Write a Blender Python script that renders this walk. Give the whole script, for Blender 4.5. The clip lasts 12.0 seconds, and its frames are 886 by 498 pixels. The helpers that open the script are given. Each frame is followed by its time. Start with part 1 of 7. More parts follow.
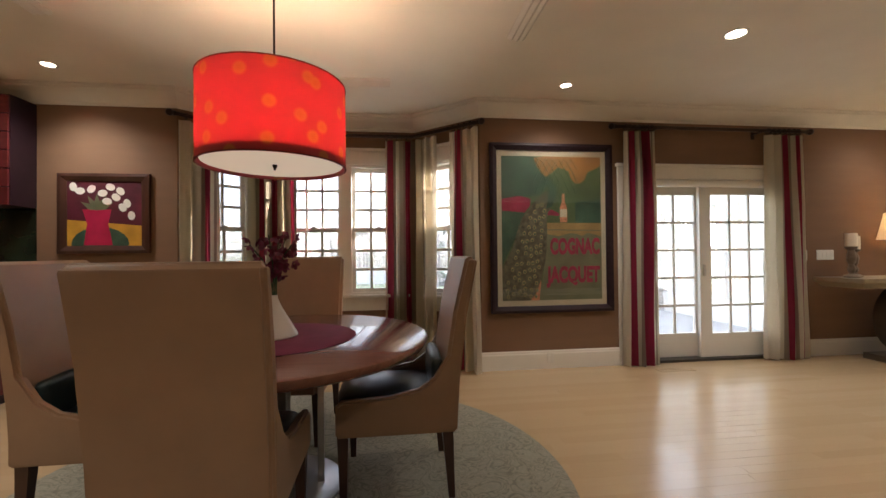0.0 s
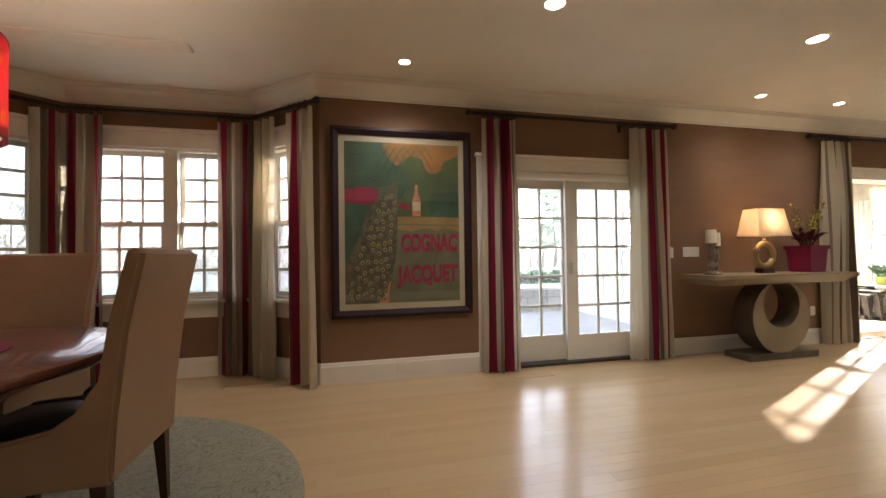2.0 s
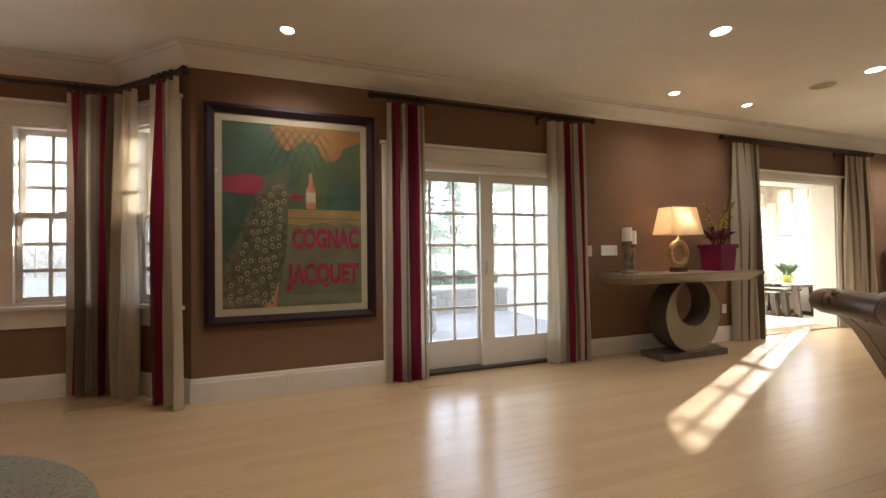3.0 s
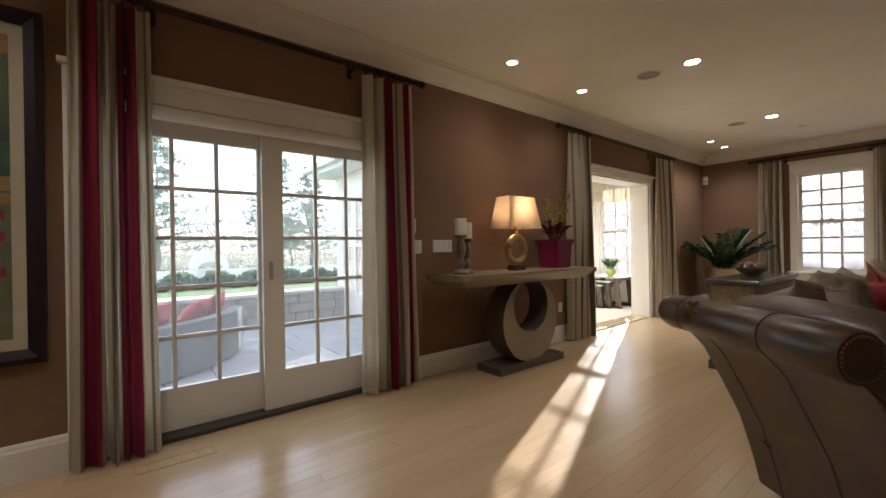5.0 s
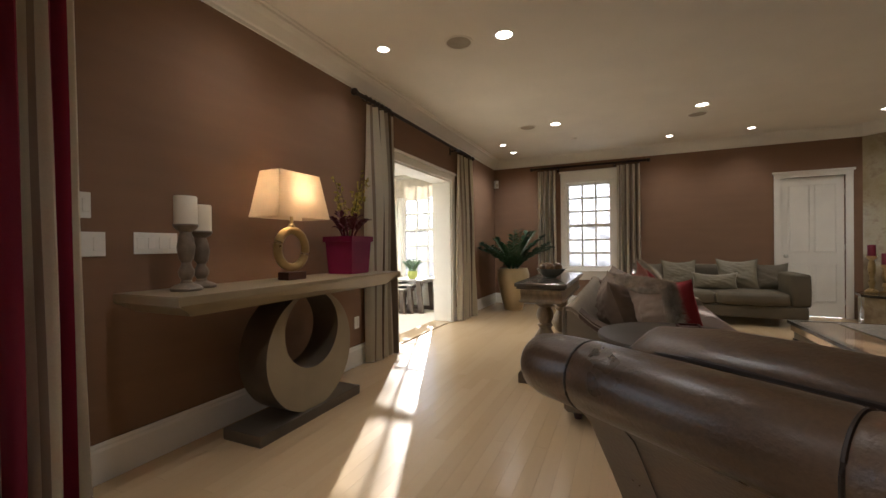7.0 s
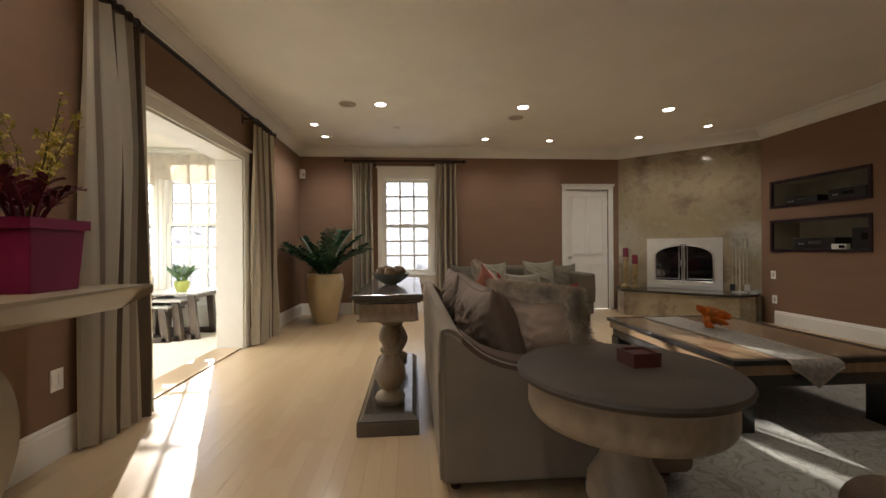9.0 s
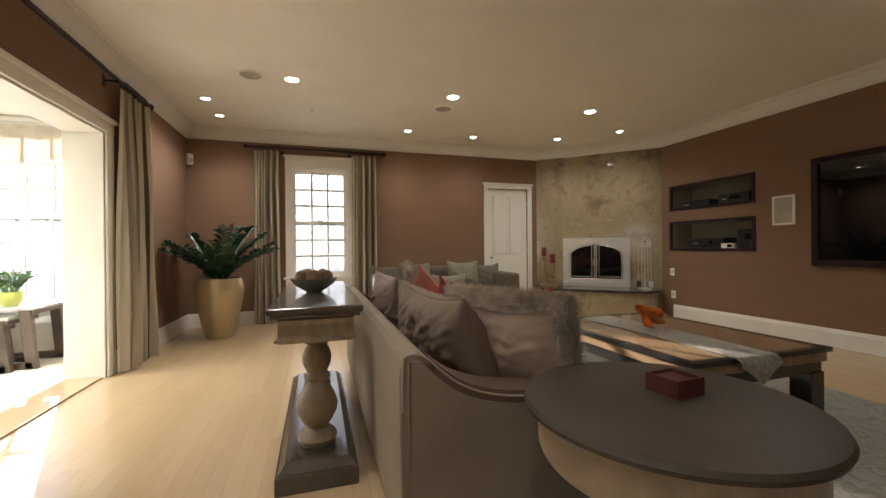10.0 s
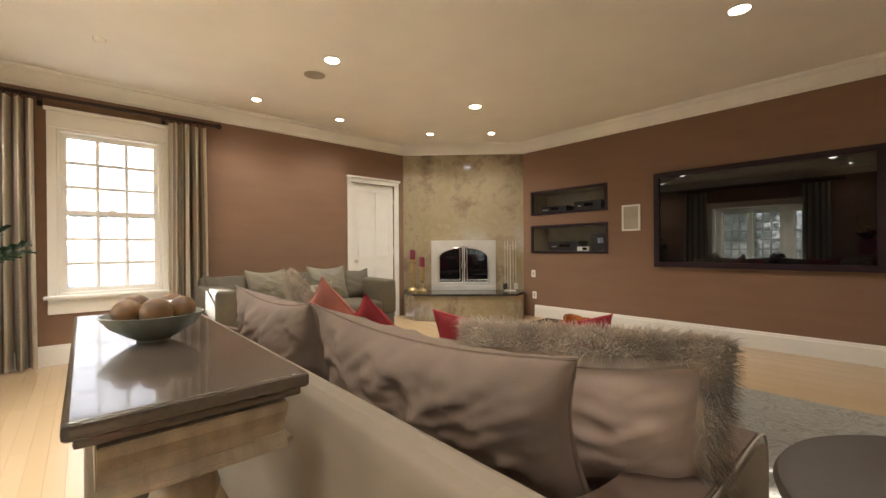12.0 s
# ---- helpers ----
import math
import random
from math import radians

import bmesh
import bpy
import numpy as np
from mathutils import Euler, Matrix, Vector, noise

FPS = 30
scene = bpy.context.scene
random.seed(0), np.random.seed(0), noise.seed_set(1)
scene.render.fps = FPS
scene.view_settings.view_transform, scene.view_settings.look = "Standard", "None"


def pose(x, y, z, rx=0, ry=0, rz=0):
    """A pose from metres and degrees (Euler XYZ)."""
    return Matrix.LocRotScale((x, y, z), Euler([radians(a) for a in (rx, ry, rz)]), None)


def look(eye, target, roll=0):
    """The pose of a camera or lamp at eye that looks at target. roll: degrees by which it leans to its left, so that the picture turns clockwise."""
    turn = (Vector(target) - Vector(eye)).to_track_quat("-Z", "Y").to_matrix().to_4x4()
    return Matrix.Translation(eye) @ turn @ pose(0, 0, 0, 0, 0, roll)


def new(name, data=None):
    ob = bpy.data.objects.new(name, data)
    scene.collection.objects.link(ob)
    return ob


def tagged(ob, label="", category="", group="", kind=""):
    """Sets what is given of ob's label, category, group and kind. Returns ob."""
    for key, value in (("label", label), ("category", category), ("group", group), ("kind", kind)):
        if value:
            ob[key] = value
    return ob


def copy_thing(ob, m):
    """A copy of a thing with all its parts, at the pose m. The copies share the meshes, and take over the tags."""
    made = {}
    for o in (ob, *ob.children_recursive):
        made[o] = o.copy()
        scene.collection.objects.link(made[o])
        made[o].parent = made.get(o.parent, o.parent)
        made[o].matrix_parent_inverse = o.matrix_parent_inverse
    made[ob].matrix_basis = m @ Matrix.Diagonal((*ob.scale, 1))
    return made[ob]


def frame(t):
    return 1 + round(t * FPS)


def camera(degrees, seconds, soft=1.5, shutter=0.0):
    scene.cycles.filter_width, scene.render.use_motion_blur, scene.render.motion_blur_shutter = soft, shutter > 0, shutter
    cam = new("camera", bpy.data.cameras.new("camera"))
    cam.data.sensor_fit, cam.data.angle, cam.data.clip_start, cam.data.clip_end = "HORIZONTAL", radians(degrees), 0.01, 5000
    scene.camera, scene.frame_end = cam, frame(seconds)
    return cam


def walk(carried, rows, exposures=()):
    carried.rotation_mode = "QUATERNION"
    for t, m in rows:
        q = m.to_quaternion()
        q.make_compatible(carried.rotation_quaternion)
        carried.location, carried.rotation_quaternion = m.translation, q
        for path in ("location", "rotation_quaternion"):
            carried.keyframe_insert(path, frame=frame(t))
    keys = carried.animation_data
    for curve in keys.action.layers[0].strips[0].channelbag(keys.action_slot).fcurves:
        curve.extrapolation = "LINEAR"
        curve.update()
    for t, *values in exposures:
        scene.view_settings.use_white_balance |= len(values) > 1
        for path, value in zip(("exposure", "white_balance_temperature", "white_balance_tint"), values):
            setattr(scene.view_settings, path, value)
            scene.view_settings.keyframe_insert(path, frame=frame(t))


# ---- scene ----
cam = camera(95.6, 12.0)
PATH = [
    (0, (0.199, 0.173, 1.288), (0.438, 2.159, 1.309), -0.6),
    (0.5, (0.491, 0.218, 1.262), (0.774, 2.197, 1.283), -0.7),
    (1, (0.766, 0.291, 1.266), (1.097, 2.263, 1.288), -0.7),
    (1.5, (1.091, 0.354, 1.257), (1.493, 2.313, 1.281), -0.7),
    (2, (1.409, 0.45, 1.224), (1.863, 2.398, 1.254), -0.8),
    (2.5, (1.678, 0.572, 1.222), (2.223, 2.497, 1.251), -0.8),
    (3, (1.985, 0.675, 1.197), (2.653, 2.56, 1.224), -0.7),
    (5, (2.977, 1.412, 1.199), (4.221, 2.978, 1.195), -0.9),
    (5.5, (3.237, 1.579, 1.2), (4.641, 3.003, 1.195), -0.8),
    (6, (3.469, 1.751, 1.184), (5.027, 3.004, 1.181), -0.8),
    (6.5, (3.713, 1.887, 1.18), (5.417, 2.933, 1.175), -0.7),
    (7, (3.971, 2.034, 1.181), (5.796, 2.85, 1.169), -0.7),
    (9, (4.928, 2.517, 1.135), (6.923, 2.368, 1.135), -0.4),
    (9.5, (5.171, 2.583, 1.137), (7.133, 2.195, 1.135), -0.4),
    (10, (5.411, 2.669, 1.129), (7.319, 2.071, 1.126), -0.5),
    (10.5, (5.656, 2.704, 1.125), (7.489, 1.903, 1.121), -0.4),
    (11, (5.898, 2.769, 1.14), (7.634, 1.776, 1.133), -0.4),
    (11.5, (6.184, 2.832, 1.136), (7.797, 1.648, 1.132), -0.4),
    (12, (6.449, 2.862, 1.157), (7.94, 1.528, 1.153), -0.4),
]
EXPOSURES = [(0, 2.2, 5850, 12), (3, 2.1, 5850, 12), (5, 1.45, 5700, 12), (5.5, 1.15, 5650, 12), (7, 1.55, 5600, 11), (9, 1.65, 5650, 10), (10.5, 2.35, 5700, 9), (11, 2.6, 5700, 9), (12, 2.85, 5750, 9)]
walk(cam, [(t, look(eye, target, roll)) for t, eye, target, roll in PATH], EXPOSURES)

# ---------------------------------------------------------------- light
SUN_EL, SUN_AZ = radians(16.6), math.atan2(0.92, 0.39)
world = bpy.data.worlds.new("world")
scene.world = world
world.use_nodes = True
wn = world.node_tree
sky = wn.nodes.new("ShaderNodeTexSky")
sky.dust_density, sky.ozone_density = 1.0, 0.8
sky.sky_type, sky.sun_disc, sky.sun_elevation, sky.sun_rotation = "NISHITA", False, SUN_EL, SUN_AZ
haze = wn.nodes.new("ShaderNodeHueSaturation")
haze.inputs["Saturation"].default_value, haze.inputs["Value"].default_value = 0.3, 1.9
wn.links.new(sky.outputs[0], haze.inputs["Color"])
wn.links.new(haze.outputs[0], wn.nodes["Background"].inputs[0])
wn.nodes["Background"].inputs[1].default_value = 0.15
sun = bpy.data.lights.new("sun", "SUN")
sun.energy, sun.angle, sun.color = 5.0, radians(0.6), (1.0, 0.9, 0.76)
sun_ob = new("sun", sun)
to_sun = Vector((math.sin(SUN_AZ) * math.cos(SUN_EL), math.cos(SUN_AZ) * math.cos(SUN_EL), math.sin(SUN_EL)))
sun_ob.matrix_world = look(to_sun * 60 + Vector((8, 4, 0)), (8, 4, 0))
CAN_WATTS, CAN_GLOW, PENDANT_WATTS, LAMP_WATTS, SUNROOM_WATTS = 15.0, 8.0, 8.0, 3.6, 60.0

# ---------------------------------------------------------------- materials


def mat(name, color, rough=0.6, metal=0.0, vary=0.12, scale=6.0, bump=0.0, bscale=80.0, spec=0.5, coat=0.0, stretch=(1, 1, 1), fine=0.0, sheen=0.0, rvary=0.0):
    """A surface with two scales of colour variation, a fine relief and uneven gloss."""
    m = bpy.data.materials.new(name)
    m.use_nodes = True
    nt = m.node_tree
    b = nt.nodes["Principled BSDF"]
    b.inputs["Roughness"].default_value, b.inputs["Metallic"].default_value = rough, metal
    b.inputs["Specular IOR Level"].default_value = spec
    b.inputs["Coat Weight"].default_value, b.inputs["Coat Roughness"].default_value = coat, 0.05
    b.inputs["Sheen Weight"].default_value = sheen * 0.6
    b.inputs["Sheen Tint"].default_value = (*[min(1.0, x * 3) for x in color[:3]], 1)
    tc = nt.nodes.new("ShaderNodeTexCoord")
    mp = nt.nodes.new("ShaderNodeMapping")
    mp.inputs["Scale"].default_value = stretch
    nt.links.new(tc.outputs["Object"], mp.inputs[0])
    n1 = nt.nodes.new("ShaderNodeTexNoise")
    n1.inputs["Scale"].default_value, n1.inputs["Detail"].default_value = scale, 4
    nt.links.new(mp.outputs[0], n1.inputs["Vector"])
    n2 = nt.nodes.new("ShaderNodeTexNoise")
    n2.inputs["Scale"].default_value, n2.inputs["Detail"].default_value = bscale, 3
    nt.links.new(mp.outputs[0], n2.inputs["Vector"])
    mix = nt.nodes.new("ShaderNodeMix")
    mix.data_type = "RGBA"
    c = Vector(color[:3])
    mix.inputs["A"].default_value = (*[max(0.0, x * (1 - vary)) for x in c], 1)
    mix.inputs["B"].default_value = (*[min(1.0, x * (1 + vary)) for x in c], 1)
    add = nt.nodes.new("ShaderNodeMath")
    add.operation = "MULTIPLY_ADD"
    nt.links.new(n2.outputs["Fac"], add.inputs[0])
    add.inputs[1].default_value = fine
    nt.links.new(n1.outputs["Fac"], add.inputs[2])
    rng = nt.nodes.new("ShaderNodeMapRange")
    rng.inputs["From Min"].default_value, rng.inputs["From Max"].default_value = 0.3 + fine * 0.3, 0.7 + fine * 0.7
    nt.links.new(add.outputs[0], rng.inputs["Value"])
    nt.links.new(rng.outputs[0], mix.inputs["Factor"])
    nt.links.new(mix.outputs["Result"], b.inputs["Base Color"])
    if rvary:
        r2 = nt.nodes.new("ShaderNodeMapRange")
        r2.inputs["To Min"].default_value, r2.inputs["To Max"].default_value = max(0.02, rough - rvary), min(1, rough + rvary)
        nt.links.new(n1.outputs["Fac"], r2.inputs["Value"])
        nt.links.new(r2.outputs[0], b.inputs["Roughness"])
    if bump:
        bp = nt.nodes.new("ShaderNodeBump")
        bp.inputs["Strength"].default_value, bp.inputs["Distance"].default_value = bump, 0.004
        nt.links.new(n2.outputs["Fac"], bp.inputs["Height"])
        nt.links.new(bp.outputs[0], b.inputs["Normal"])
    return m


def glass_mat(name, tint=(1, 1, 1), veil=0.09):
    """Window glass: sees through, with a little mirror gloss and haze mixed in."""
    m = bpy.data.materials.new(name)
    m.use_nodes = True
    nt = m.node_tree
    nt.nodes.remove(nt.nodes["Principled BSDF"])
    tr, gl, mx, fr = [nt.nodes.new("ShaderNode" + k) for k in ("BsdfTransparent", "BsdfGlossy", "MixShader", "LayerWeight")]
    tr.inputs[0].default_value = (*tint, 1)
    gl.inputs["Roughness"].default_value = 0.01
    fr.inputs["Blend"].default_value = 0.5
    pw, sc = nt.nodes.new("ShaderNodeMath"), nt.nodes.new("ShaderNodeMath")
    pw.operation, sc.operation = "POWER", "MULTIPLY_ADD"
    pw.inputs[1].default_value, sc.inputs[1].default_value, sc.inputs[2].default_value = 5.0, 0.9, 0.03
    nt.links.new(fr.outputs["Facing"], pw.inputs[0])
    nt.links.new(pw.outputs[0], sc.inputs[0])
    nt.links.new(sc.outputs[0], mx.inputs[0])
    # white scatter over the clear pane pales the view like haze
    haze_veil, mx2 = nt.nodes.new("ShaderNodeBsdfTranslucent"), nt.nodes.new("ShaderNodeMixShader")
    haze_veil.inputs[0].default_value, mx2.inputs[0].default_value = (0.8, 0.8, 0.8, 1), veil
    nt.links.new(tr.outputs[0], mx2.inputs[1])
    nt.links.new(haze_veil.outputs[0], mx2.inputs[2])
    nt.links.new(mx2.outputs[0], mx.inputs[1])
    nt.links.new(gl.outputs[0], mx.inputs[2])
    nt.links.new(mx.outputs[0], nt.nodes["Material Output"].inputs[0])
    return m


def hazed_glass_mat(name, clear, veil, weight):
    """Haze mixed into window glass, as behind an insect screen: part clear, part scattering."""
    m = bpy.data.materials.new(name)
    m.use_nodes = True
    nt = m.node_tree
    nt.nodes.remove(nt.nodes["Principled BSDF"])
    tr, tl, mx = [nt.nodes.new("ShaderNode" + k) for k in ("BsdfTransparent", "BsdfTranslucent", "MixShader")]
    tc, n = nt.nodes.new("ShaderNodeTexCoord"), nt.nodes.new("ShaderNodeTexNoise")
    n.inputs["Scale"].default_value, n.inputs["Detail"].default_value = 3.0, 3
    nt.links.new(tc.outputs["Object"], n.inputs["Vector"])
    r = ramp_of(nt, [(0.3, [v * 0.88 for v in veil]), (0.7, veil)])
    nt.links.new(n.outputs["Fac"], r.inputs[0])
    nt.links.new(r.outputs[0], tl.inputs[0])
    tr.inputs[0].default_value = (*clear, 1)
    mx.inputs[0].default_value = weight
    nt.links.new(tr.outputs[0], mx.inputs[1])
    nt.links.new(tl.outputs[0], mx.inputs[2])
    nt.links.new(mx.outputs[0], nt.nodes["Material Output"].inputs[0])
    return m


def glow_mat(name, color, strength):
    m = bpy.data.materials.new(name)
    m.use_nodes = True
    b = m.node_tree.nodes["Principled BSDF"]
    b.inputs["Base Color"].default_value = (*color, 1)
    b.inputs["Emission Color"].default_value = (*color, 1)
    b.inputs["Emission Strength"].default_value = strength
    return m


def foliage_mat(name, color, vary, scale):
    """Thin leaves that let light through."""
    m = mat(name, color, 0.9, vary=vary, scale=scale, spec=0.05)
    nt = m.node_tree
    tl, mx = nt.nodes.new("ShaderNodeBsdfTranslucent"), nt.nodes.new("ShaderNodeMixShader")
    tl.inputs[0].default_value = (*[min(1, c * 1.6) for c in color], 1)
    mx.inputs[0].default_value = 0.45
    nt.links.new(nt.nodes["Principled BSDF"].outputs[0], mx.inputs[1])
    nt.links.new(tl.outputs[0], mx.inputs[2])
    nt.links.new(mx.outputs[0], nt.nodes["Material Output"].inputs[0])
    return m


def ramp_of(nt, stops, mode="LINEAR"):
    r = nt.nodes.new("ShaderNodeValToRGB")
    r.color_ramp.interpolation = mode
    while len(r.color_ramp.elements) < len(stops):
        r.color_ramp.elements.new(0.5)
    for e, (p, c) in zip(r.color_ramp.elements, stops):
        e.position, e.color = p, (*c, 1)
    return r


def stripe_mat(name, stops):
    """Woven curtain cloth, striped along its width (the u of its uv map)."""
    m = mat(name, (0.5, 0.5, 0.5), 0.85, bump=0.25, bscale=500, sheen=0.2)
    nt = m.node_tree
    b = nt.nodes["Principled BSDF"]
    uv = nt.nodes.new("ShaderNodeTexCoord")
    sep = nt.nodes.new("ShaderNodeSeparateXYZ")
    nt.links.new(uv.outputs["UV"], sep.inputs[0])
    r = ramp_of(nt, stops, "CONSTANT")
    nt.links.new(sep.outputs[0], r.inputs[0])
    n = nt.nodes.new("ShaderNodeTexNoise")
    n.inputs["Scale"].default_value = 90
    tc = nt.nodes.new("ShaderNodeTexCoord")
    nt.links.new(tc.outputs["Object"], n.inputs["Vector"])
    mx = nt.nodes.new("ShaderNodeMix")
    mx.data_type, mx.blend_type = "RGBA", "MULTIPLY"
    mx.inputs["Factor"].default_value = 0.15
    nt.links.new(r.outputs[0], mx.inputs["A"])
    nt.links.new(n.outputs["Fac"], mx.inputs["B"])
    nt.links.new(mx.outputs["Result"], b.inputs["Base Color"])
    tl, ms = nt.nodes.new("ShaderNodeBsdfTranslucent"), nt.nodes.new("ShaderNodeMixShader")
    nt.links.new(mx.outputs["Result"], tl.inputs[0])
    ms.inputs[0].default_value = 0.2
    nt.links.new(b.outputs[0], ms.inputs[1])
    nt.links.new(tl.outputs[0], ms.inputs[2])
    nt.links.new(ms.outputs[0], nt.nodes["Material Output"].inputs[0])
    return m


def stone_mat(name):
    """Polished tan and grey veined stone."""
    m = mat(name, (0.3, 0.26, 0.17), 0.09, spec=0.6)
    nt = m.node_tree
    b = nt.nodes["Principled BSDF"]
    tc = nt.nodes.new("ShaderNodeTexCoord")
    n = nt.nodes.new("ShaderNodeTexNoise")
    n.inputs["Scale"].default_value, n.inputs["Detail"].default_value, n.inputs["Roughness"].default_value, n.inputs["Distortion"].default_value = 1.7, 14, 0.66, 0.15
    nt.links.new(tc.outputs["Object"], n.inputs["Vector"])
    r = ramp_of(nt, [(0.28, (0.12, 0.085, 0.06)), (0.42, (0.24, 0.18, 0.11)), (0.5, (0.34, 0.28, 0.175)), (0.6, (0.29, 0.235, 0.13)), (0.72, (0.42, 0.38, 0.28))])
    nt.links.new(n.outputs["Fac"], r.inputs[0])
    nt.links.new(r.outputs[0], b.inputs["Base Color"])
    return m


def plank_mat(name):
    """Pale maple board, toned board by board."""
    m = mat(name, (0.5, 0.36, 0.2), 0.27, spec=0.5, coat=0.35)
    nt = m.node_tree
    b = nt.nodes["Principled BSDF"]
    b.inputs["Coat Roughness"].default_value = 0.13
    tc = nt.nodes.new("ShaderNodeTexCoord")
    oi = nt.nodes.new("ShaderNodeObjectInfo")
    mp = nt.nodes.new("ShaderNodeMapping")
    mp.inputs["Scale"].default_value = (1.2, 22, 1)
    add = nt.nodes.new("ShaderNodeVectorMath")
    add.operation = "ADD"
    nt.links.new(tc.outputs["Object"], add.inputs[0])
    sc = nt.nodes.new("ShaderNodeMath")
    sc.operation = "MULTIPLY"
    sc.inputs[1].default_value = 40
    nt.links.new(oi.outputs["Random"], sc.inputs[0])
    nt.links.new(sc.outputs[0], add.inputs[1])
    nt.links.new(add.outputs[0], mp.inputs[0])
    n = nt.nodes.new("ShaderNodeTexNoise")
    n.inputs["Scale"].default_value, n.inputs["Detail"].default_value = 2.0, 6
    nt.links.new(mp.outputs[0], n.inputs["Vector"])
    isl = nt.nodes.new("ShaderNodeNewGeometry")
    s = nt.nodes.new("ShaderNodeMath")
    s.operation = "MULTIPLY_ADD"
    s.inputs[1].default_value = 0.16
    nt.links.new(n.outputs["Fac"], s.inputs[0])
    rr = nt.nodes.new("ShaderNodeMath")
    rr.operation = "MULTIPLY_ADD"
    rr.inputs[1].default_value = 0.25
    nt.links.new(isl.outputs["Random Per Island"], rr.inputs[0])
    r3 = nt.nodes.new("ShaderNodeMath")
    r3.operation = "MULTIPLY"
    r3.inputs[1].default_value = 0.3
    nt.links.new(oi.outputs["Random"], r3.inputs[0])
    nt.links.new(r3.outputs[0], rr.inputs[2])
    nt.links.new(rr.outputs[0], s.inputs[2])
    r = ramp_of(nt, [(0.1, (0.46, 0.325, 0.175)), (0.5, (0.53, 0.385, 0.22)), (0.9, (0.58, 0.44, 0.27))])
    nt.links.new(s.outputs[0], r.inputs[0])
    nt.links.new(r.outputs[0], b.inputs["Base Color"])
    return m


def swirl_mat(name, ground, figure, scale):
    """A cut-pile rug with a scrolling figure."""
    m = mat(name, ground, 0.95, bump=0.6, bscale=260, sheen=0.2)
    nt = m.node_tree
    b = nt.nodes["Principled BSDF"]
    tc = nt.nodes.new("ShaderNodeTexCoord")
    w = nt.nodes.new("ShaderNodeTexNoise")
    w.inputs["Scale"].default_value, w.inputs["Detail"].default_value, w.inputs["Distortion"].default_value = scale, 1.0, 2.6
    nt.links.new(tc.outputs["Object"], w.inputs["Vector"])
    r = ramp_of(nt, [(0.4, ground), (0.46, figure), (0.49, ground), (0.56, ground), (0.6, figure), (0.63, ground)])
    nt.links.new(w.outputs["Fac"], r.inputs[0])
    n = nt.nodes.new("ShaderNodeTexNoise")
    n.inputs["Scale"].default_value = 60
    nt.links.new(tc.outputs["Object"], n.inputs["Vector"])
    mx = nt.nodes.new("ShaderNodeMix")
    mx.data_type, mx.blend_type = "RGBA", "MULTIPLY"
    mx.inputs["Factor"].default_value = 0.4
    nt.links.new(r.outputs[0], mx.inputs["A"])
    nt.links.new(n.outputs["Fac"], mx.inputs["B"])
    nt.links.new(mx.outputs["Result"], b.inputs["Base Color"])
    return m


WALL = mat("wall_cloth", (0.216, 0.125, 0.071), 0.8, vary=0.06, scale=1.5, bump=0.12, bscale=350, fine=0.3, stretch=(1, 1, 6))
CEIL = mat("ceiling_paint", (0.86, 0.82, 0.72), 0.75, vary=0.03, scale=2, bump=0.05, bscale=200)
WHITE = mat("trim_paint", (0.8, 0.77, 0.69), 0.4, vary=0.03, scale=4, bump=0.04, bscale=120)
SUNWALL = mat("pale_plaster", (0.82, 0.78, 0.68), 0.7, vary=0.03, scale=3)
PLANK = plank_mat("maple_board")
GAP = mat("floor_joint", (0.47, 0.34, 0.19), 0.6)
GLASS = glass_mat("window_glass")
# grey veil in these panes dims the view and imitates haze and glare
BAYGLASS = hazed_glass_mat("screened_bay_glass", (0.75, 0.74, 0.75), (0.6, 0.58, 0.59), 0.2)
HAZEGLASS = hazed_glass_mat("screened_window_glass", (0.4, 0.4, 0.41), (0.5, 0.49, 0.52), 0.3)
WARE = mat("white_ware", (0.82, 0.8, 0.74), 0.25, vary=0.04)
BRONZE = mat("dark_bronze", (0.03, 0.018, 0.016), 0.4, metal=0.5, vary=0.3)
CREAM, TAUPE, RED, UMBER, GREY = (0.86, 0.79, 0.64), (0.42, 0.33, 0.25), (0.4, 0.035, 0.085), (0.2, 0.145, 0.1), (0.52, 0.44, 0.33)
TERRACE = stripe_mat("broad_red_cloth", [(0.0, CREAM), (0.12, TAUPE), (0.15, RED), (0.34, CREAM), (0.46, TAUPE), (0.5, CREAM), (0.56, RED), (0.8, CREAM), (0.9, TAUPE), (0.93, CREAM)])
BAYCLOTH = stripe_mat("bay_striped_cloth", [(0.0, CREAM), (0.1, TAUPE), (0.14, CREAM), (0.27, GREY), (0.34, CREAM), (0.44, TAUPE), (0.51, RED), (0.65, TAUPE), (0.69, GREY), (0.76, CREAM), (0.82, TAUPE), (0.86, RED), (0.97, CREAM)])
BAYCLOTHW = stripe_mat("bay_striped_cloth_west", [(0.0, TAUPE), (0.06, RED), (0.16, GREY), (0.26, CREAM), (0.38, RED), (0.48, TAUPE), (0.54, CREAM), (0.68, RED), (0.76, GREY), (0.86, CREAM)])
CREAMRED = stripe_mat("cream_red_cloth", [(0.0, CREAM), (0.36, TAUPE), (0.4, CREAM), (0.45, RED), (0.57, CREAM), (0.66, TAUPE), (0.7, CREAM), (0.77, RED), (0.92, CREAM)])
REDCREAM = stripe_mat("red_cream_cloth", [(0.0, CREAM), (0.08, TAUPE), (0.11, CREAM), (0.17, RED), (0.27, UMBER), (0.3, RED), (0.38, TAUPE), (0.43, CREAM)])
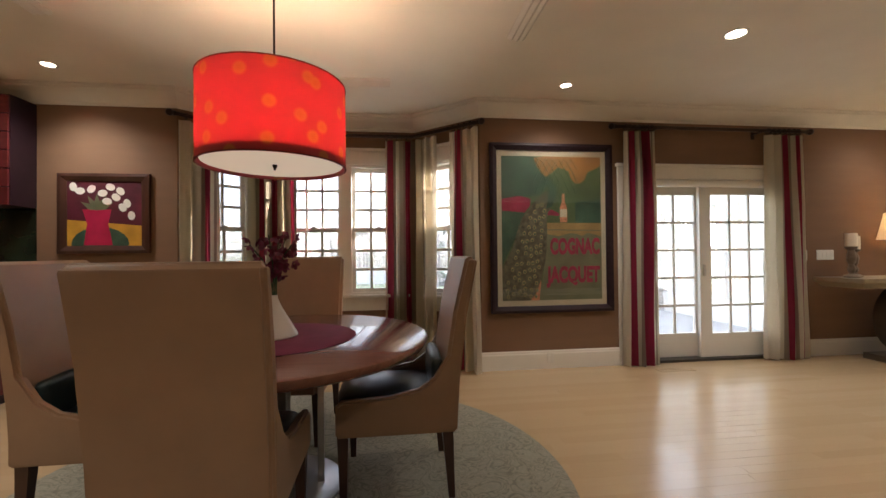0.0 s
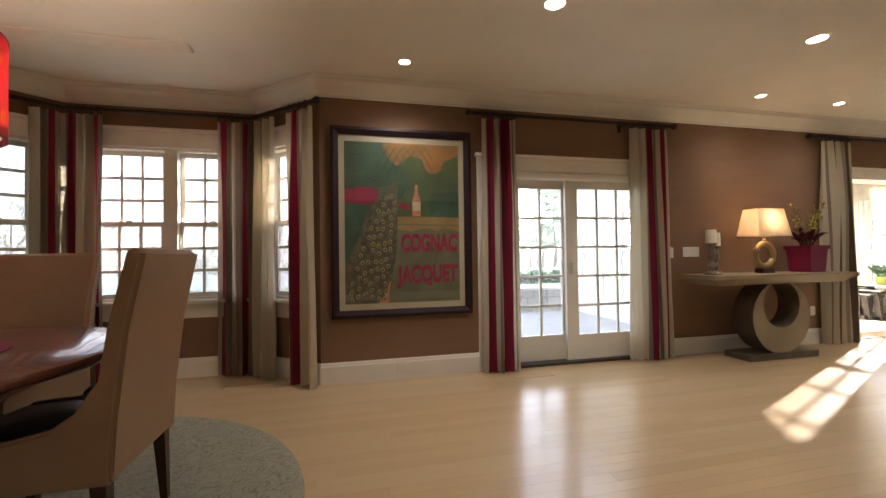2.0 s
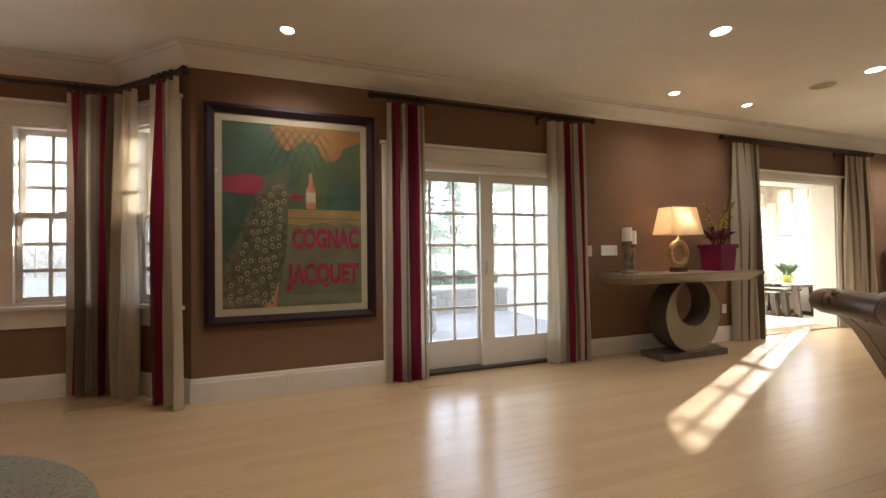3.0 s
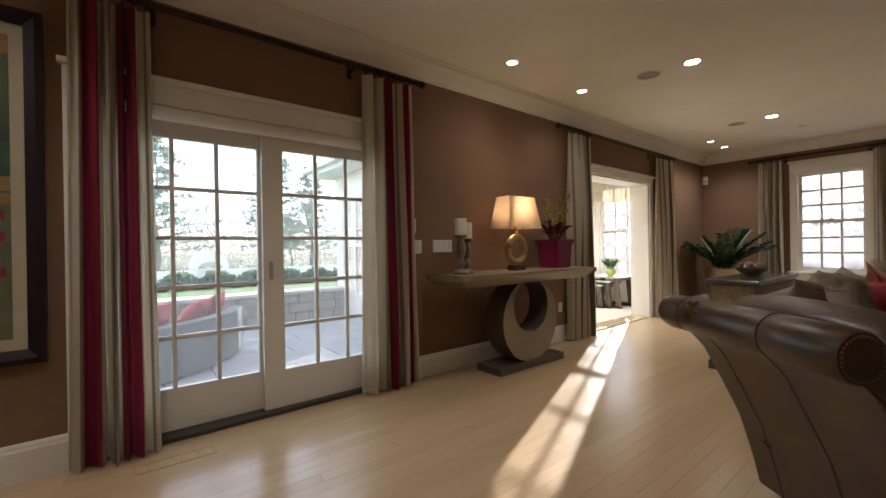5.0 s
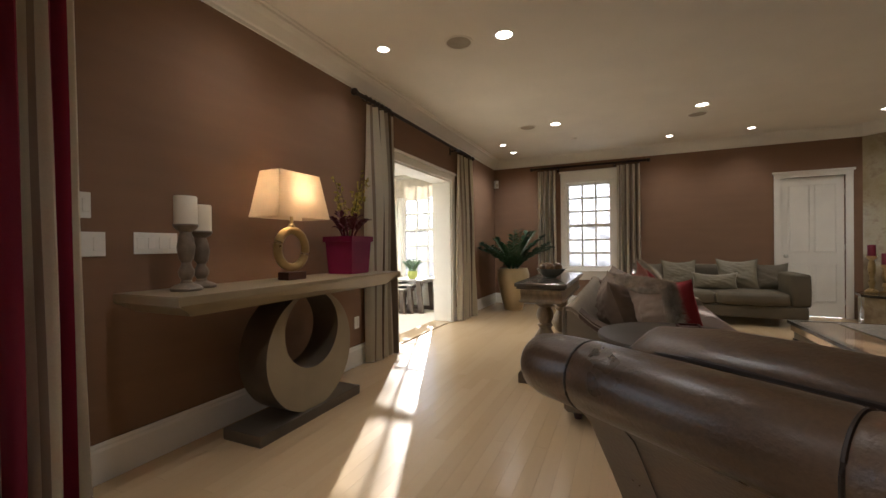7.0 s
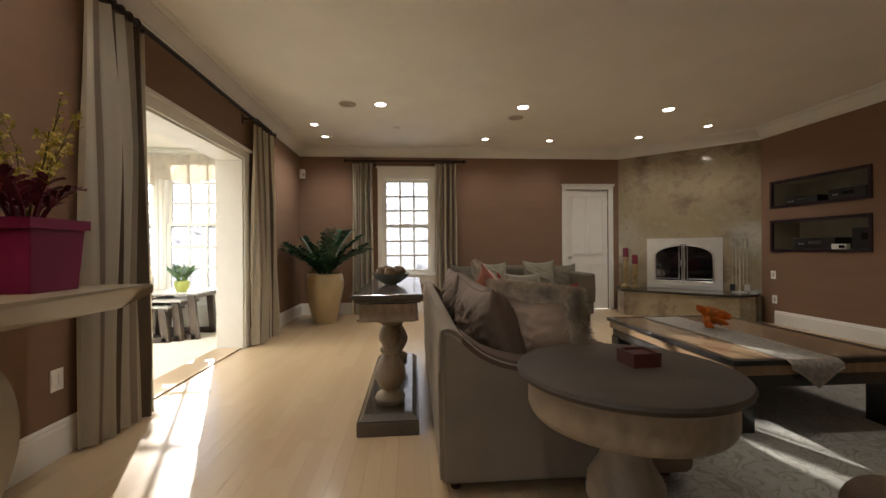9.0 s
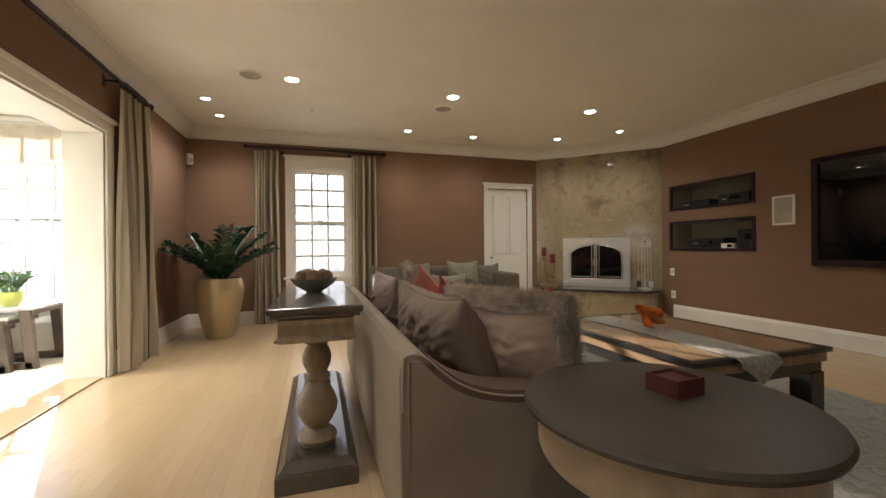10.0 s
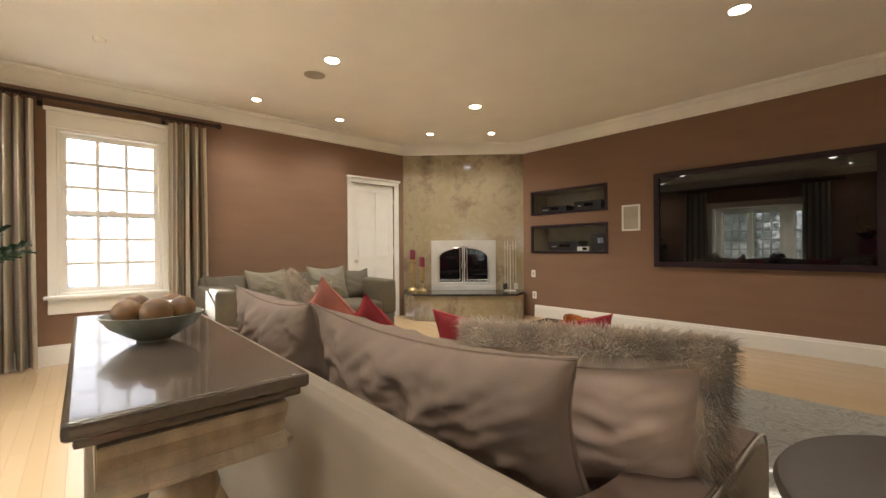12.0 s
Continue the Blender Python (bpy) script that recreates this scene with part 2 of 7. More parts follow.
# real tan stripes, plus extra umber and taupe bands for the cloth's backlit shade
TANSTRIPE = stripe_mat("tan_striped_cloth", [(0.0, CREAM), (0.1, TAUPE), (0.16, CREAM), (0.3, GREY), (0.36, UMBER), (0.41, CREAM), (0.55, TAUPE), (0.62, GREY), (0.68, CREAM), (0.8, UMBER), (0.85, TAUPE), (0.91, CREAM)])
TANLEATHER = mat("tan_leather", (0.31, 0.195, 0.115), 0.42, vary=0.1, scale=4, bump=0.15, bscale=220, rvary=0.08)
TEAL = mat("dark_teal_leather", (0.015, 0.03, 0.032), 0.3, vary=0.2, bump=0.1, bscale=200)
DARKLEG = mat("dark_stained_wood", (0.055, 0.022, 0.014), 0.35, vary=0.35, scale=8, stretch=(1, 1, 0.15))
MAHOGANY = mat("mahogany", (0.17, 0.06, 0.04), 0.24, vary=0.16, scale=5, stretch=(1, 9, 1), coat=0.5, fine=0.2)
STEEL = mat("brushed_steel", (0.45, 0.45, 0.45), 0.32, metal=0.9, vary=0.08, stretch=(1, 1, 0.05))
BRASS = mat("aged_brass", (0.5, 0.37, 0.17), 0.3, metal=0.9, vary=0.2, scale=9, rvary=0.1)
STONE = stone_mat("veined_stone")
BLACKGLASS = mat("black_glass", (0.004, 0.004, 0.005), 0.02, vary=0.1, spec=0.6)
BLACKBOX = mat("black_plastic", (0.012, 0.012, 0.013), 0.35, vary=0.2)
CHARFRAME = mat("dark_frame_wood", (0.02, 0.008, 0.012), 0.55, spec=0.3, vary=0.3, stretch=(1, 1, 4))
SILVER = mat("satin_nickel", (0.62, 0.6, 0.54), 0.35, metal=0.7, vary=0.06)
CONSOLE = mat("taupe_lacquer", (0.25, 0.2, 0.125), 0.36, vary=0.16, scale=3, bump=0.06, bscale=90, rvary=0.1)
CONSOLEDARK = mat("dark_bronze_lacquer", (0.09, 0.07, 0.05), 0.35, vary=0.2, scale=4)
DRIFT = mat("greyed_oak", (0.28, 0.215, 0.135), 0.5, vary=0.28, scale=4, stretch=(0.4, 6, 3), bump=0.15, bscale=60, fine=0.25)
SLATETOP = mat("dark_waxed_top", (0.075, 0.058, 0.042), 0.22, vary=0.4, scale=2.5, coat=0.35, rvary=0.05, fine=0.25)
ROUNDTOP = mat("dark_oiled_top", (0.055, 0.042, 0.03), 0.5, vary=0.35, scale=3, fine=0.25, spec=0.35)
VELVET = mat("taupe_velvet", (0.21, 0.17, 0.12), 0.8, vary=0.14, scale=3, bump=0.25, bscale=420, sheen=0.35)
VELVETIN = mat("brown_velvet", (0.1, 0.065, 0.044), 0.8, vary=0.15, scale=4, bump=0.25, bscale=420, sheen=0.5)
PALEPIPE = mat("pale_piping", (0.36, 0.31, 0.25), 0.7, vary=0.1)
CUSHION = mat("taupe_velvet_cushion", (0.165, 0.12, 0.085), 0.75, vary=0.2, scale=5, bump=0.3, bscale=380, sheen=0.3)
ROSE = mat("rose_taupe_cloth", (0.32, 0.235, 0.17), 0.75, vary=0.1, scale=5, bump=0.3, bscale=400, sheen=0.5)
FUR = mat("grey_fur", (0.46, 0.385, 0.29), 0.9, vary=0.4, scale=14, sheen=0.4)
CRIMSON = mat("crimson_velvet", (0.28, 0.02, 0.025), 0.7, vary=0.2, scale=6, bump=0.2, bscale=300, sheen=0.6)
CORAL = mat("coral_silk", (0.4, 0.135, 0.085), 0.5, vary=0.2, scale=5, bump=0.15, bscale=150, sheen=0.4)
OLIVE = mat("olive_grey_velvet", (0.08, 0.064, 0.038), 0.75, vary=0.15, scale=4, bump=0.25, bscale=400, sheen=0.3)
OLIVELIGHT = mat("sage_silk", (0.15, 0.128, 0.08), 0.55, vary=0.15, scale=6, sheen=0.3)
LEATHER = mat("brown_saddle_leather", (0.085, 0.05, 0.027), 0.34, spec=0.5, vary=0.6, scale=5, bump=0.25, bscale=130, rvary=0.2, fine=0.3)
PIPEBLACK = mat("dark_piping", (0.025, 0.015, 0.011), 0.5)
LEAF = mat("glossy_leaf", (0.02, 0.062, 0.026), 0.35, vary=0.35, scale=9)
POTGOLD = mat("gilt_ceramic", (0.42, 0.33, 0.18), 0.3, metal=0.35, vary=0.14, scale=3, fine=0.1)

# ---------------------------------------------------------------- builders


def part(name, bm, material, parent=None, label="", m=None, smooth=False):
    """Links a bmesh as one mesh object, under a thing or on its own."""
    me = bpy.data.meshes.new(name)
    bmesh.ops.recalc_face_normals(bm, faces=bm.faces)
    if smooth:
        for f in bm.faces:
            f.smooth = True
        for e in bm.edges:
            if len(e.link_faces) == 2 and e.calc_face_angle(0) > 0.7:
                e.smooth = False
    bm.to_mesh(me)
    bm.free()
    me.materials.append(material)
    ob = new(name, me)
    if parent is not None:
        ob.parent = parent
    if m is not None:
        ob.matrix_basis = m
    if label:
        ob["label"] = label
    return ob


def again(ob, parent, m):
    """The same mesh as another part."""
    o = new(ob.name.split(".")[0], ob.data)
    o.parent = parent
    o.matrix_basis = m
    if "label" in ob:
        o["label"] = ob["label"]
    return o


def thing(name, m, label, category, group="", kind=""):
    ob = new(name)
    ob.empty_display_size = 0.1
    ob.matrix_basis = m
    return tagged(ob, label, category, group, kind)


def cube(bm, x0, x1, y0, y1, z0, z1, m=None):
    mm = Matrix.Translation(((x0 + x1) / 2, (y0 + y1) / 2, (z0 + z1) / 2)) @ Matrix.Diagonal((abs(x1 - x0), abs(y1 - y0), abs(z1 - z0), 1))
    return bmesh.ops.create_cube(bm, size=1, matrix=(m @ mm) if m is not None else mm)["verts"]


def box(x0, x1, y0, y1, z0, z1, bevel=0.004, seg=2):
    bm = bmesh.new()
    cube(bm, x0, x1, y0, y1, z0, z1)
    if bevel:
        bmesh.ops.bevel(bm, geom=bm.edges[:], offset=bevel, segments=seg, affect="EDGES", profile=0.6)
    return bm


def boxes(rows):
    bm = bmesh.new()
    for r in rows:
        cube(bm, *r)
    return bm


def lathe(profile, seg=32, sx=1.0, sy=1.0):
    """Turns a profile of (radius, height) round the z axis."""
    bm = bmesh.new()
    rings = []
    for r, z in profile:
        if r < 1e-5:
            rings.append([bm.verts.new((0, 0, z))])
        else:
            rings.append([bm.verts.new((r * sx * math.cos(2 * math.pi * k / seg), r * sy * math.sin(2 * math.pi * k / seg), z)) for k in range(seg)])
    for a, b in zip(rings, rings[1:]):
        for k in range(seg):
            j = (k + 1) % seg
            if len(a) == 1 and len(b) == 1:
                continue
            if len(a) == 1:
                bm.faces.new((a[0], b[j], b[k]))
            elif len(b) == 1:
                bm.faces.new((a[k], a[j], b[0]))
            else:
                bm.faces.new((a[k], a[j], b[j], b[k]))
    return bm


def tube(points, radius, seg=10, closed=False, bm=None):
    """A round bar along points; radius may be a list."""
    bm = bm or bmesh.new()
    pts = [Vector(p) for p in points]
    n = len(pts)
    rings = []
    up = Vector((0, 0, 1))
    for i, p in enumerate(pts):
        a, b = (pts[i - 1], pts[(i + 1) % n]) if closed else (pts[max(i - 1, 0)], pts[min(i + 1, n - 1)])
        d = (b - a).normalized()
        ref = up if abs(d.z) < 0.95 else Vector((1, 0, 0))
        u = d.cross(ref).normalized()
        v = u.cross(d)
        r = radius[i] if isinstance(radius, (list, tuple)) else radius
        rings.append([bm.verts.new(p + r * (math.cos(2 * math.pi * k / seg) * u + math.sin(2 * math.pi * k / seg) * v)) for k in range(seg)])
    for i in range(n if closed else n - 1):
        a, b = rings[i], rings[(i + 1) % n]
        for k in range(seg):
            j = (k + 1) % seg
            bm.faces.new((a[k], a[j], b[j], b[k]))
    if not closed:
        bm.faces.new(rings[0][::-1])
        bm.faces.new(rings[-1])
    return bm


def prism(outline, y0, y1, bevel=0.0):
    """An outline in (x, z), pushed out along y."""
    bm = bmesh.new()
    a = [bm.verts.new((x, y0, z)) for x, z in outline]
    b = [bm.verts.new((x, y1, z)) for x, z in outline]
    bm.faces.new(a)
    bm.faces.new(b[::-1])
    n = len(a)
    for k in range(n):
        bm.faces.new((a[k], b[k], b[(k + 1) % n], a[(k + 1) % n]))
    if bevel:
        bmesh.ops.recalc_face_normals(bm, faces=bm.faces)
        es = [e for e in bm.edges if len(e.link_faces) == 2 and e.calc_face_angle(0) > 0.5]
        bmesh.ops.bevel(bm, geom=es, offset=bevel, segments=2, affect="EDGES")
    return bm


def sweep(points, profile, closed=False):
    """A moulding of profile (distance into the room, height) along a line of wall points, mitred; the room lies on the left of the way."""
    bm = bmesh.new()
    pts = [Vector((p[0], p[1])) for p in points]
    n = len(pts)
    rings = []
    for i, p in enumerate(pts):
        d0 = (p - pts[i - 1]).normalized() if (i or closed) else (pts[1] - p).normalized()
        d1 = (pts[(i + 1) % n] - p).normalized() if (i < n - 1 or closed) else d0
        n0, n1 = Vector((-d0.y, d0.x)), Vector((-d1.y, d1.x))
        mi = (n0 + n1).normalized()
        k = 1 / max(0.3, mi.dot(n0))
        rings.append([bm.verts.new((p.x + mi.x * k * d, p.y + mi.y * k * d, z)) for d, z in profile])
    m = len(profile)
    for i in range(n if closed else n - 1):
        a, b = rings[i], rings[(i + 1) % n]
        for k in range(m):
            j = (k + 1) % m
            bm.faces.new((a[k], b[k], b[j], a[j]))
    if not closed:
        bm.faces.new(rings[0])
        bm.faces.new(rings[-1][::-1])
    return bm


def along(p0, p1, z=0.0):
    """The frame of a wall from p0 to p1 seen from inside: x along it, y out of the room."""
    d = Vector((p1[0] - p0[0], p1[1] - p0[1]))
    return pose(p0[0], p0[1], z, 0, 0, math.degrees(math.atan2(d.y, d.x))), d.length


def wall(name, p0, p1, openings=(), material=None, thick=0.16, z0=0.0, z1=3.05, label="brown cloth-covered wall", ext=(0, 0)):
    """A wall whose inner face runs from p0 to p1 (outside on the left of the way), with openings (s0, s1, z0, z1)."""
    m, length = along(p0, p1)
    ss = sorted({-ext[0], length + ext[1], *[v for o in openings for v in o[:2]]})
    zs = sorted({z0, z1, *[v for o in openings for v in o[2:]]})
    bm = bmesh.new()
    for a, b in zip(ss, ss[1:]):
        for c, d in zip(zs, zs[1:]):
            if not any(o[0] <= (a + b) / 2 <= o[1] and o[2] <= (c + d) / 2 <= o[3] for o in openings):
                cube(bm, a, b, 0, thick, c, d)
    bmesh.ops.remove_doubles(bm, verts=bm.verts, dist=1e-5)
    return tagged(part(name, bm, material or WALL, m=m), label, "wall", kind="structure")


def smoothbox(x0, x1, y0, y1, z0, z1, r, cuts=3, puff=0.0, seed=0):
    """A soft padded block: rounded, bulging and a little uneven."""
    bm = bmesh.new()
    cube(bm, x0, x1, y0, y1, z0, z1)
    bmesh.ops.bevel(bm, geom=bm.edges[:], offset=r, segments=4, affect="EDGES", profile=0.5)
    bmesh.ops.subdivide_edges(bm, edges=[e for e in bm.edges if e.calc_length() > 0.12], cuts=cuts, use_grid_fill=True)
    c = Vector(((x0 + x1) / 2, (y0 + y1) / 2, (z0 + z1) / 2))
    h = Vector(((x1 - x0) / 2, (y1 - y0) / 2, (z1 - z0) / 2))
    for v in bm.verts:
        q = Vector(((v.co.x - c.x) / h.x, (v.co.y - c.y) / h.y, (v.co.z - c.z) / h.z))
        k = [(1 - q[(a + 1) % 3] ** 2) * (1 - q[(a + 2) % 3] ** 2) * q[a] for a in range(3)]
        v.co += Vector(k) * puff
        v.co += 0.006 * noise.noise_vector(v.co * 5 + Vector((seed, 0, 0)))
    return bm


def pillow(w, h, t, seed=0, n=40, sag=0.03, crease=0.0):
    """A scatter cushion in the xz plane, with pulled corners and creases."""
    bm = bmesh.new()
    grid = {}
    for side in (1, -1):
        for i in range(n + 1):
            for j in range(n + 1):
                u, v = 2 * i / n - 1, 2 * j / n - 1
                edge = i in (0, n) or j in (0, n)
                if edge and side == -1:
                    grid[side, i, j] = grid[1, i, j]
                    continue
                pinch = 1 - 0.1 * (1 - u * u) * v * v
                px = 1 - 0.1 * (1 - v * v) * u * u
                th = (max(0.0, 1 - abs(u) ** 2.3) * max(0.0, 1 - abs(v) ** 2.1)) ** 0.58
                x, z = u * w / 2 * px, v * h / 2 * pinch
                cr = noise.noise(Vector((x * 7 + seed * 3.1, z * 7, seed))) * 0.035 - abs(noise.noise(Vector((x * 6 + z * 11, z * 3 - seed, seed * 2.0)))) * 0.03 + 0.014 * noise.noise(Vector((x * 18 + z * 9, z * 30, seed))) + 0.006 * noise.noise(Vector((x * 45, z * 45, seed)))
                cr *= min(1.0, t / 0.3)
                if crease:
                    fold = noise.noise(Vector((x * 2.0 + z * 1.2 + seed, z * 6 - x * 3.2, seed * 1.7)))
                    fold2 = noise.noise(Vector((x * 4 - z * 2, z * 12 + x * 5, seed * 2.9)))
                    cr += crease * (0.05 * (1 - 2 * abs(fold)) ** 2 + 0.014 * (1 - 2 * abs(fold2)) ** 2 - 0.02)
                y = side * th * t / 2 + (cr * th if not edge else 0)
                z -= sag * (1 - u * u) * (0.5 + 0.5 * v)
                grid[side, i, j] = bm.verts.new((x, y, z))
    for side in (1, -1):
        for i in range(n):
            for j in range(n):
                q = [grid[side, i, j], grid[side, i + 1, j], grid[side, i + 1, j + 1], grid[side, i, j + 1]]
                if side == -1:
                    q.reverse()
                bm.faces.new(q)
    return bm


def pillow_rim(w, h, r=0.0045, k=60):
    """The piping round a scatter cushion."""
    pts = []
    e = k // 4
    for s in range(e):
        u = -1 + 2 * s / e
        pts.append((u, -1))
    for s in range(e):
        pts.append((1, -1 + 2 * s / e))
    for s in range(e):
        pts.append((1 - 2 * s / e, 1))
    for s in range(e):
        pts.append((-1, 1 - 2 * s / e))
    out = []
    for u, v in pts:
        out.append((u * w / 2 * (1 - 0.1 * (1 - v * v) * u * u), 0, v * h / 2 * (1 - 0.1 * (1 - u * u) * v * v) - 0.03 * (1 - u * u) * (0.5 + 0.5 * v)))
    return tube(out, r, 6, closed=True)


# ---------------------------------------------------------------- structure
CEILING, CROWN = 2.94, 2.77
N, S, E, W = 4.48, -2.79, 12.12, -6.0
BAY = [(1.135, 4.48), (0.45, 5.10), (-1.28, 5.10), (-1.96, 4.48)]
ROOM = [(W, S), (10.68, S), (E, -1.29), (E, N), *BAY, (W, N)]

# walls, with the outside on the left of the way
wall("wall_north_west", (W, N), BAY[3], ext=(0.16, 0))
m_bl, l_b = along(BAY[3], BAY[2])
wall("wall_bay_west", BAY[3], BAY[2], [(0.2, l_b - 0.2, 0.80, 2.36)])
wall("wall_bay_north", BAY[2], BAY[1], [(0.17, 1.64, 0.80, 2.36)])
wall("wall_bay_east", BAY[1], BAY[0], [(0.2, l_b - 0.2, 0.80, 2.36)])
SLIDE = (2.83, 4.82)
GATE = (7.87, 9.75)
wall("wall_north", BAY[0], (E, N), [(SLIDE[0] - 1.135, SLIDE[1] - 1.135, 0, 2.12), (GATE[0] - 1.135, GATE[1] - 1.135, 0, 2.2)], ext=(0, 0.16))
wall("wall_east", (E, N), (E, -1.29), [(N - 3.06, N - 2.18, 0.70, 2.41), (N + 0.30, N + 1.09, 0, 2.21)], ext=(0, 0))
wall("wall_hearth", (E, -1.29), (10.68, S), [], material=STONE, label="polished tan veined stone chimney breast")
wall("wall_south", (10.68, S), (W, S), [(10.68 - 10.50, 10.68 - 9.21, 1.71, 2.07), (10.68 - 10.50, 10.68 - 9.21, 1.08, 1.50)], thick=0.45, ext=(0.2, 0.16))
wall("wall_west", (W, S), (W, N))

bm = bmesh.new()
vs = [bm.verts.new((x, y, CEILING)) for x, y in ((W - 0.3, S - 0.6), (E + 0.4, S - 0.6), (E + 0.4, N + 0.1), (1.3, N + 0.1), (0.55, 5.3), (-1.4, 5.3), (-2.1, N + 0.1), (W - 0.3, N + 0.1))]
f = bm.faces.new(vs)
top = bmesh.ops.extrude_face_region(bm, geom=[f])["geom"]
bmesh.ops.translate(bm, verts=[v for v in top if isinstance(v, bmesh.types.BMVert)], vec=(0, 0, 0.15))
tagged(part("ceiling", bm, CEIL), "smooth cream painted ceiling", "ceiling", kind="structure")

CROWNP = [(0, CROWN), (0.012, CROWN), (0.016, CROWN + 0.025), (0.03, CROWN + 0.035), (0.05, CROWN + 0.06), (0.085, CROWN + 0.10), (0.115, CROWN + 0.125), (0.13, CROWN + 0.13), (0.135, CROWN + 0.15), (0.15, CROWN + 0.155), (0.155, CEILING - 0.002), (0, CEILING - 0.002)]
tagged(part("crown_moulding_trim", sweep(ROOM, CROWNP, True), WHITE), "stepped cream crown moulding under the ceiling", "moulding", kind="structure")
BASEP = [(0, 0), (0.02, 0), (0.02, 0.16), (0.014, 0.175), (0.014, 0.185), (0.008, 0.2), (0, 0.2)]
runs = [[(W, S), (10.45, S)], [(E, -0.16), (E, N), (GATE[1] + 0.13, N)], [(GATE[0] - 0.13, N), (SLIDE[1] + 0.11, N)], [(SLIDE[0] - 0.11, N), *BAY, (-3.2, N)]]
for r in runs:
    tagged(part("baseboard", sweep(r, BASEP), WHITE), "tall cream painted baseboard", "baseboard", kind="structure")

# raised mouldings of the dining ceiling
STRIP = [(0, 0), (0.14, 0), (0.14, -0.012), (0.115, -0.03), (0.095, -0.018), (0.07, -0.034), (0.045, -0.018), (0.025, -0.03), (0, -0.012)]
for x, y, rz, length in ((-1.03, 3.99, 0, 1.2), (1.07, 3.15, -90, 1.5), (-2.07, 1.65, 90, 1.5), (0.17, 0.81, 180, 1.2)):
    bm = bmesh.new()
    a = [bm.verts.new((0, d, z)) for d, z in STRIP]
    b = [bm.verts.new((length, d, z)) for d, z in STRIP]
    bm.faces.new(a)
    bm.faces.new(b[::-1])
    for k in range(len(a)):
        j = (k + 1) % len(a)
        bm.faces.new((a[k], b[k], b[j], a[j]))
    tagged(part("ceiling_trim", bm, WHITE, m=pose(x, y, CEILING, 0, 0, rz)), "ribbed cream ceiling moulding strip", "moulding", kind="structure")


def casing(parent, w, z0, z1, width=0.11, head=0.2, floor=False, proud=0.022):
    """Trim boards round an opening, on the room side; x from 0 to w."""
    part("trim", box(-width, 0, -proud, -0.001, z0 - (0 if floor else 0.04), z1, 0.006), WHITE, parent)
    part("trim", box(w, w + width, -proud, -0.001, z0 - (0 if floor else 0.04), z1, 0.006), WHITE, parent)
    part("head_trim", box(-width, w + width, -proud - 0.004, -0.001, z1, z1 + head - 0.035, 0.004), WHITE, parent)
    part("head_cap", box(-width - 0.02, w + width + 0.02, -proud - 0.03, -0.001, z1 + head - 0.035, z1 + head, 0.008), WHITE, parent)


def sash(parent, x0, x1, z0, z1, y, cols, rows, rail=0.045, glass=None):
    """A glazed sash: frame, glazing bars and single panes."""
    s = part("sash", boxes([(x0, x0 + rail, y - 0.018, y + 0.018, z0, z1), (x1 - rail, x1, y - 0.018, y + 0.018, z0, z1), (x0 + rail, x1 - rail, y - 0.0175, y + 0.0175, z0, z0 + rail), (x0 + rail, x1 - rail, y - 0.0175, y + 0.0175, z1 - rail, z1)]), WHITE, parent)
    gx = [x0 + rail + (x1 - x0 - 2 * rail) * k / cols for k in range(cols + 1)]
    gz = [z0 + rail + (z1 - z0 - 2 * rail) * k / rows for k in range(rows + 1)]
    for x in gx[1:-1]:
        part("glazing_bar", box(x - 0.015, x + 0.015, y - 0.014, y + 0.014, z0 + rail, z1 - rail, 0.003, 1), WHITE, s)
    for z in gz[1:-1]:
        part("glazing_bar", box(x0 + rail, x1 - rail, y - 0.013, y + 0.013, z - 0.015, z + 0.015, 0.003, 1), WHITE, s)
    first = None
    for a, b in zip(gx, gx[1:]):
        for c, d in zip(gz, gz[1:]):
            if first is None:
                w, h = b - a, d - c
                first = part("pane", boxes([(0, w, -0.002, 0.002, 0, h)]), glass or GLASS, s, m=pose(a, y, c))
                first.visible_shadow = False
            else:
                o = again(first, s, pose(a, y, c))
                o.visible_shadow = False
    return s


def window(name, m, w, z0, z1, cols, label, trim=0.1, head=0.2, units=1, thick=0.16, glass=None):
    """A double-hung window of so many units, set in its opening."""
    win = thing(name, m, label, "window", kind="structure")
    casing(win, w, z0, z1, trim, head)
    part("window_sill", box(-trim - 0.03, w + trim + 0.03, -0.07, 0.02, z0 - 0.035, z0, 0.008), WHITE, win)
    part("apron", box(-trim, w + trim, -0.02, -0.001, z0 - 0.19, z0 - 0.035, 0.005), WHITE, win)
    jam = [(0, 0.025, 0, thick, z0, z1), (w - 0.025, w, 0, thick, z0, z1), (0.025, w - 0.025, 0.001, thick, z0, z0 + 0.025), (0.025, w - 0.025, 0.001, thick, z1 - 0.025, z1)]
    u = (w - 0.05 - 0.12 * (units - 1)) / units
    for k in range(1, units):
        x = 0.025 + k * u + (k - 1) * 0.12
        jam.append((x, x + 0.12, 0.001, thick - 0.001, z0 + 0.025, z1 - 0.025))
    part("window_frame", boxes(jam), WHITE, win)
    mid = (z0 + z1) / 2
    for k in range(units):
        x = 0.025 + k * (u + 0.12)
        sash(win, x, x + u, z0 + 0.025, mid + 0.025, 0.06, cols, 3, glass=glass)
        sash(win, x, x + u, mid - 0.025, z1 - 0.025, 0.105, cols, 3, glass=glass)
        part("latch", box(x + u / 2 - 0.03, x + u / 2 + 0.03, 0.03, 0.06, mid + 0.02, mid + 0.04, 0.006), WARE, win)
    return win


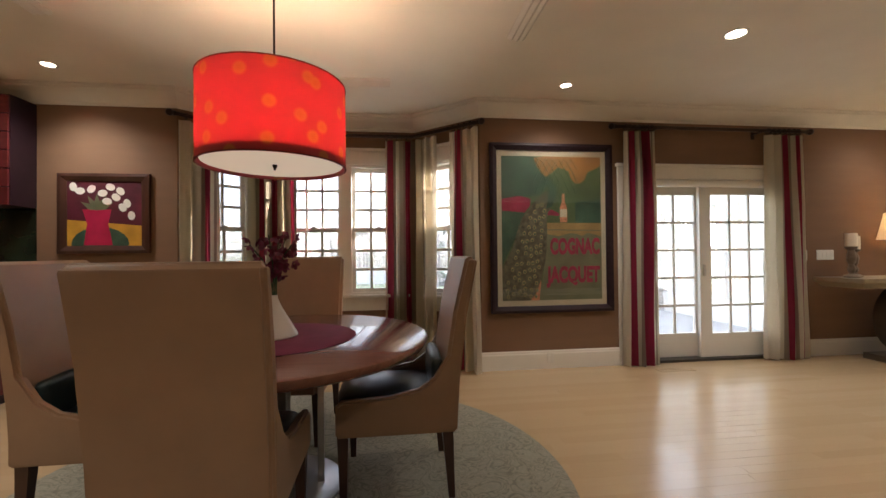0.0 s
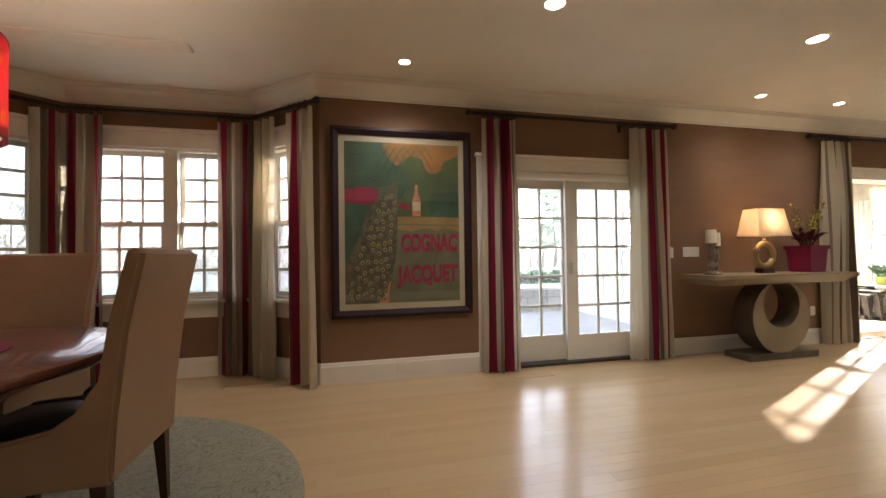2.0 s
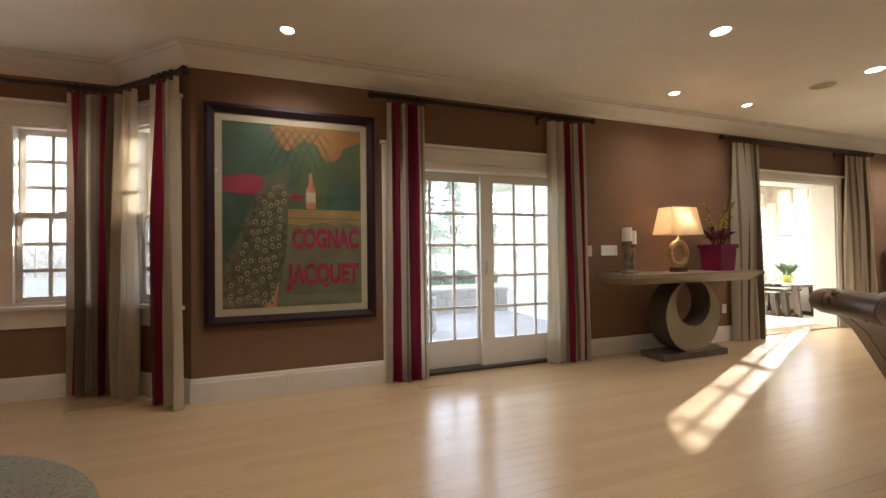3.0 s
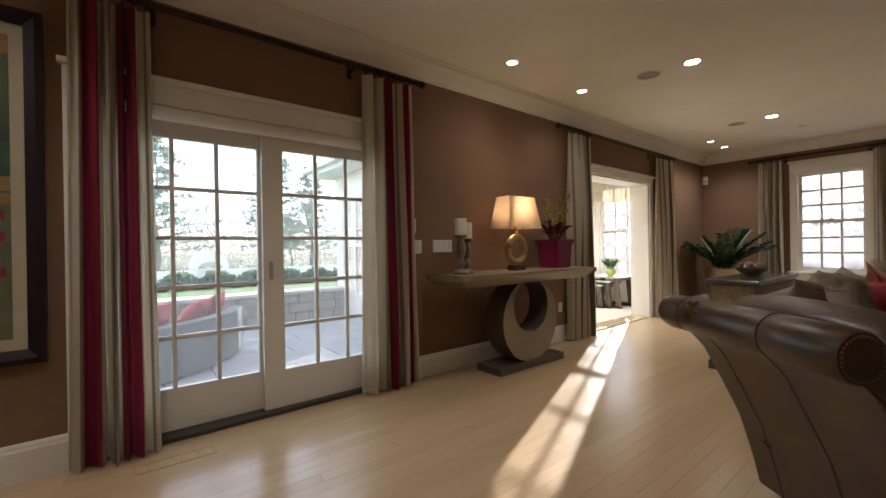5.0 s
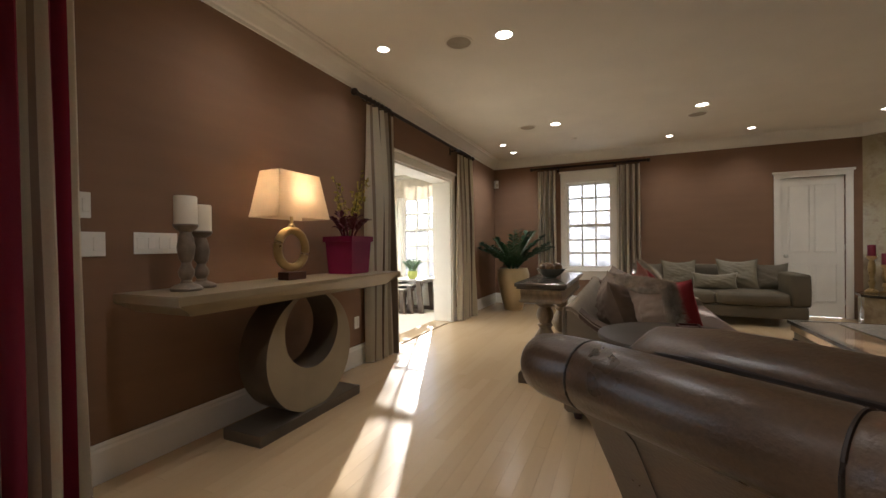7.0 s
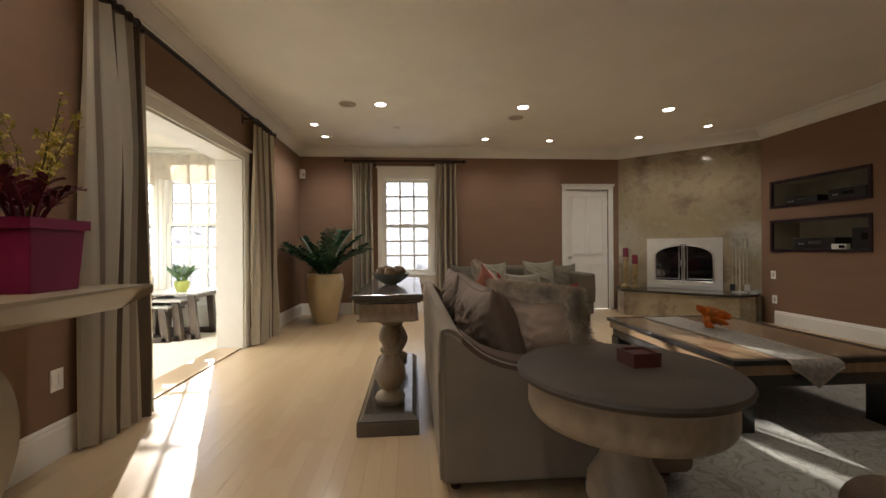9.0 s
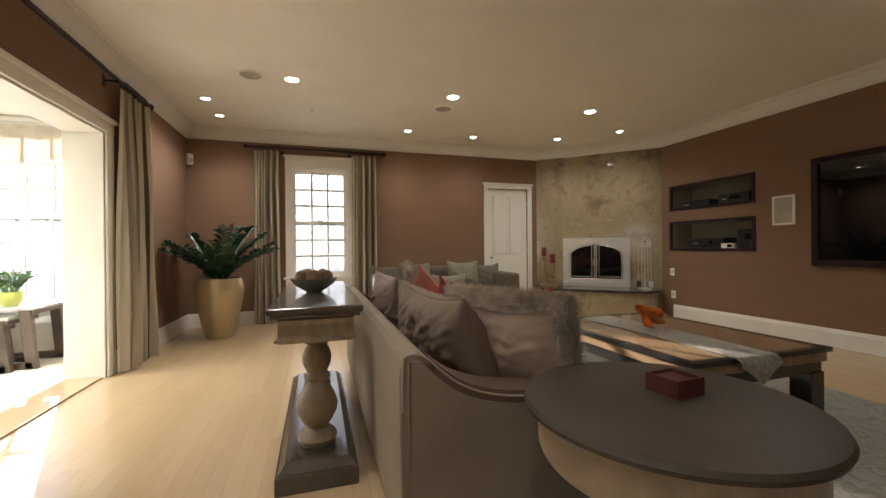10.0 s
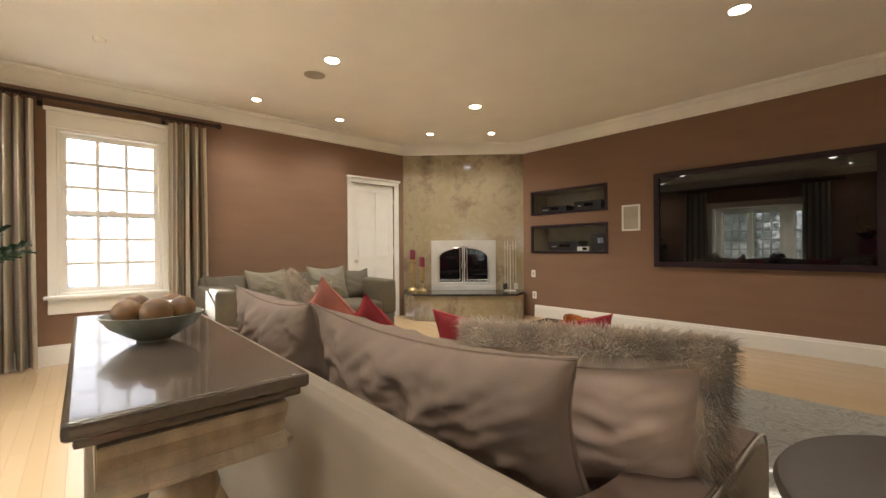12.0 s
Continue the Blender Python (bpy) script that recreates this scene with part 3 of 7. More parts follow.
window("window_bay_north", along(BAY[2], BAY[1])[0] @ pose(0.17, 0, 0), 1.47, 0.80, 2.36, 3, "white twin sash window with small panes in the bay", units=2, glass=BAYGLASS)
window("window_bay_west", m_bl @ pose(0.2, 0, 0), l_b - 0.4, 0.80, 2.36, 2, "narrow white sash window in the angled bay wall", glass=BAYGLASS)
window("window_bay_east", along(BAY[1], BAY[0])[0] @ pose(0.2, 0, 0), l_b - 0.4, 0.80, 2.36, 2, "narrow white sash window in the angled bay wall", glass=BAYGLASS)
window("window_east", along((E, N), (E, -1.29))[0] @ pose(N - 3.06, 0, 0), 0.88, 0.70, 2.41, 3, "white sash window with eighteen small panes", trim=0.075, head=0.2, glass=HAZEGLASS)

# sliding glazed door to the terrace
door = thing("door_terrace", pose(SLIDE[0], N, 0), "white glazed sliding terrace door, closed, under a rolled blind", "door", kind="structure")
sw = SLIDE[1] - SLIDE[0]
casing(door, sw, 0, 2.12, 0.11, 0.17, floor=True)
part("door_frame", boxes([(0, 0.04, 0, 0.16, 0.02, 2.12), (sw - 0.04, sw, 0, 0.16, 0.02, 2.12), (0.04, sw - 0.04, 0.001, 0.16, 2.06, 2.12)]), WHITE, door)
part("threshold", box(0, sw, -0.02, 0.17, 0.0, 0.03, 0.006), mat("dark_threshold", (0.08, 0.07, 0.06), 0.4, metal=0.4), door)
part("blind", tube([(0.05, -0.005, 2.075), (sw - 0.05, -0.005, 2.075)], 0.045, 16), WHITE, door, "rolled-up cream blind", smooth=True)


def leaf(parent, x0, x1, y, sl=0.10):
    lf = part("door_leaf", boxes([(x0, x0 + sl, y - 0.022, y + 0.022, 0.035, 2.06), (x1 - 0.10, x1, y - 0.022, y + 0.022, 0.035, 2.06), (x0 + sl, x1 - 0.10, y - 0.0215, y + 0.0215, 0.035, 0.31), (x0 + sl, x1 - 0.10, y - 0.0215, y + 0.0215, 1.95, 2.06)]), WHITE, parent)
    a, b, c, d = x0 + sl, x1 - 0.10, 0.31, 1.95
    for k in (1, 2):
        x = a + (b - a) * k / 3
        part("glazing_bar", box(x - 0.0135, x + 0.0135, y - 0.016, y + 0.016, c, d, 0.003, 1), WHITE, lf)
    for k in range(1, 5):
        z = c + (d - c) * k / 5
        part("glazing_bar", box(a, b, y - 0.015, y + 0.015, z - 0.0135, z + 0.0135, 0.003, 1), WHITE, lf)
    first = None
    for i in range(3):
        for j in range(5):
            p = pose(a + (b - a) * i / 3, y, c + (d - c) * j / 5)
            if first is None:
                first = part("pane", boxes([(0, (b - a) / 3, -0.002, 0.002, 0, (d - c) / 5)]), GLASS, lf, m=p)
                o = first
            else:
                o = again(first, lf, p)
            o.visible_shadow = False
    return lf


leaf(door, 0.04, 1.02, 0.115)
lf = leaf(door, 0.94, sw - 0.04, 0.055, 0.145)
part("pull", box(0.975, 1.005, 0.015, 0.034, 0.99, 1.12, 0.006), SILVER, lf, "small metal pull")

# cased opening to the sunroom
gate = thing("opening_sunroom", pose(GATE[0], N, 0), "wide cream cased opening to the bright sunroom", "doorway", kind="structure")
gw = GATE[1] - GATE[0]
casing(gate, gw, 0, 2.2, 0.13, 0.13, floor=True)
part("jamb", box(0, 0.02, 0, 0.3, 0, 2.2, 0.003), WHITE, gate)
part("jamb", box(gw - 0.02, gw, 0, 0.3, 0, 2.2, 0.003), WHITE, gate)
part("jamb_head", box(0.02, gw - 0.02, 0, 0.3, 2.18, 2.2, 0.003), WHITE, gate)
part("threshold", box(0.02, gw - 0.02, 0.02, 0.3, 0.002, 0.014, 0.004), PLANK, gate, "pale wooden threshold")

# panelled door in the east wall
idoor = thing("door_panelled", along((E, N), (E, -1.29))[0] @ pose(N + 0.30, 0, 0), "closed white four-panel door with a round knob", "door", kind="structure")
casing(idoor, 0.79, 0, 2.21, 0.09, 0.1, floor=True)
lf = part("door_leaf", box(0.004, 0.786, 0.02, 0.06, 0.008, 2.205, 0.003), WHITE, idoor)
for x0, x1 in ((0.11, 0.36), (0.43, 0.68)):
    for z0, z1 in ((0.24, 0.82), (1.02, 2.08)):
        part("panel", box(x0, x1, 0.010, 0.03, z0, z1, 0.014, 3), WHITE, lf)
        part("panel_mould", boxes([(x0 - 0.02, x0 - 0.008, 0.012, 0.021, z0 - 0.02, z1 + 0.02), (x1 + 0.008, x1 + 0.02, 0.012, 0.021, z0 - 0.02, z1 + 0.02), (x0 - 0.008, x1 + 0.008, 0.012, 0.021, z0 - 0.02, z0 - 0.008), (x0 - 0.008, x1 + 0.008, 0.012, 0.021, z1 + 0.008, z1 + 0.02)]), WHITE, lf)
part("knob", lathe([(0, 0), (0.026, 0.001), (0.026, 0.006), (0.01, 0.01), (0.009, 0.03), (0.024, 0.04), (0.028, 0.052), (0.02, 0.064), (0, 0.068)], 20), SILVER, lf, "round nickel knob", m=pose(0.06, 0.02, 0.96, 90), smooth=True)
for z in (0.25, 1.1, 1.95):
    part("hinge", tube([(0.786, 0.012, z - 0.045), (0.786, 0.012, z + 0.045)], 0.008, 8), SILVER, lf)


# ---------------------------------------------------------------- curtains


def curtain(path, z0, z1, material, folds, amp=0.056, seed=0, label="", flare=1.12, group="striped curtains"):
    """A full-length pleated curtain hanging along a line of plan points."""
    pts = [Vector(p) for p in path]
    seg = [(b - a).length for a, b in zip(pts, pts[1:])]
    total = sum(seg)

    def at(s):
        s = min(max(s, 0), 1) * total
        for a, b, l in zip(pts, pts[1:], seg):
            if s <= l + 1e-9:
                d = (b - a).normalized()
                return a + d * s, Vector((-d.y, d.x))
            s -= l
        d = (pts[-1] - pts[-2]).normalized()
        return pts[-1].copy(), Vector((-d.y, d.x))
    rnd = random.Random(seed)
    ph = [rnd.uniform(-0.5, 0.5) for _ in range(folds + 2)]
    am = [rnd.uniform(0.55, 1.35) for _ in range(folds + 2)]
    nu, nz = folds * 14, 16
    mid, _ = at(0.5)
    bm = bmesh.new()
    uvl = bm.loops.layers.uv.new("uv")
    rows = []
    for j in range(nz + 1):
        h = j / nz
        z = z1 + (z0 - z1) * h
        row = []
        for i in range(nu + 1):
            u = i / nu
            p, n = at(u)
            k = min(folds, max(0, (u + 0.035 * math.sin(u * 6.283 * 1.5 + seed) * math.sin(u * 3.1416)) * folds))
            a = amp * am[int(k)] * (0.55 + 0.6 * min(1, h * 3)) * (1 + 0.25 * math.sin(h * 5 + ph[int(k)] * 6))
            w = math.sin(2 * math.pi * k + 0.7 * math.sin(2 * math.pi * k) + 0.5 * math.sin(h * 2.4 + ph[int(k)] * 3)) * a
            spread = 1 + (flare - 1) * h ** 1.5
            q = mid + (p - mid) * spread + n * w
            row.append(bm.verts.new((q.x, q.y, z + (0.004 * math.sin(k * 4) if j == nz else 0))))
        rows.append(row)
    for j in range(nz):
        for i in range(nu):
            f = bm.faces.new((rows[j][i], rows[j][i + 1], rows[j + 1][i + 1], rows[j + 1][i]))
            for l, uu in zip(f.loops, (i, i + 1, i + 1, i)):
                l[uvl].uv = (uu / nu, j / nz)
    bmesh.ops.solidify(bm, geom=bm.faces[:], thickness=0.006)
    ob = part("curtain", bm, material, smooth=True)
    return tagged(ob, label, "curtain", group)


def rod(points, z, label, ring_spots):
    """A dark curtain pole with finials, brackets and rings."""
    p = [Vector((*q, z)) for q in points]
    t = thing("curtain_rod", pose(p[0].x, p[0].y, z), label, "curtain rod", "curtain rods")
    loc = [q - p[0] for q in p]
    part("pole", tube(loc, 0.02, 12), BRONZE, t, smooth=True)
    fin = None
    for i, (a, b) in enumerate(((loc[0], loc[1]), (loc[-1], loc[-2]))):
        d = (a - b).normalized()
        prof = [(0.0, 0.0), (0.024, 0.0), (0.026, 0.012), (0.018, 0.018), (0.03, 0.03), (0.036, 0.048), (0.03, 0.066), (0.016, 0.078), (0, 0.082)]
        mm = Matrix.Translation(a) @ d.to_track_quat("Z", "Y").to_matrix().to_4x4()
        if fin is None:
            fin = part("finial", lathe(prof, 18), BRONZE, t, m=mm, smooth=True)
        else:
            again(fin, t, mm)
    ring = None
    for x, y, rz in ring_spots:
        mm = Matrix.Translation(Vector((x, y, z)) - p[0]) @ pose(0, 0, -0.008, 0, 0, rz)
        if ring is None:
            ring = part("ring", tube([(0, 0.032 * math.cos(k * math.pi / 8), 0.032 * math.sin(k * math.pi / 8)) for k in range(16)], 0.006, 6, True), BRONZE, t, m=mm, smooth=True)
        else:
            again(ring, t, mm)
    return t


def rings_on(a, b, n):
    rz = math.degrees(math.atan2(b[1] - a[1], b[0] - a[0]))
    return [(a[0] + (b[0] - a[0]) * (k + 0.5) / n, a[1] + (b[1] - a[1]) * (k + 0.5) / n, rz) for k in range(n)]


def bracket(t, x, y, z, rz, reach):
    part("bracket", boxes([(-0.012, 0.012, -0.02, reach, -0.03, -0.018), (-0.02, 0.02, reach - 0.008, reach, -0.08, 0.03)]), BRONZE, t, m=Matrix.Translation(Vector((x, y, z)) - t.matrix_basis.translation) @ pose(0, 0, 0, 0, 0, rz))


RZ, CZ = 2.685, 2.635
YR = N - 0.10
curtain([(2.75, YR), (3.12, YR)], 0.012, CZ, TERRACE, 6, seed=1, label="cream and red striped full-length curtain, drawn back")
curtain([(4.52, YR), (5.0, YR)], 0.012, CZ, CREAMRED, 5, seed=2, label="mostly cream curtain with red stripes, drawn back")
t = rod([(2.66, YR), (5.07, YR)], RZ, "dark bronze curtain pole over the terrace door", rings_on((2.75, YR), (3.12, YR), 7) + rings_on((4.53, YR), (4.99, YR), 7))
bracket(t, 3.13, YR, RZ, 0, 0.1)
bracket(t, 4.45, YR, RZ, 0, 0.1)
curtain([(7.38, YR), (7.86, YR)], 0.012, CZ, TANSTRIPE, 7, seed=3, label="cream and taupe striped full-length curtain, drawn back")
curtain([(9.84, YR), (10.38, YR)], 0.012, CZ, TANSTRIPE, 7, seed=4, label="cream and taupe striped full-length curtain, drawn back")
t = rod([(7.22, YR), (10.46, YR)], RZ, "dark bronze curtain pole over the sunroom opening", rings_on((7.31, YR), (7.83, YR), 7) + rings_on((9.86, YR), (10.37, YR), 7))
bracket(t, 7.87, YR, RZ, 0, 0.1)
bracket(t, 9.75, YR, RZ, 0, 0.1)
XR = E - 0.10
curtain([(XR, 3.56), (XR, 3.22)], 0.012, CZ, TANSTRIPE, 4, seed=5, label="cream and taupe striped curtain beside the east window")
curtain([(XR, 2.12), (XR, 1.74)], 0.012, CZ, TANSTRIPE, 4, seed=6, label="cream and taupe striped curtain beside the east window")
t = rod([(XR, 3.63), (XR, 1.65)], RZ, "dark bronze curtain pole over the east window", rings_on((XR, 3.56), (XR, 3.22), 6) + rings_on((XR, 2.12), (XR, 1.74), 6))
bracket(t, XR, 3.18, RZ, -90, 0.1)
bracket(t, XR, 2.16, RZ, -90, 0.1)
# bay: two narrow curtains at the mouth, two broad ones round the inner corners
curtain([(0.82, 4.60), (1.09, 4.36)], 0.012, CZ, REDCREAM, 3, seed=7, label="cream curtain with a red edge at the mouth of the bay", flare=1.05)
curtain([(0.68, 4.74), (0.40, 4.995), (0.1, 4.995)], 0.012, CZ, BAYCLOTH, 6, seed=8, label="red and taupe striped curtain in the corner of the bay", flare=1.05)
curtain([(-0.92, 4.995), (-1.22, 4.995), (-1.42, 4.83)], 0.012, CZ, BAYCLOTHW, 6, seed=9, label="red and taupe striped curtain in the corner of the bay", flare=1.05)
curtain([(-1.64, 4.63), (-1.9, 4.39)], 0.012, CZ, REDCREAM, 3, seed=10, label="cream curtain with a red edge at the mouth of the bay", flare=1.05)
rod([(1.09, 4.37), (0.41, 4.99), (-1.24, 4.99), (-1.92, 4.37)], RZ, "dark bronze curtain pole bent round the bay", rings_on((1.05, 4.405), (0.83, 4.61), 4) + rings_on((0.38, 4.99), (0.08, 4.99), 5) + rings_on((-0.92, 4.99), (-1.22, 4.99), 5) + rings_on((-1.64, 4.625), (-1.88, 4.405), 4))

# ---------------------------------------------------------------- ceiling fixtures
GLOWCAN = glow_mat("lamp_glow", (1.0, 0.86, 0.66), CAN_GLOW)
# the last four of BIG are unseen, added to brighten dining and west end
BIG = [(2.80, 2.93, 1.3), (5.13, 2.91, 0.85), (7.25, 2.92, 1.2), (9.97, 2.91, 1.25), (9.97, 1.10, 1.25), (9.95, -0.83, 1.3), (7.21, -0.83, 1.3), (0.4, -0.86, 1.4), (-2.6, -0.83, 1.6), (-2.6, 1.2, 1.8), (-4.6, 2.2, 1.6)]
SMALL = [(1.90, 3.96, 0.85), (5.87, 3.96, 0.35), (7.03, 3.96, 0.4), (10.82, 3.92, 1.0), (11.45, 3.9, 1.0), (11.48, 1.32, 0.65), (11.52, 0.22, 0.55), (11.25, -1.18, 0.7), (10.6, -1.88, 0.7), (-2.73, 3.97, 1.3)]


def downlight(x, y, r, z=CEILING):
    t = thing("recessed_downlight", pose(x, y, z), "round white recessed ceiling downlight, lit", "downlight", "ceiling downlights")
    part("trim_ring", lathe([(r, 0), (r + 0.018, 0), (r + 0.018, -0.004), (r + 0.004, -0.008), (r - 0.004, -0.003), (r - 0.004, 0)], 28), WARE, t, smooth=True)
    part("lens", lathe([(0, -0.002), (r - 0.005, -0.002)], 28), GLOWCAN, t, "glowing lens")
    return t


for i, (x, y, dim) in enumerate(BIG + SMALL):
    downlight(x, y, 0.068 if i < len(BIG) else 0.05)
    sp = bpy.data.lights.new("downlight_beam", "SPOT")
    sp.energy, sp.spot_size, sp.spot_blend, sp.shadow_soft_size, sp.color = CAN_WATTS * dim, radians(135), 1.0, 0.06, (1.0, 0.88, 0.73)
    new("downlight_beam", sp).matrix_world = pose(x, y, CEILING - 0.03)
GRILLE = mat("grille_cloth", (0.42, 0.37, 0.29), 0.8, bump=0.6, bscale=600)
for x, y in ((7.21, 3.31), (9.97, 3.31), (10.38, 1.09)):
    t = thing("ceiling_speaker", pose(x, y, CEILING), "round cream ceiling loudspeaker grille", "loudspeaker", "ceiling loudspeakers")
    part("bezel", lathe([(0.105, 0), (0.125, 0), (0.125, -0.005), (0.112, -0.009), (0.105, -0.005)], 32), CEIL, t, smooth=True)
    part("grille", lathe([(0, -0.006), (0.104, -0.004), (0.106, 0)], 32), GRILLE, t, smooth=True)
t = thing("smoke_detector", pose(10.9, 2.75, CEILING), "small round white ceiling detector", "detector")
part("shell", lathe([(0, -0.03), (0.03, -0.03), (0.045, -0.018), (0.05, 0)], 24), CEIL, t, smooth=True)

# ---------------------------------------------------------------- outdoors
GRASS = mat("lawn_grass", (0.1, 0.16, 0.035), 0.95, vary=0.35, scale=0.8, bump=0.5, bscale=40, fine=0.4)
SLAB = mat("bluestone", (0.42, 0.42, 0.42), 0.7, vary=0.2, scale=3, bump=0.2, bscale=50)
RUBBLE = mat("fieldstone", (0.36, 0.33, 0.28), 0.85, vary=0.35, scale=5, bump=0.5, bscale=40)
CAPSTONE = mat("pale_capstone", (0.6, 0.57, 0.5), 0.8, vary=0.12, scale=6)
WICKER = mat("grey_wicker", (0.2, 0.21, 0.19), 0.8, vary=0.25, scale=30, bump=0.6, bscale=180)
REDCLOTH = mat("faded_red_canvas", (0.45, 0.09, 0.07), 0.85, vary=0.15, scale=6)
VINYL = mat("white_vinyl", (0.8, 0.8, 0.78), 0.5, vary=0.04)
SHINGLE = mat("grey_shingle", (0.24, 0.23, 0.22), 0.85, vary=0.25, scale=18, bump=0.4, bscale=60)
BARK = mat("tree_bark", (0.2, 0.17, 0.14), 0.9, vary=0.3, scale=12, bump=0.6, bscale=40, stretch=(1, 1, 0.3))
# needle green lightened to carry the haze of distance
NEEDLE = foliage_mat("pine_needles", (0.2, 0.25, 0.18), 0.4, 3)
BUDS = foliage_mat("spring_leaves", (0.34, 0.34, 0.2), 0.3, 3)
BOXWOOD = foliage_mat("boxwood_leaves", (0.08, 0.13, 0.05), 0.35, 9)
# far woods: distance haze is put into the pale twig colour
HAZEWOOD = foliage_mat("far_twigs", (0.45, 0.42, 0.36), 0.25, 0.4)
# leaf colour near white to give the glare outside the east windows
GLAREBUDS = foliage_mat("pale_blossom_twigs", (0.62, 0.58, 0.5), 0.2, 0.6)


def ground_z(y):
    return -0.13 - 0.052 * min(max(y - 9, 0), 40)


bm = bmesh.new()
ys = [-400, -40, 4.7, 9, 14, 20, 28, 38, 49, 80, 200, 900]
xs = [-900, -200, -60, -20, 0, 10, 20, 40, 80, 250, 900]
grid = [[bm.verts.new((x, y, ground_z(y) - (0.25 if y < 4 else 0))) for x in xs] for y in ys]
for r0, r1 in zip(grid, grid[1:]):
    for k in range(len(xs) - 1):
        bm.faces.new((r0[k], r0[k + 1], r1[k + 1], r1[k]))
tagged(part("ground", bm, GRASS), "spring lawn sloping gently away", "ground", kind="structure")

ter = tagged(part("terrace_pavement", boxes([(-1.4, 6.5, 4.65, 9.0, -0.3, -0.125)]), mat("slab_joint", (0.25, 0.24, 0.22), 0.9)), "grey bluestone terrace paving", "pavement", kind="structure")
rnd = random.Random(3)
slabs = {}
y = 4.66
while y < 8.95:
    d = rnd.choice((0.45, 0.6))
    x = -1.4 + rnd.uniform(-0.3, 0)
    while x < 6.45:
        w = rnd.choice((0.45, 0.6, 0.75, 0.9))
        if x > -1.4:
            if (w, d) not in slabs:
                slabs[w, d] = part("slab", box(0.005, w - 0.005, 0.005, d - 0.005, -0.13, -0.11, 0.004, 1), SLAB, ter, m=pose(x, y, 0))
            else:
                again(slabs[w, d], ter, pose(x, y, 0))
        x += w
    y += d

gw_ = thing("garden_wall", pose(0, 9.15, -0.13), "low fieldstone garden wall with pale capstones", "garden wall")
part("core", boxes([(-6, 6.5, -0.16, 0.16, 0, 0.52)]), mat("wall_mortar", (0.3, 0.28, 0.25), 0.9), gw_)
stones = []
for k in range(5):
    bm = bmesh.new()
    cube(bm, -0.5, 0.5, -0.5, 0.5, -0.5, 0.5)
    bmesh.ops.bevel(bm, geom=bm.edges[:], offset=0.07, segments=1, affect="EDGES")
    for v in bm.verts:
        v.co += 0.05 * noise.noise_vector(v.co * 3 + Vector((k * 7, 0, 0)))
    stones.append(bm)
base_stones = [part("stone", b, RUBBLE, gw_, m=pose(-20, 0, -5)) for b in stones]
first_done = set()
for row in range(3):
    x = 0.9 + rnd.uniform(0, 0.2)
    while x < 6.4:
        w = rnd.uniform(0.25, 0.5)
        k = rnd.randrange(5)
        mm = Matrix.Translation((x + w / 2, -0.13, 0.09 + row * 0.172)) @ Matrix.Diagonal((w - 0.015, 0.12, 0.16, 1))
        if k not in first_done:
            base_stones[k].matrix_basis = mm
            first_done.add(k)
        else:
            again(base_stones[k], gw_, mm)
        x += w
cap = None
x = -6
while x < 6.4:
    if cap is None:
        cap = part("capstone", box(0.004, 0.896, -0.24, 0.24, 0.52, 0.58, 0.012), CAPSTONE, gw_, m=pose(x, 0, 0))
    else:
        again(cap, gw_, pose(x, 0, 0))
    x += 0.9

# curved wicker sofa on the terrace
ws = thing("outdoor_sofa", pose(2.3, 8.0, -0.11), "curved grey wicker terrace sofa with red cushions", "sofa")


def arc_band(r0, r1, z0, z1, a0, a1, n=22):
    bm = bmesh.new()
    rings = []
    for k in range(n + 1):
        a = radians(a0 + (a1 - a0) * k / n)
        rings.append([bm.verts.new((r * math.cos(a), r * math.sin(a), z)) for r, z in ((r0, z0), (r1, z0), (r1, z1), (r0, z1))])
    for a, b in zip(rings, rings[1:]):
        for k in range(4):
            bm.faces.new((a[k], a[(k + 1) % 4], b[(k + 1) % 4], b[k]))
    bm.faces.new(rings[0])
    bm.faces.new(rings[-1][::-1])
    return bm


part("backrest", arc_band(1.86, 2.02, 0.02, 0.56, -150, -15), WICKER, ws)
part("seat", arc_band(1.2, 1.87, 0.04, 0.34, -150, -17), WICKER, ws)
part("seat_cushion", arc_band(1.24, 1.84, 0.34, 0.42, -148, -19), mat("grey_canvas", (0.5, 0.5, 0.48), 0.8), ws)
for k, (a, r, tilt) in enumerate(((-22, 1.7, 25), (-32, 1.62, 50), (-60, 1.7, 20), (-75, 1.7, 20))):
    part("cushion", pillow(0.5, 0.42, 0.2, k), REDCLOTH, ws, "red canvas cushion", m=Matrix.Translation((r * math.cos(radians(a)), r * math.sin(radians(a)), 0.6)) @ pose(0, 0, 0, 0, 0, a + 90) @ pose(0, 0, 0, tilt), smooth=True)

# white fence, hedge, garden house
fn = thing("garden_fence", pose(0, 42, ground_z(42)), "long white board fence with posts", "fence")
ps = bd = None
for k in range(34):
    x = -38 + k * 2.6
    if ps is None:
        ps = part("post", box(-0.1, 0.1, -0.1, 0.1, 0, 1.75, 0.02), VINYL, fn, m=pose(x, 0, 0))
        bd = part("board", box(0.1, 2.5, -0.03, 0.03, 0.08, 1.5, 0.01), VINYL, fn, m=pose(x, 0, 0))
    else:
        again(ps, fn, pose(x, 0, 0))
        again(bd, fn, pose(x, 0, 0))


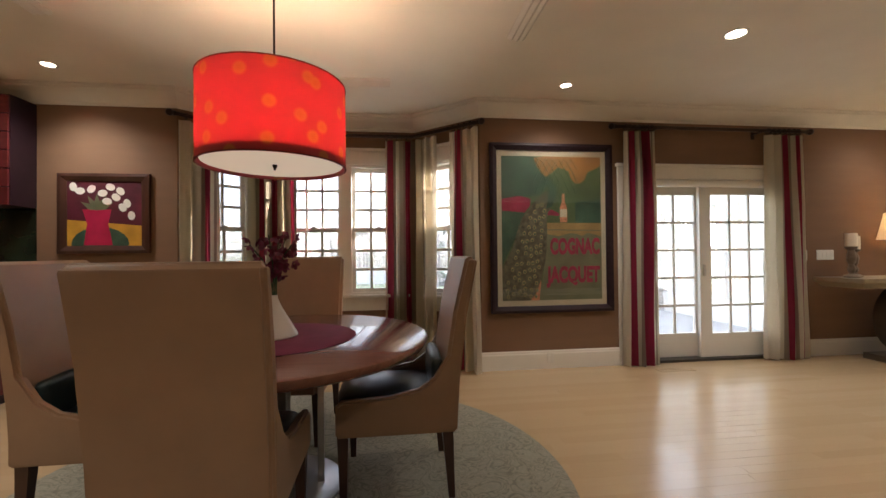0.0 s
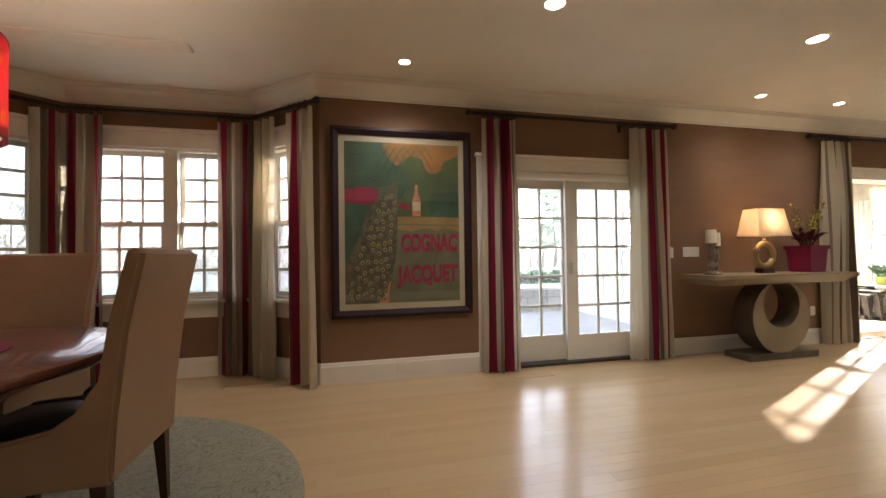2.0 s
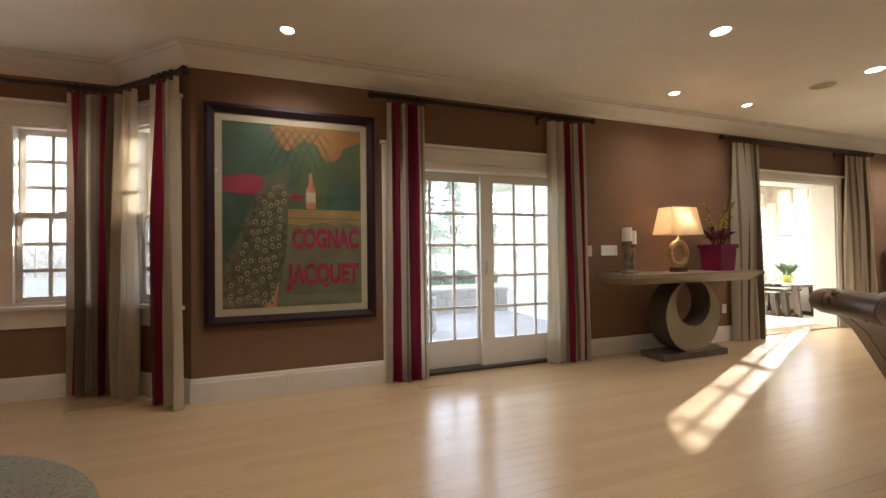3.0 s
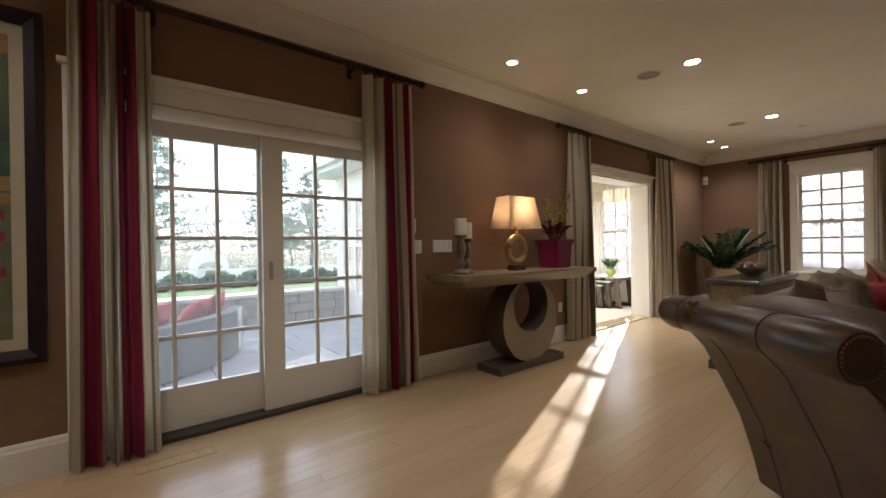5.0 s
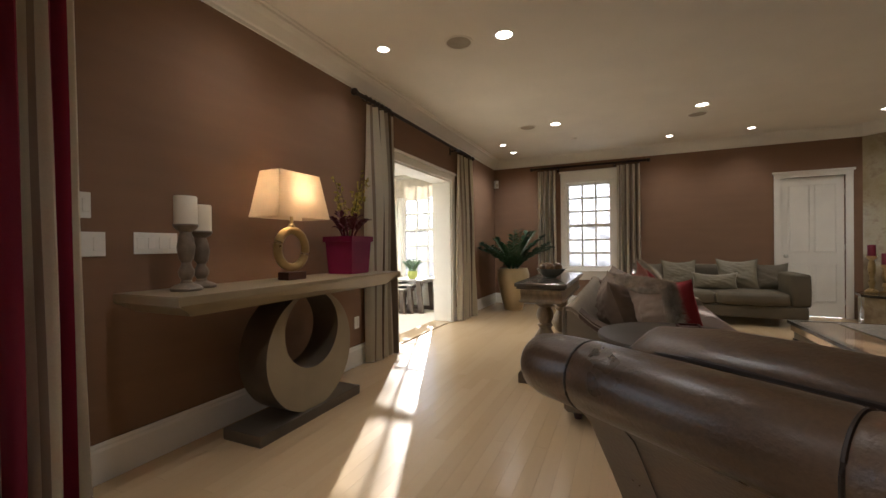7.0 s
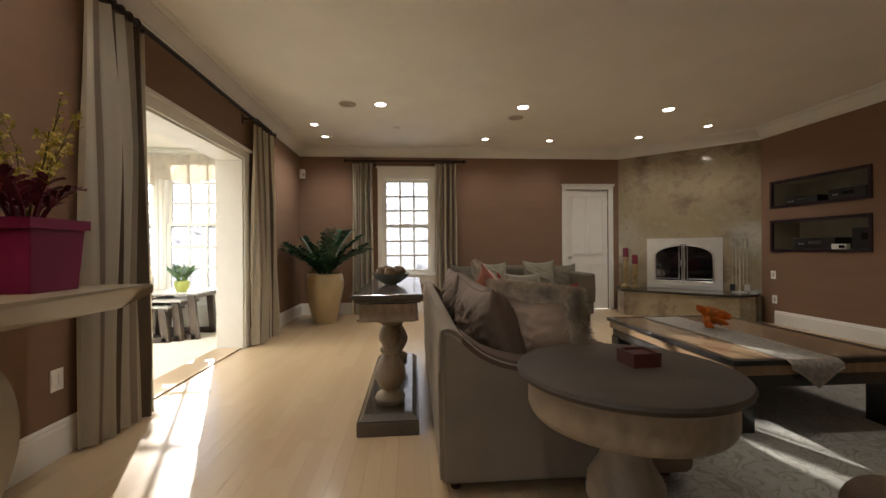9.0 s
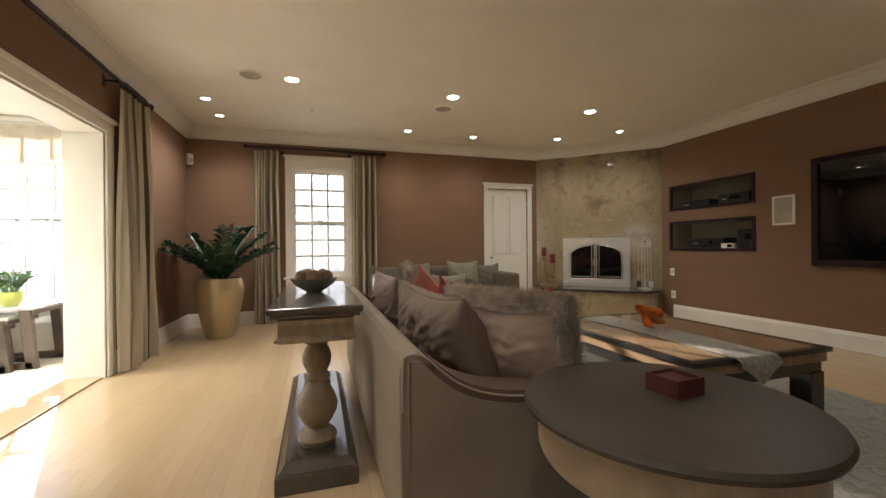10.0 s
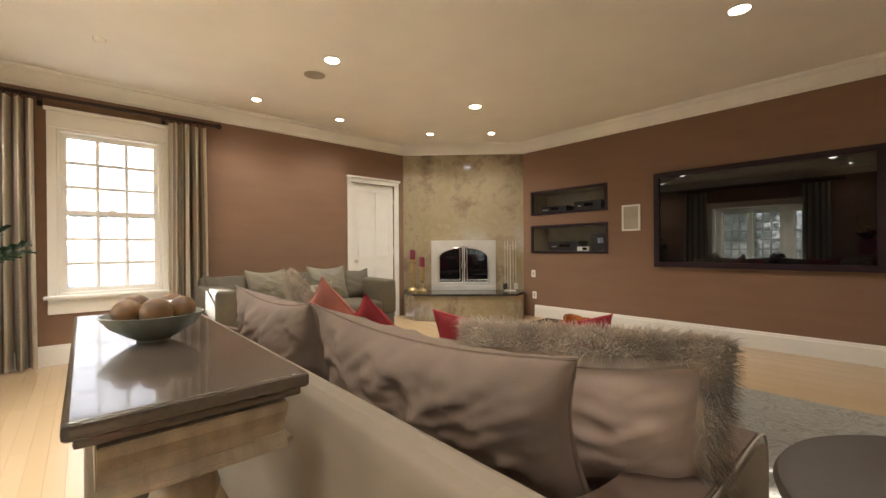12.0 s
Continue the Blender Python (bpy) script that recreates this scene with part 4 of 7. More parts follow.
def leaf_cloud(points, size, rnd, per=1):
    """Many small leaves, each a bent two-face blade."""
    bm = bmesh.new()
    for p in points:
        for _ in range(per):
            q = Vector(p)
            d = Vector((rnd.gauss(0, 1), rnd.gauss(0, 1), rnd.gauss(0, 0.8))).normalized()
            e = d.orthogonal().normalized()
            e.rotate(Matrix.Rotation(rnd.uniform(0, 6.3), 3, d))
            s = size * rnd.uniform(0.6, 1.3)
            a, b, c, g = (bm.verts.new(q), bm.verts.new(q + d * s * 0.5 + e * s * 0.3), bm.verts.new(q + d * s), bm.verts.new(q + d * s * 0.5 - e * s * 0.3))
            bm.faces.new((a, b, c))
            bm.faces.new((a, c, g))
    return bm


rnd = random.Random(11)
pts = []
while len(pts) < 15000:
    x = rnd.uniform(2, 22)
    lump = 0.35 + 0.75 * abs(math.sin(x * 1.35)) ** 0.7
    pts.append((x, rnd.uniform(-0.5, 0.5), lump * rnd.random() ** 0.6))
hd = part("hedge", leaf_cloud(pts, 0.3, rnd), BOXWOOD, m=pose(0, 33, ground_z(33)))
tagged(hd, "long clipped dark green hedge on the lawn", "hedge", kind="stuff")
sh = thing("garden_house", pose(8.2, 37, ground_z(37) - 0.02) @ Matrix.Diagonal((0.54, 0.62, 1.0, 1)), "small white garden house with an arched porch roof", "garden house")
part("wall", boxes([(-1.9, 1.9, 0.6, 2.6, 0, 1.5)]), VINYL, sh)
arch = [(-2.3, 1.5), (-2.3, 1.7), *[(2.3 * math.sin(radians(a)) * 0.98, 1.75 + 1.1 * math.cos(radians(a))) for a in range(-80, 81, 10)], (2.3, 1.7), (2.3, 1.5), (1.6, 1.5), *[(1.6 * math.sin(radians(a)), 1.45 + 0.6 * math.cos(radians(a))) for a in range(80, -81, -10)], (-1.6, 1.5)]
part("roof", prism(arch, -0.3, 2.9), VINYL, sh)
pst = part("post", box(-0.1, 0.1, -0.1, 0.1, 0, 1.55, 0.01), VINYL, sh, m=pose(-1.9, -0.1, 0))
again(pst, sh, pose(1.9, -0.1, 0))
part("door", box(-0.5, 0.5, 0.56, 0.6, 0, 1.35, 0.01), SHINGLE, sh, "grey garden house door")


def pine(height, seed):
    """A tall open white pine: whorls of drooping limbs with needle tufts."""
    r = random.Random(seed)
    t = new("pine_tree")
    part("trunk", tube([(0.15 * math.sin(k), 0.15 * math.cos(k * 1.3), height * k / 10) for k in range(11)], [0.32 * (1 - k / 10.6) for k in range(11)], 8), BARK, t, smooth=True)
    limbs, tips = bmesh.new(), []
    z = height * 0.22
    while z < height * 0.98:
        f = (z / height)
        reach = height * 0.46 * (1.1 - f) * r.uniform(0.7, 1.2)
        n = r.choice((3, 4, 5))
        a0 = r.uniform(0, 6.3)
        for k in range(n):
            a = a0 + 6.283 * k / n + r.uniform(-0.4, 0.4)
            rr = reach * r.uniform(0.55, 1.1)
            path = [Vector((math.cos(a) * rr * s, math.sin(a) * rr * s, z + rr * (0.25 * s - 0.1 * s * s))) for s in (0, 0.35, 0.7, 1)]
            tube(path, [0.07, 0.05, 0.03, 0.012], 4, bm=limbs)
            for s in range(40):
                u = r.uniform(0.35, 1.1)
                w = rr * 0.13
                tips.append((math.cos(a) * rr * u + r.gauss(0, w * 0.7), math.sin(a) * rr * u + r.gauss(0, w * 0.7), z + rr * (0.25 * u - 0.1 * u * u) + r.gauss(0.05, 0.16)))
        z += height * r.uniform(0.04, 0.065)
    part("limbs", limbs, BARK, t)
    part("crown", leaf_cloud(tips, 0.34, r, 3), NEEDLE, t)
    return t


def bare_tree(height, seed, leaves=0):
    """A leafless spring tree, forked to fine twigs, with a few buds."""
    r = random.Random(seed)
    t = new("budding_tree")
    wood, tips = bmesh.new(), []

    def grow(p, d, l, w, depth):
        q = p + d * l * 0.5 + Vector((r.gauss(0, 0.05), r.gauss(0, 0.05), 0)) * l
        e = p + d * l
        tube([p, q, e], [w, w * 0.8, w * 0.6], 5 if depth < 2 else 3, bm=wood)
        if depth >= 4:
            tips.append(e)
            return
        for _ in range(r.choice((2, 3, 3))):
            nd = (d + Vector((r.gauss(0, 0.5), r.gauss(0, 0.5), r.gauss(0.12, 0.3)))).normalized()
            grow(e, nd, l * r.uniform(0.6, 0.85), w * 0.55, depth + 1)
    grow(Vector((0, 0, 0)), Vector((0, 0, 1)), height * 0.3, height * 0.018, 0)
    part("trunk", wood, BARK, t)
    if leaves:
        part("crown", leaf_cloud([p + Vector((r.gauss(0, 0.3), r.gauss(0, 0.3), r.gauss(0, 0.3))) for p in tips for _ in range(leaves)], 0.22, r), BUDS, t)
    return t


p1 = tagged(pine(17, 1), "tall dark green open-limbed pine", "pine tree", "garden pines")
p1.matrix_basis = pose(5.5, 50, ground_z(50), 0, 0, 40)
p1.scale = (0.88, 0.88, 0.88)
for k, (x, y, s, rz) in enumerate(((22.5, 54, 0.85, 110), (17.6, 53, 0.93, 190), (34, 60, 1.05, 20))):
    copy_thing(p1, pose(x, y, ground_z(y), 0, 0, rz)).scale = (s, s, s)
b1 = tagged(bare_tree(13, 4, 5), "tall budding spring tree with fine twigs", "tree", "budding trees")
b1.matrix_basis = pose(1.5, 58, ground_z(58))
rnd = random.Random(21)
for k in range(26):
    x, y = rnd.uniform(-52, 44), rnd.uniform(50, 74)
    o = copy_thing(b1, pose(x, y, ground_z(y), 0, 0, rnd.uniform(0, 360)))
    s = rnd.uniform(0.7, 1.15)
    o.scale = (s, s, s)
# far woods on three sides
pts = []
for k in range(80000):
    a = radians(rnd.uniform(-25, 205))
    d = rnd.uniform(88, 120)
    if math.degrees(a) < 55:
        h = rnd.uniform(0, 1) ** 2 * 4
    else:
        h = rnd.uniform(0, 1) ** 1.7 * (9 + 4 * noise.noise(Vector((a * 9, 0, 0))))
    pts.append((d * math.cos(a), d * math.sin(a), h - 2.2))
tagged(part("far_woods", leaf_cloud(pts, 0.75, rnd), HAZEWOOD), "spring woods round the grounds, haze mixed into their colour", "woods", kind="stuff")
# shrubs made tall and pale so the east view washes out over the lawn
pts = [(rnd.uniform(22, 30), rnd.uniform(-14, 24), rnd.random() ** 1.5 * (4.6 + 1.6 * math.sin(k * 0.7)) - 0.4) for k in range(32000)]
tagged(part("shrub_border", leaf_cloud(pts, 0.24, rnd), GLAREBUDS), "shrubs beyond the east window, paled to stand in for glare", "shrubs", kind="stuff")

# ---------------------------------------------------------------- sunroom
SX0, SX1, SY1, SCEIL = 6.6, 11.0, 9.4, 2.62
TILE = mat("pale_carpet", (0.62, 0.57, 0.48), 0.85, vary=0.06, scale=3, bump=0.3, bscale=300)
tagged(part("floor_sunroom", boxes([(SX0, SX1, N + 0.3, SY1, -0.25, 0.0)]), TILE), "pale beige sunroom carpet", "floor", kind="structure")
tagged(part("ceiling_sunroom", boxes([(SX0 - 0.1, SX1 + 0.1, N + 0.16, SY1 + 0.1, SCEIL, SCEIL + 0.1)]), SUNWALL), "pale sunroom ceiling", "ceiling", kind="structure")
EW = [(5.20, 6.10), (6.22, 7.12), (7.24, 8.14), (8.26, 9.16)]
wall("wall_sunroom_east", (SX1, SY1), (SX1, N + 0.16), [(SY1 - b, SY1 - a, 0.53, 2.5) for a, b in EW], SUNWALL, 0.12, -0.3, SCEIL, "pale sunroom wall with a row of windows")
wall("wall_sunroom_north", (SX0, SY1), (SX1, SY1), [(0.3, 2.05, 0.35, 2.4), (2.35, 4.1, 0.35, 2.4)], SUNWALL, 0.12, -0.3, SCEIL, "pale sunroom wall with wide windows")
WW = [(5.3, 6.4), (6.7, 7.8), (8.1, 9.1)]
wall("wall_sunroom_west", (SX0, N + 0.16), (SX0, SY1), [(a - N - 0.16, b - N - 0.16, 0.3, 2.25) for a, b in WW], SUNWALL, 0.12, -0.3, SCEIL, "white clapboard sunroom wall with glazed doors")
tagged(part("wall_sunroom_south", boxes([(SX0, GATE[0], N + 0.161, N + 0.3, 0, SCEIL), (GATE[1], SX1 + 0.1, N + 0.161, N + 0.3, 0, SCEIL), (GATE[0], GATE[1], N + 0.161, N + 0.3, 2.2, SCEIL)]), SUNWALL), "pale sunroom side of the house wall", "wall", kind="structure")
me_, _ = along((SX1, SY1), (SX1, N + 0.16))
for a, b in EW:
    w = window("window_sunroom_east", me_ @ pose(SY1 - b, 0, 0), b - a, 0.53, 2.5, 3, "tall white sunroom sash window in full sun", trim=0.055, head=0.08, thick=0.12, glass=HAZEGLASS)
mn_, _ = along((SX0, SY1), (SX1, SY1))
for a, b in ((0.3, 2.05), (2.35, 4.1)):
    window("window_sunroom_north", mn_ @ pose(a, 0, 0), b - a, 0.35, 2.4, 3, "white twin sash sunroom window", trim=0.06, head=0.1, units=2, thick=0.12)
mw_, _ = along((SX0, N + 0.16), (SX0, SY1))
for a, b in WW:
    window("window_sunroom_west", mw_ @ pose(a - N - 0.16, 0, 0), b - a, 0.3, 2.25, 3, "white small-paned sunroom window facing the terrace", trim=0.09, head=0.12, units=2, thick=0.12)
hr = thing("sunroom_roof", pose(8.8, 7, SCEIL + 0.1), "grey shingled sunroom roof with white eaves", "roof", kind="structure")
part("eave", box(-2.75, 2.65, -2.3, 2.9, 0.0, 0.16, 0.02), VINYL, hr, "white boxed eave")
part("gutter", box(-2.86, -2.74, -2.3, 2.95, 0.08, 0.18, 0.02), VINYL, hr)
part("roof_slope", prism([(-2.85, 0.16), (0, 1.5), (2.75, 0.16)], -2.3, 2.95), SHINGLE, hr)
# scalloped valance
bm = bmesh.new()
prev = None
ny = 90
for k in range(ny + 1):
    y = 5.08 + (9.2 - 5.08) * k / ny
    u = ((y - 5.14) / 1.02) % 1
    low = 2.06 + 0.09 * abs(math.cos(math.pi * u)) ** 0.7 - (0.10 if u < 0.06 or u > 0.94 else 0)
    d = 0.012 * math.sin(k * 1.9)
    row = [bm.verts.new((SX1 - 0.12 - 0.03 * s + d, y, 2.5 + (low - 2.5) * s)) for s in (0, 0.5, 1)]
    if prev:
        for a in range(2):
            bm.faces.new((prev[a], row[a], row[a + 1], prev[a + 1]))
    prev = row
bmesh.ops.solidify(bm, geom=bm.faces[:], thickness=0.01)
tagged(part("valance", bm, mat("cream_linen", (0.66, 0.6, 0.5), 0.85, bump=0.2, bscale=300), smooth=True), "cream scalloped linen valance over the sunroom windows", "valance")
# one downlight is known here; the other three are added to brighten the sunroom
for x, y in ((9.6, 5.6), (8.2, 6.2), (8.2, 8.0), (9.8, 7.6)):
    downlight(x, y, 0.05, SCEIL)
    sp = bpy.data.lights.new("downlight_beam", "SPOT")
    sp.energy, sp.spot_size, sp.spot_blend, sp.shadow_soft_size, sp.color = SUNROOM_WATTS, radians(150), 1.0, 0.06, (1.0, 0.92, 0.8)
    new("downlight_beam", sp).matrix_world = pose(x, y, SCEIL - 0.03)

NESTWOOD = mat("grey_brown_wood", (0.09, 0.065, 0.045), 0.4, vary=0.25, scale=5)
PALETOP = mat("pale_stone_top", (0.42, 0.4, 0.36), 0.25, vary=0.08)


def nest_table(w, d, h, m, label):
    t = thing("nesting_table", m, label, "side table", "nest of tables")
    part("tabletop", box(-w / 2, w / 2, -d / 2, d / 2, h - 0.03, h, 0.005), PALETOP, t, "pale stone top")
    for y in (-d / 2 + 0.01, d / 2 - 0.03):
        part("apron", box(-w / 2 + 0.01, w / 2 - 0.01, y, y + 0.02, h - 0.07, h - 0.03, 0.003), NESTWOOD, t)
    leg = None
    for x in (-w / 2 + 0.02, w / 2 - 0.075):
        for y0, y1 in ((-d / 2, -d / 2 + 0.085), (d / 2 - 0.085, d / 2)):
            s = 0.05 if y0 < 0 else -0.05
            bm = bmesh.new()
            lo = [bm.verts.new((x + a, b, 0)) for a, b in ((0, y0), (0.055, y0), (0.055, y1), (0, y1))]
            hi = [bm.verts.new((x + a, b + s, h - 0.03)) for a, b in ((0, y0), (0.055, y0), (0.055, y1), (0, y1))]
            for k in range(4):
                bm.faces.new((lo[k], lo[(k + 1) % 4], hi[(k + 1) % 4], hi[k]))
            bm.faces.new(lo[::-1])
            bm.faces.new(hi)
            part("leg", bm, NESTWOOD, t)
        part("rail", box(x, x + 0.054, -d / 2 + 0.03, d / 2 - 0.03, 0.0, 0.07, 0.004), NESTWOOD, t)
    return t


nest_table(0.56, 0.72, 0.6, pose(10.54, 5.62, 0), "tallest dark-legged nesting table with a pale top")
nest_table(0.46, 0.5, 0.52, pose(10.4, 5.66, 0), "middle dark-legged nesting table pulled out from under the tallest")
nest_table(0.4, 0.36, 0.45, pose(10.29, 5.7, 0), "small dark-legged nesting table half under the middle one")
CREAMSOFA = mat("cream_linen_upholstery", (0.66, 0.6, 0.5), 0.85, vary=0.08, scale=4, bump=0.25, bscale=320)
so = thing("sunroom_sofa", pose(10.45, 7.1, 0), "cream linen sofa under the sunroom windows", "sofa")
part("frame", smoothbox(-0.42, 0.4, -0.98, 0.98, 0.08, 0.3, 0.03, 2), CREAMSOFA, so, smooth=True)
part("backrest", smoothbox(0.2, 0.42, -0.96, 0.96, 0.29, 0.82, 0.05, 3, 0.02), CREAMSOFA, so, smooth=True)
for y in (-0.92, 0.92):
    part("arm", smoothbox(-0.42, 0.38, y - 0.09, y + 0.09, 0.28, 0.6, 0.04, 3, 0.01), CREAMSOFA, so, smooth=True)
for k in range(2):
    part("seat_cushion", smoothbox(-0.44, 0.22, -0.825 + k * 0.825, -0.005 + k * 0.825, 0.3, 0.46, 0.04, 3, 0.02, k), CREAMSOFA, so, smooth=True)
for x in (-0.36, 0.34):
    for y in (-0.9, 0.9):
        part("foot", box(x - 0.03, x + 0.03, y - 0.03, y + 0.03, 0, 0.09, 0.005), NESTWOOD, so)


def leafy(parent, n, length, spread, seed, width=0.028, mat_=None, rise=0.9, base=0.0):
    """Arching stems with paired leaves."""
    r = random.Random(seed)
    stems, lv = bmesh.new(), bmesh.new()
    for k in range(n):
        a = 6.283 * k / n + r.uniform(-0.3, 0.3)
        sp = spread * r.uniform(0.35, 1.0)
        L = length * r.uniform(0.7, 1.1)
        path = [Vector((math.cos(a) * sp * s ** 1.3 + 0.04 * math.cos(a), math.sin(a) * sp * s ** 1.3 + 0.04 * math.sin(a), base + L * rise * (s - 0.38 * s * s * sp / max(spread, 0.01)))) for s in (0, 0.25, 0.5, 0.75, 1.0)]
        tube(path, [0.009, 0.008, 0.006, 0.005, 0.003], 5, bm=stems)
        m = max(5, int(L / (width * 0.95)))
        for j in range(2, m + 1):
            s = j / m
            f = s * 4
            i = min(3, int(f))
            p = path[i].lerp(path[i + 1], f - i)
            d = (path[i + 1] - path[i]).normalized()
            for sd in (-1, 1):
                side = d.cross(Vector((0, 0, 1))).normalized() * sd
                out = (side + d * 0.55 + Vector((0, 0, r.uniform(-0.1, 0.45)))).normalized()
                l = width * 3.0 * (1.1 - 0.45 * s) * r.uniform(0.8, 1.15)
                w = out.cross(Vector((0, 0, 1))).normalized() * width * 0.62
                up = Vector((0, 0, width * 0.25))
                q = [p, p + out * l * 0.35 + w + up, p + out * l * 0.75 + w * 0.75 + up, p + out * l - up * 0.6, p + out * l * 0.75 - w * 0.75 + up, p + out * l * 0.35 - w + up]
                v = [lv.verts.new(c) for c in q]
                c = lv.verts.new(p + out * l * 0.5)
                for e in range(6):
                    lv.faces.new((c, v[e], v[(e + 1) % 6]))
    part("stems", stems, mat_ or LEAF, parent)
    part("leaves", lv, mat_ or LEAF, parent)


GREENPOT = mat("lime_ceramic", (0.42, 0.45, 0.1), 0.3, vary=0.08)
SOIL = mat("potting_soil", (0.05, 0.035, 0.025), 0.95, vary=0.3, scale=30)
t = thing("potted_plant", pose(10.45, 5.55, 0.6), "small leafy plant in a lime green pot on the nesting table", "plant")
part("pot", lathe([(0, 0), (0.06, 0), (0.085, 0.05), (0.09, 0.13), (0.084, 0.14), (0.078, 0.13), (0, 0.12)], 24), GREENPOT, t, smooth=True)
leafy(t, 9, 0.3, 0.17, 3, 0.03, mat("fresh_leaf", (0.08, 0.16, 0.05), 0.45, vary=0.3), base=0.12)

# ---------------------------------------------------------------- dining
RUGM = swirl_mat("sage_scroll_rug", (0.36, 0.34, 0.26), (0.22, 0.21, 0.16), 5.0)
rug = part("rug", lathe([(0, 0.011), (1.0, 0.0115), (1.5, 0.011), (1.53, 0.006), (1.53, 0.0005), (0, 0.0005)], 96), RUGM, m=pose(-0.35, 2.5, 0), smooth=True)
tagged(rug, "round sage-grey rug with a scrolling pattern", "rug")

TX, TY, TZ = -0.44, 2.48, 0.837
dt = thing("dining_table", pose(TX, TY, 0.011), "round polished mahogany dining table on a steel pedestal", "dining table")
part("tabletop", lathe([(0, TZ - 0.075), (0.76, TZ - 0.075), (0.795, TZ - 0.068), (0.81, TZ - 0.05), (0.82, TZ - 0.03), (0.82, TZ - 0.02), (0.805, TZ - 0.011), (0, TZ - 0.011)], 96), MAHOGANY, dt, smooth=True)
for k in range(4):
    part("leg", box(-0.05, 0.05, -0.018, 0.018, 0.0, TZ - 0.075, 0.004), STEEL, dt, "brushed steel leg blade", m=pose(0.22 * math.cos(k * math.pi / 2 + 0.2), 0.22 * math.sin(k * math.pi / 2 + 0.2), 0, 0, 0, k * 90 + 100))
part("foot", lathe([(0, 0), (0.34, 0), (0.34, 0.012), (0.32, 0.02), (0, 0.022)], 48), STEEL, dt, smooth=True)


def dining_chair(m):
    """High-backed tan leather chair with a dark seat; it faces +y."""
    t = thing("dining_chair", m, "high-backed tan leather dining chair with a dark teal seat", "dining chair", "chairs round the dining table")
    w = 0.29
    outline = [(-0.2, 0.36), (-0.215, 0.6), (-0.255, 0.95), (-0.315, 1.24), (-0.305, 1.265), (-0.275, 1.27), (-0.25, 1.255), (-0.185, 0.98), (-0.135, 0.66), (-0.12, 0.5), (-0.12, 0.36)]
    bm = prism(outline, -w, w)
    for v in bm.verts:
        v.co.x, v.co.y = v.co.y, v.co.x
        if v.co.z > 0.7:
            v.co.x *= 1 + 0.03 * (v.co.z - 0.7)
    bmesh.ops.recalc_face_normals(bm, faces=bm.faces)
    bmesh.ops.bevel(bm, geom=[e for e in bm.edges if len(e.link_faces) == 2 and e.calc_face_angle(0) > 0.9], offset=0.018, segments=3, affect="EDGES")
    part("backrest", bm, TANLEATHER, t, smooth=True)
    part("inner_back", smoothbox(-0.235, 0.235, -0.14, -0.075, 0.52, 0.72, 0.025, 2, 0.012), TEAL, t, "dark teal leather lining", smooth=True)
    for sx in (-1, 1):
        arm = [(-0.2, 0.36), (-0.2, 0.82), (-0.14, 0.74), (-0.08, 0.645), (0.0, 0.59), (0.14, 0.56), (0.39, 0.545), (0.42, 0.52), (0.42, 0.36)]
        bm = prism(arm, sx * 0.245, sx * 0.292)
        for v in bm.verts:
            v.co.x, v.co.y = v.co.y, v.co.x
        bmesh.ops.recalc_face_normals(bm, faces=bm.faces)
        bmesh.ops.bevel(bm, geom=[e for e in bm.edges if len(e.link_faces) == 2 and e.calc_face_angle(0) > 0.9], offset=0.012, segments=2, affect="EDGES")
        part("side_panel", bm, TANLEATHER, t, smooth=True)
    part("seat_rail", box(-0.245, 0.245, 0.38, 0.425, 0.36, 0.5, 0.012), TANLEATHER, t)
    part("seat", smoothbox(-0.243, 0.243, -0.13, 0.41, 0.42, 0.545, 0.035, 2, 0.03), TEAL, t, "dark teal leather seat", smooth=True)
    for x, y, dx, dy in ((-0.25, 0.385, 0, 0.0), (0.25, 0.385, 0, 0.0), (-0.25, -0.15, 0, -0.02), (0.25, -0.15, 0, -0.02)):
        bm = bmesh.new()
        lo = [bm.verts.new((x + dx + a * 0.016, y + dy + b * 0.016, 0.012)) for a, b in ((-1, -1), (1, -1), (1, 1), (-1, 1))]
        hi = [bm.verts.new((x + a * 0.028, y + b * 0.028, 0.37)) for a, b in ((-1, -1), (1, -1), (1, 1), (-1, 1))]
        for k in range(4):
            bm.faces.new((lo[k], lo[(k + 1) % 4], hi[(k + 1) % 4], hi[k]))
        bm.faces.new(lo[::-1])
        bm.faces.new(hi)
        part("leg", bm, DARKLEG, t, "dark tapered wooden leg")
    return t


ch = dining_chair(pose(0.315, 2.53, 0, 0, 0, 90))
copy_thing(ch, pose(-0.54, 3.35, 0, 0, 0, 175))
copy_thing(ch, pose(-0.50, 1.785, 0, 0, 0, 1))
copy_thing(ch, pose(-1.3, 2.45, 0, 0, 0, -90))

PLUM = mat("plum_felt", (0.16, 0.02, 0.055), 0.9, vary=0.15, scale=8, bump=0.3, bscale=300)
mt = part("placemat", lathe([(0, 0.0), (0.43, 0.0), (0.435, 0.003), (0.43, 0.006), (0, 0.006)], 64), PLUM, m=pose(-0.455, 2.45, TZ + 0.0005), smooth=True)
tagged(mt, "round plum-coloured cloth centrepiece mat on the table", "table mat")
t = thing("vase", pose(-0.468, 2.465, TZ + 0.007) @ Matrix.Diagonal((0.86, 0.86, 0.92, 1)), "white conical vase with purple orchid blossom", "vase")
part("body", lathe([(0, 0), (0.148, 0), (0.156, 0.008), (0.15, 0.022), (0.06, 0.17), (0.035, 0.225), (0.034, 0.245), (0.028, 0.245), (0.028, 0.2), (0, 0.19)], 40), WARE, t, smooth=True)
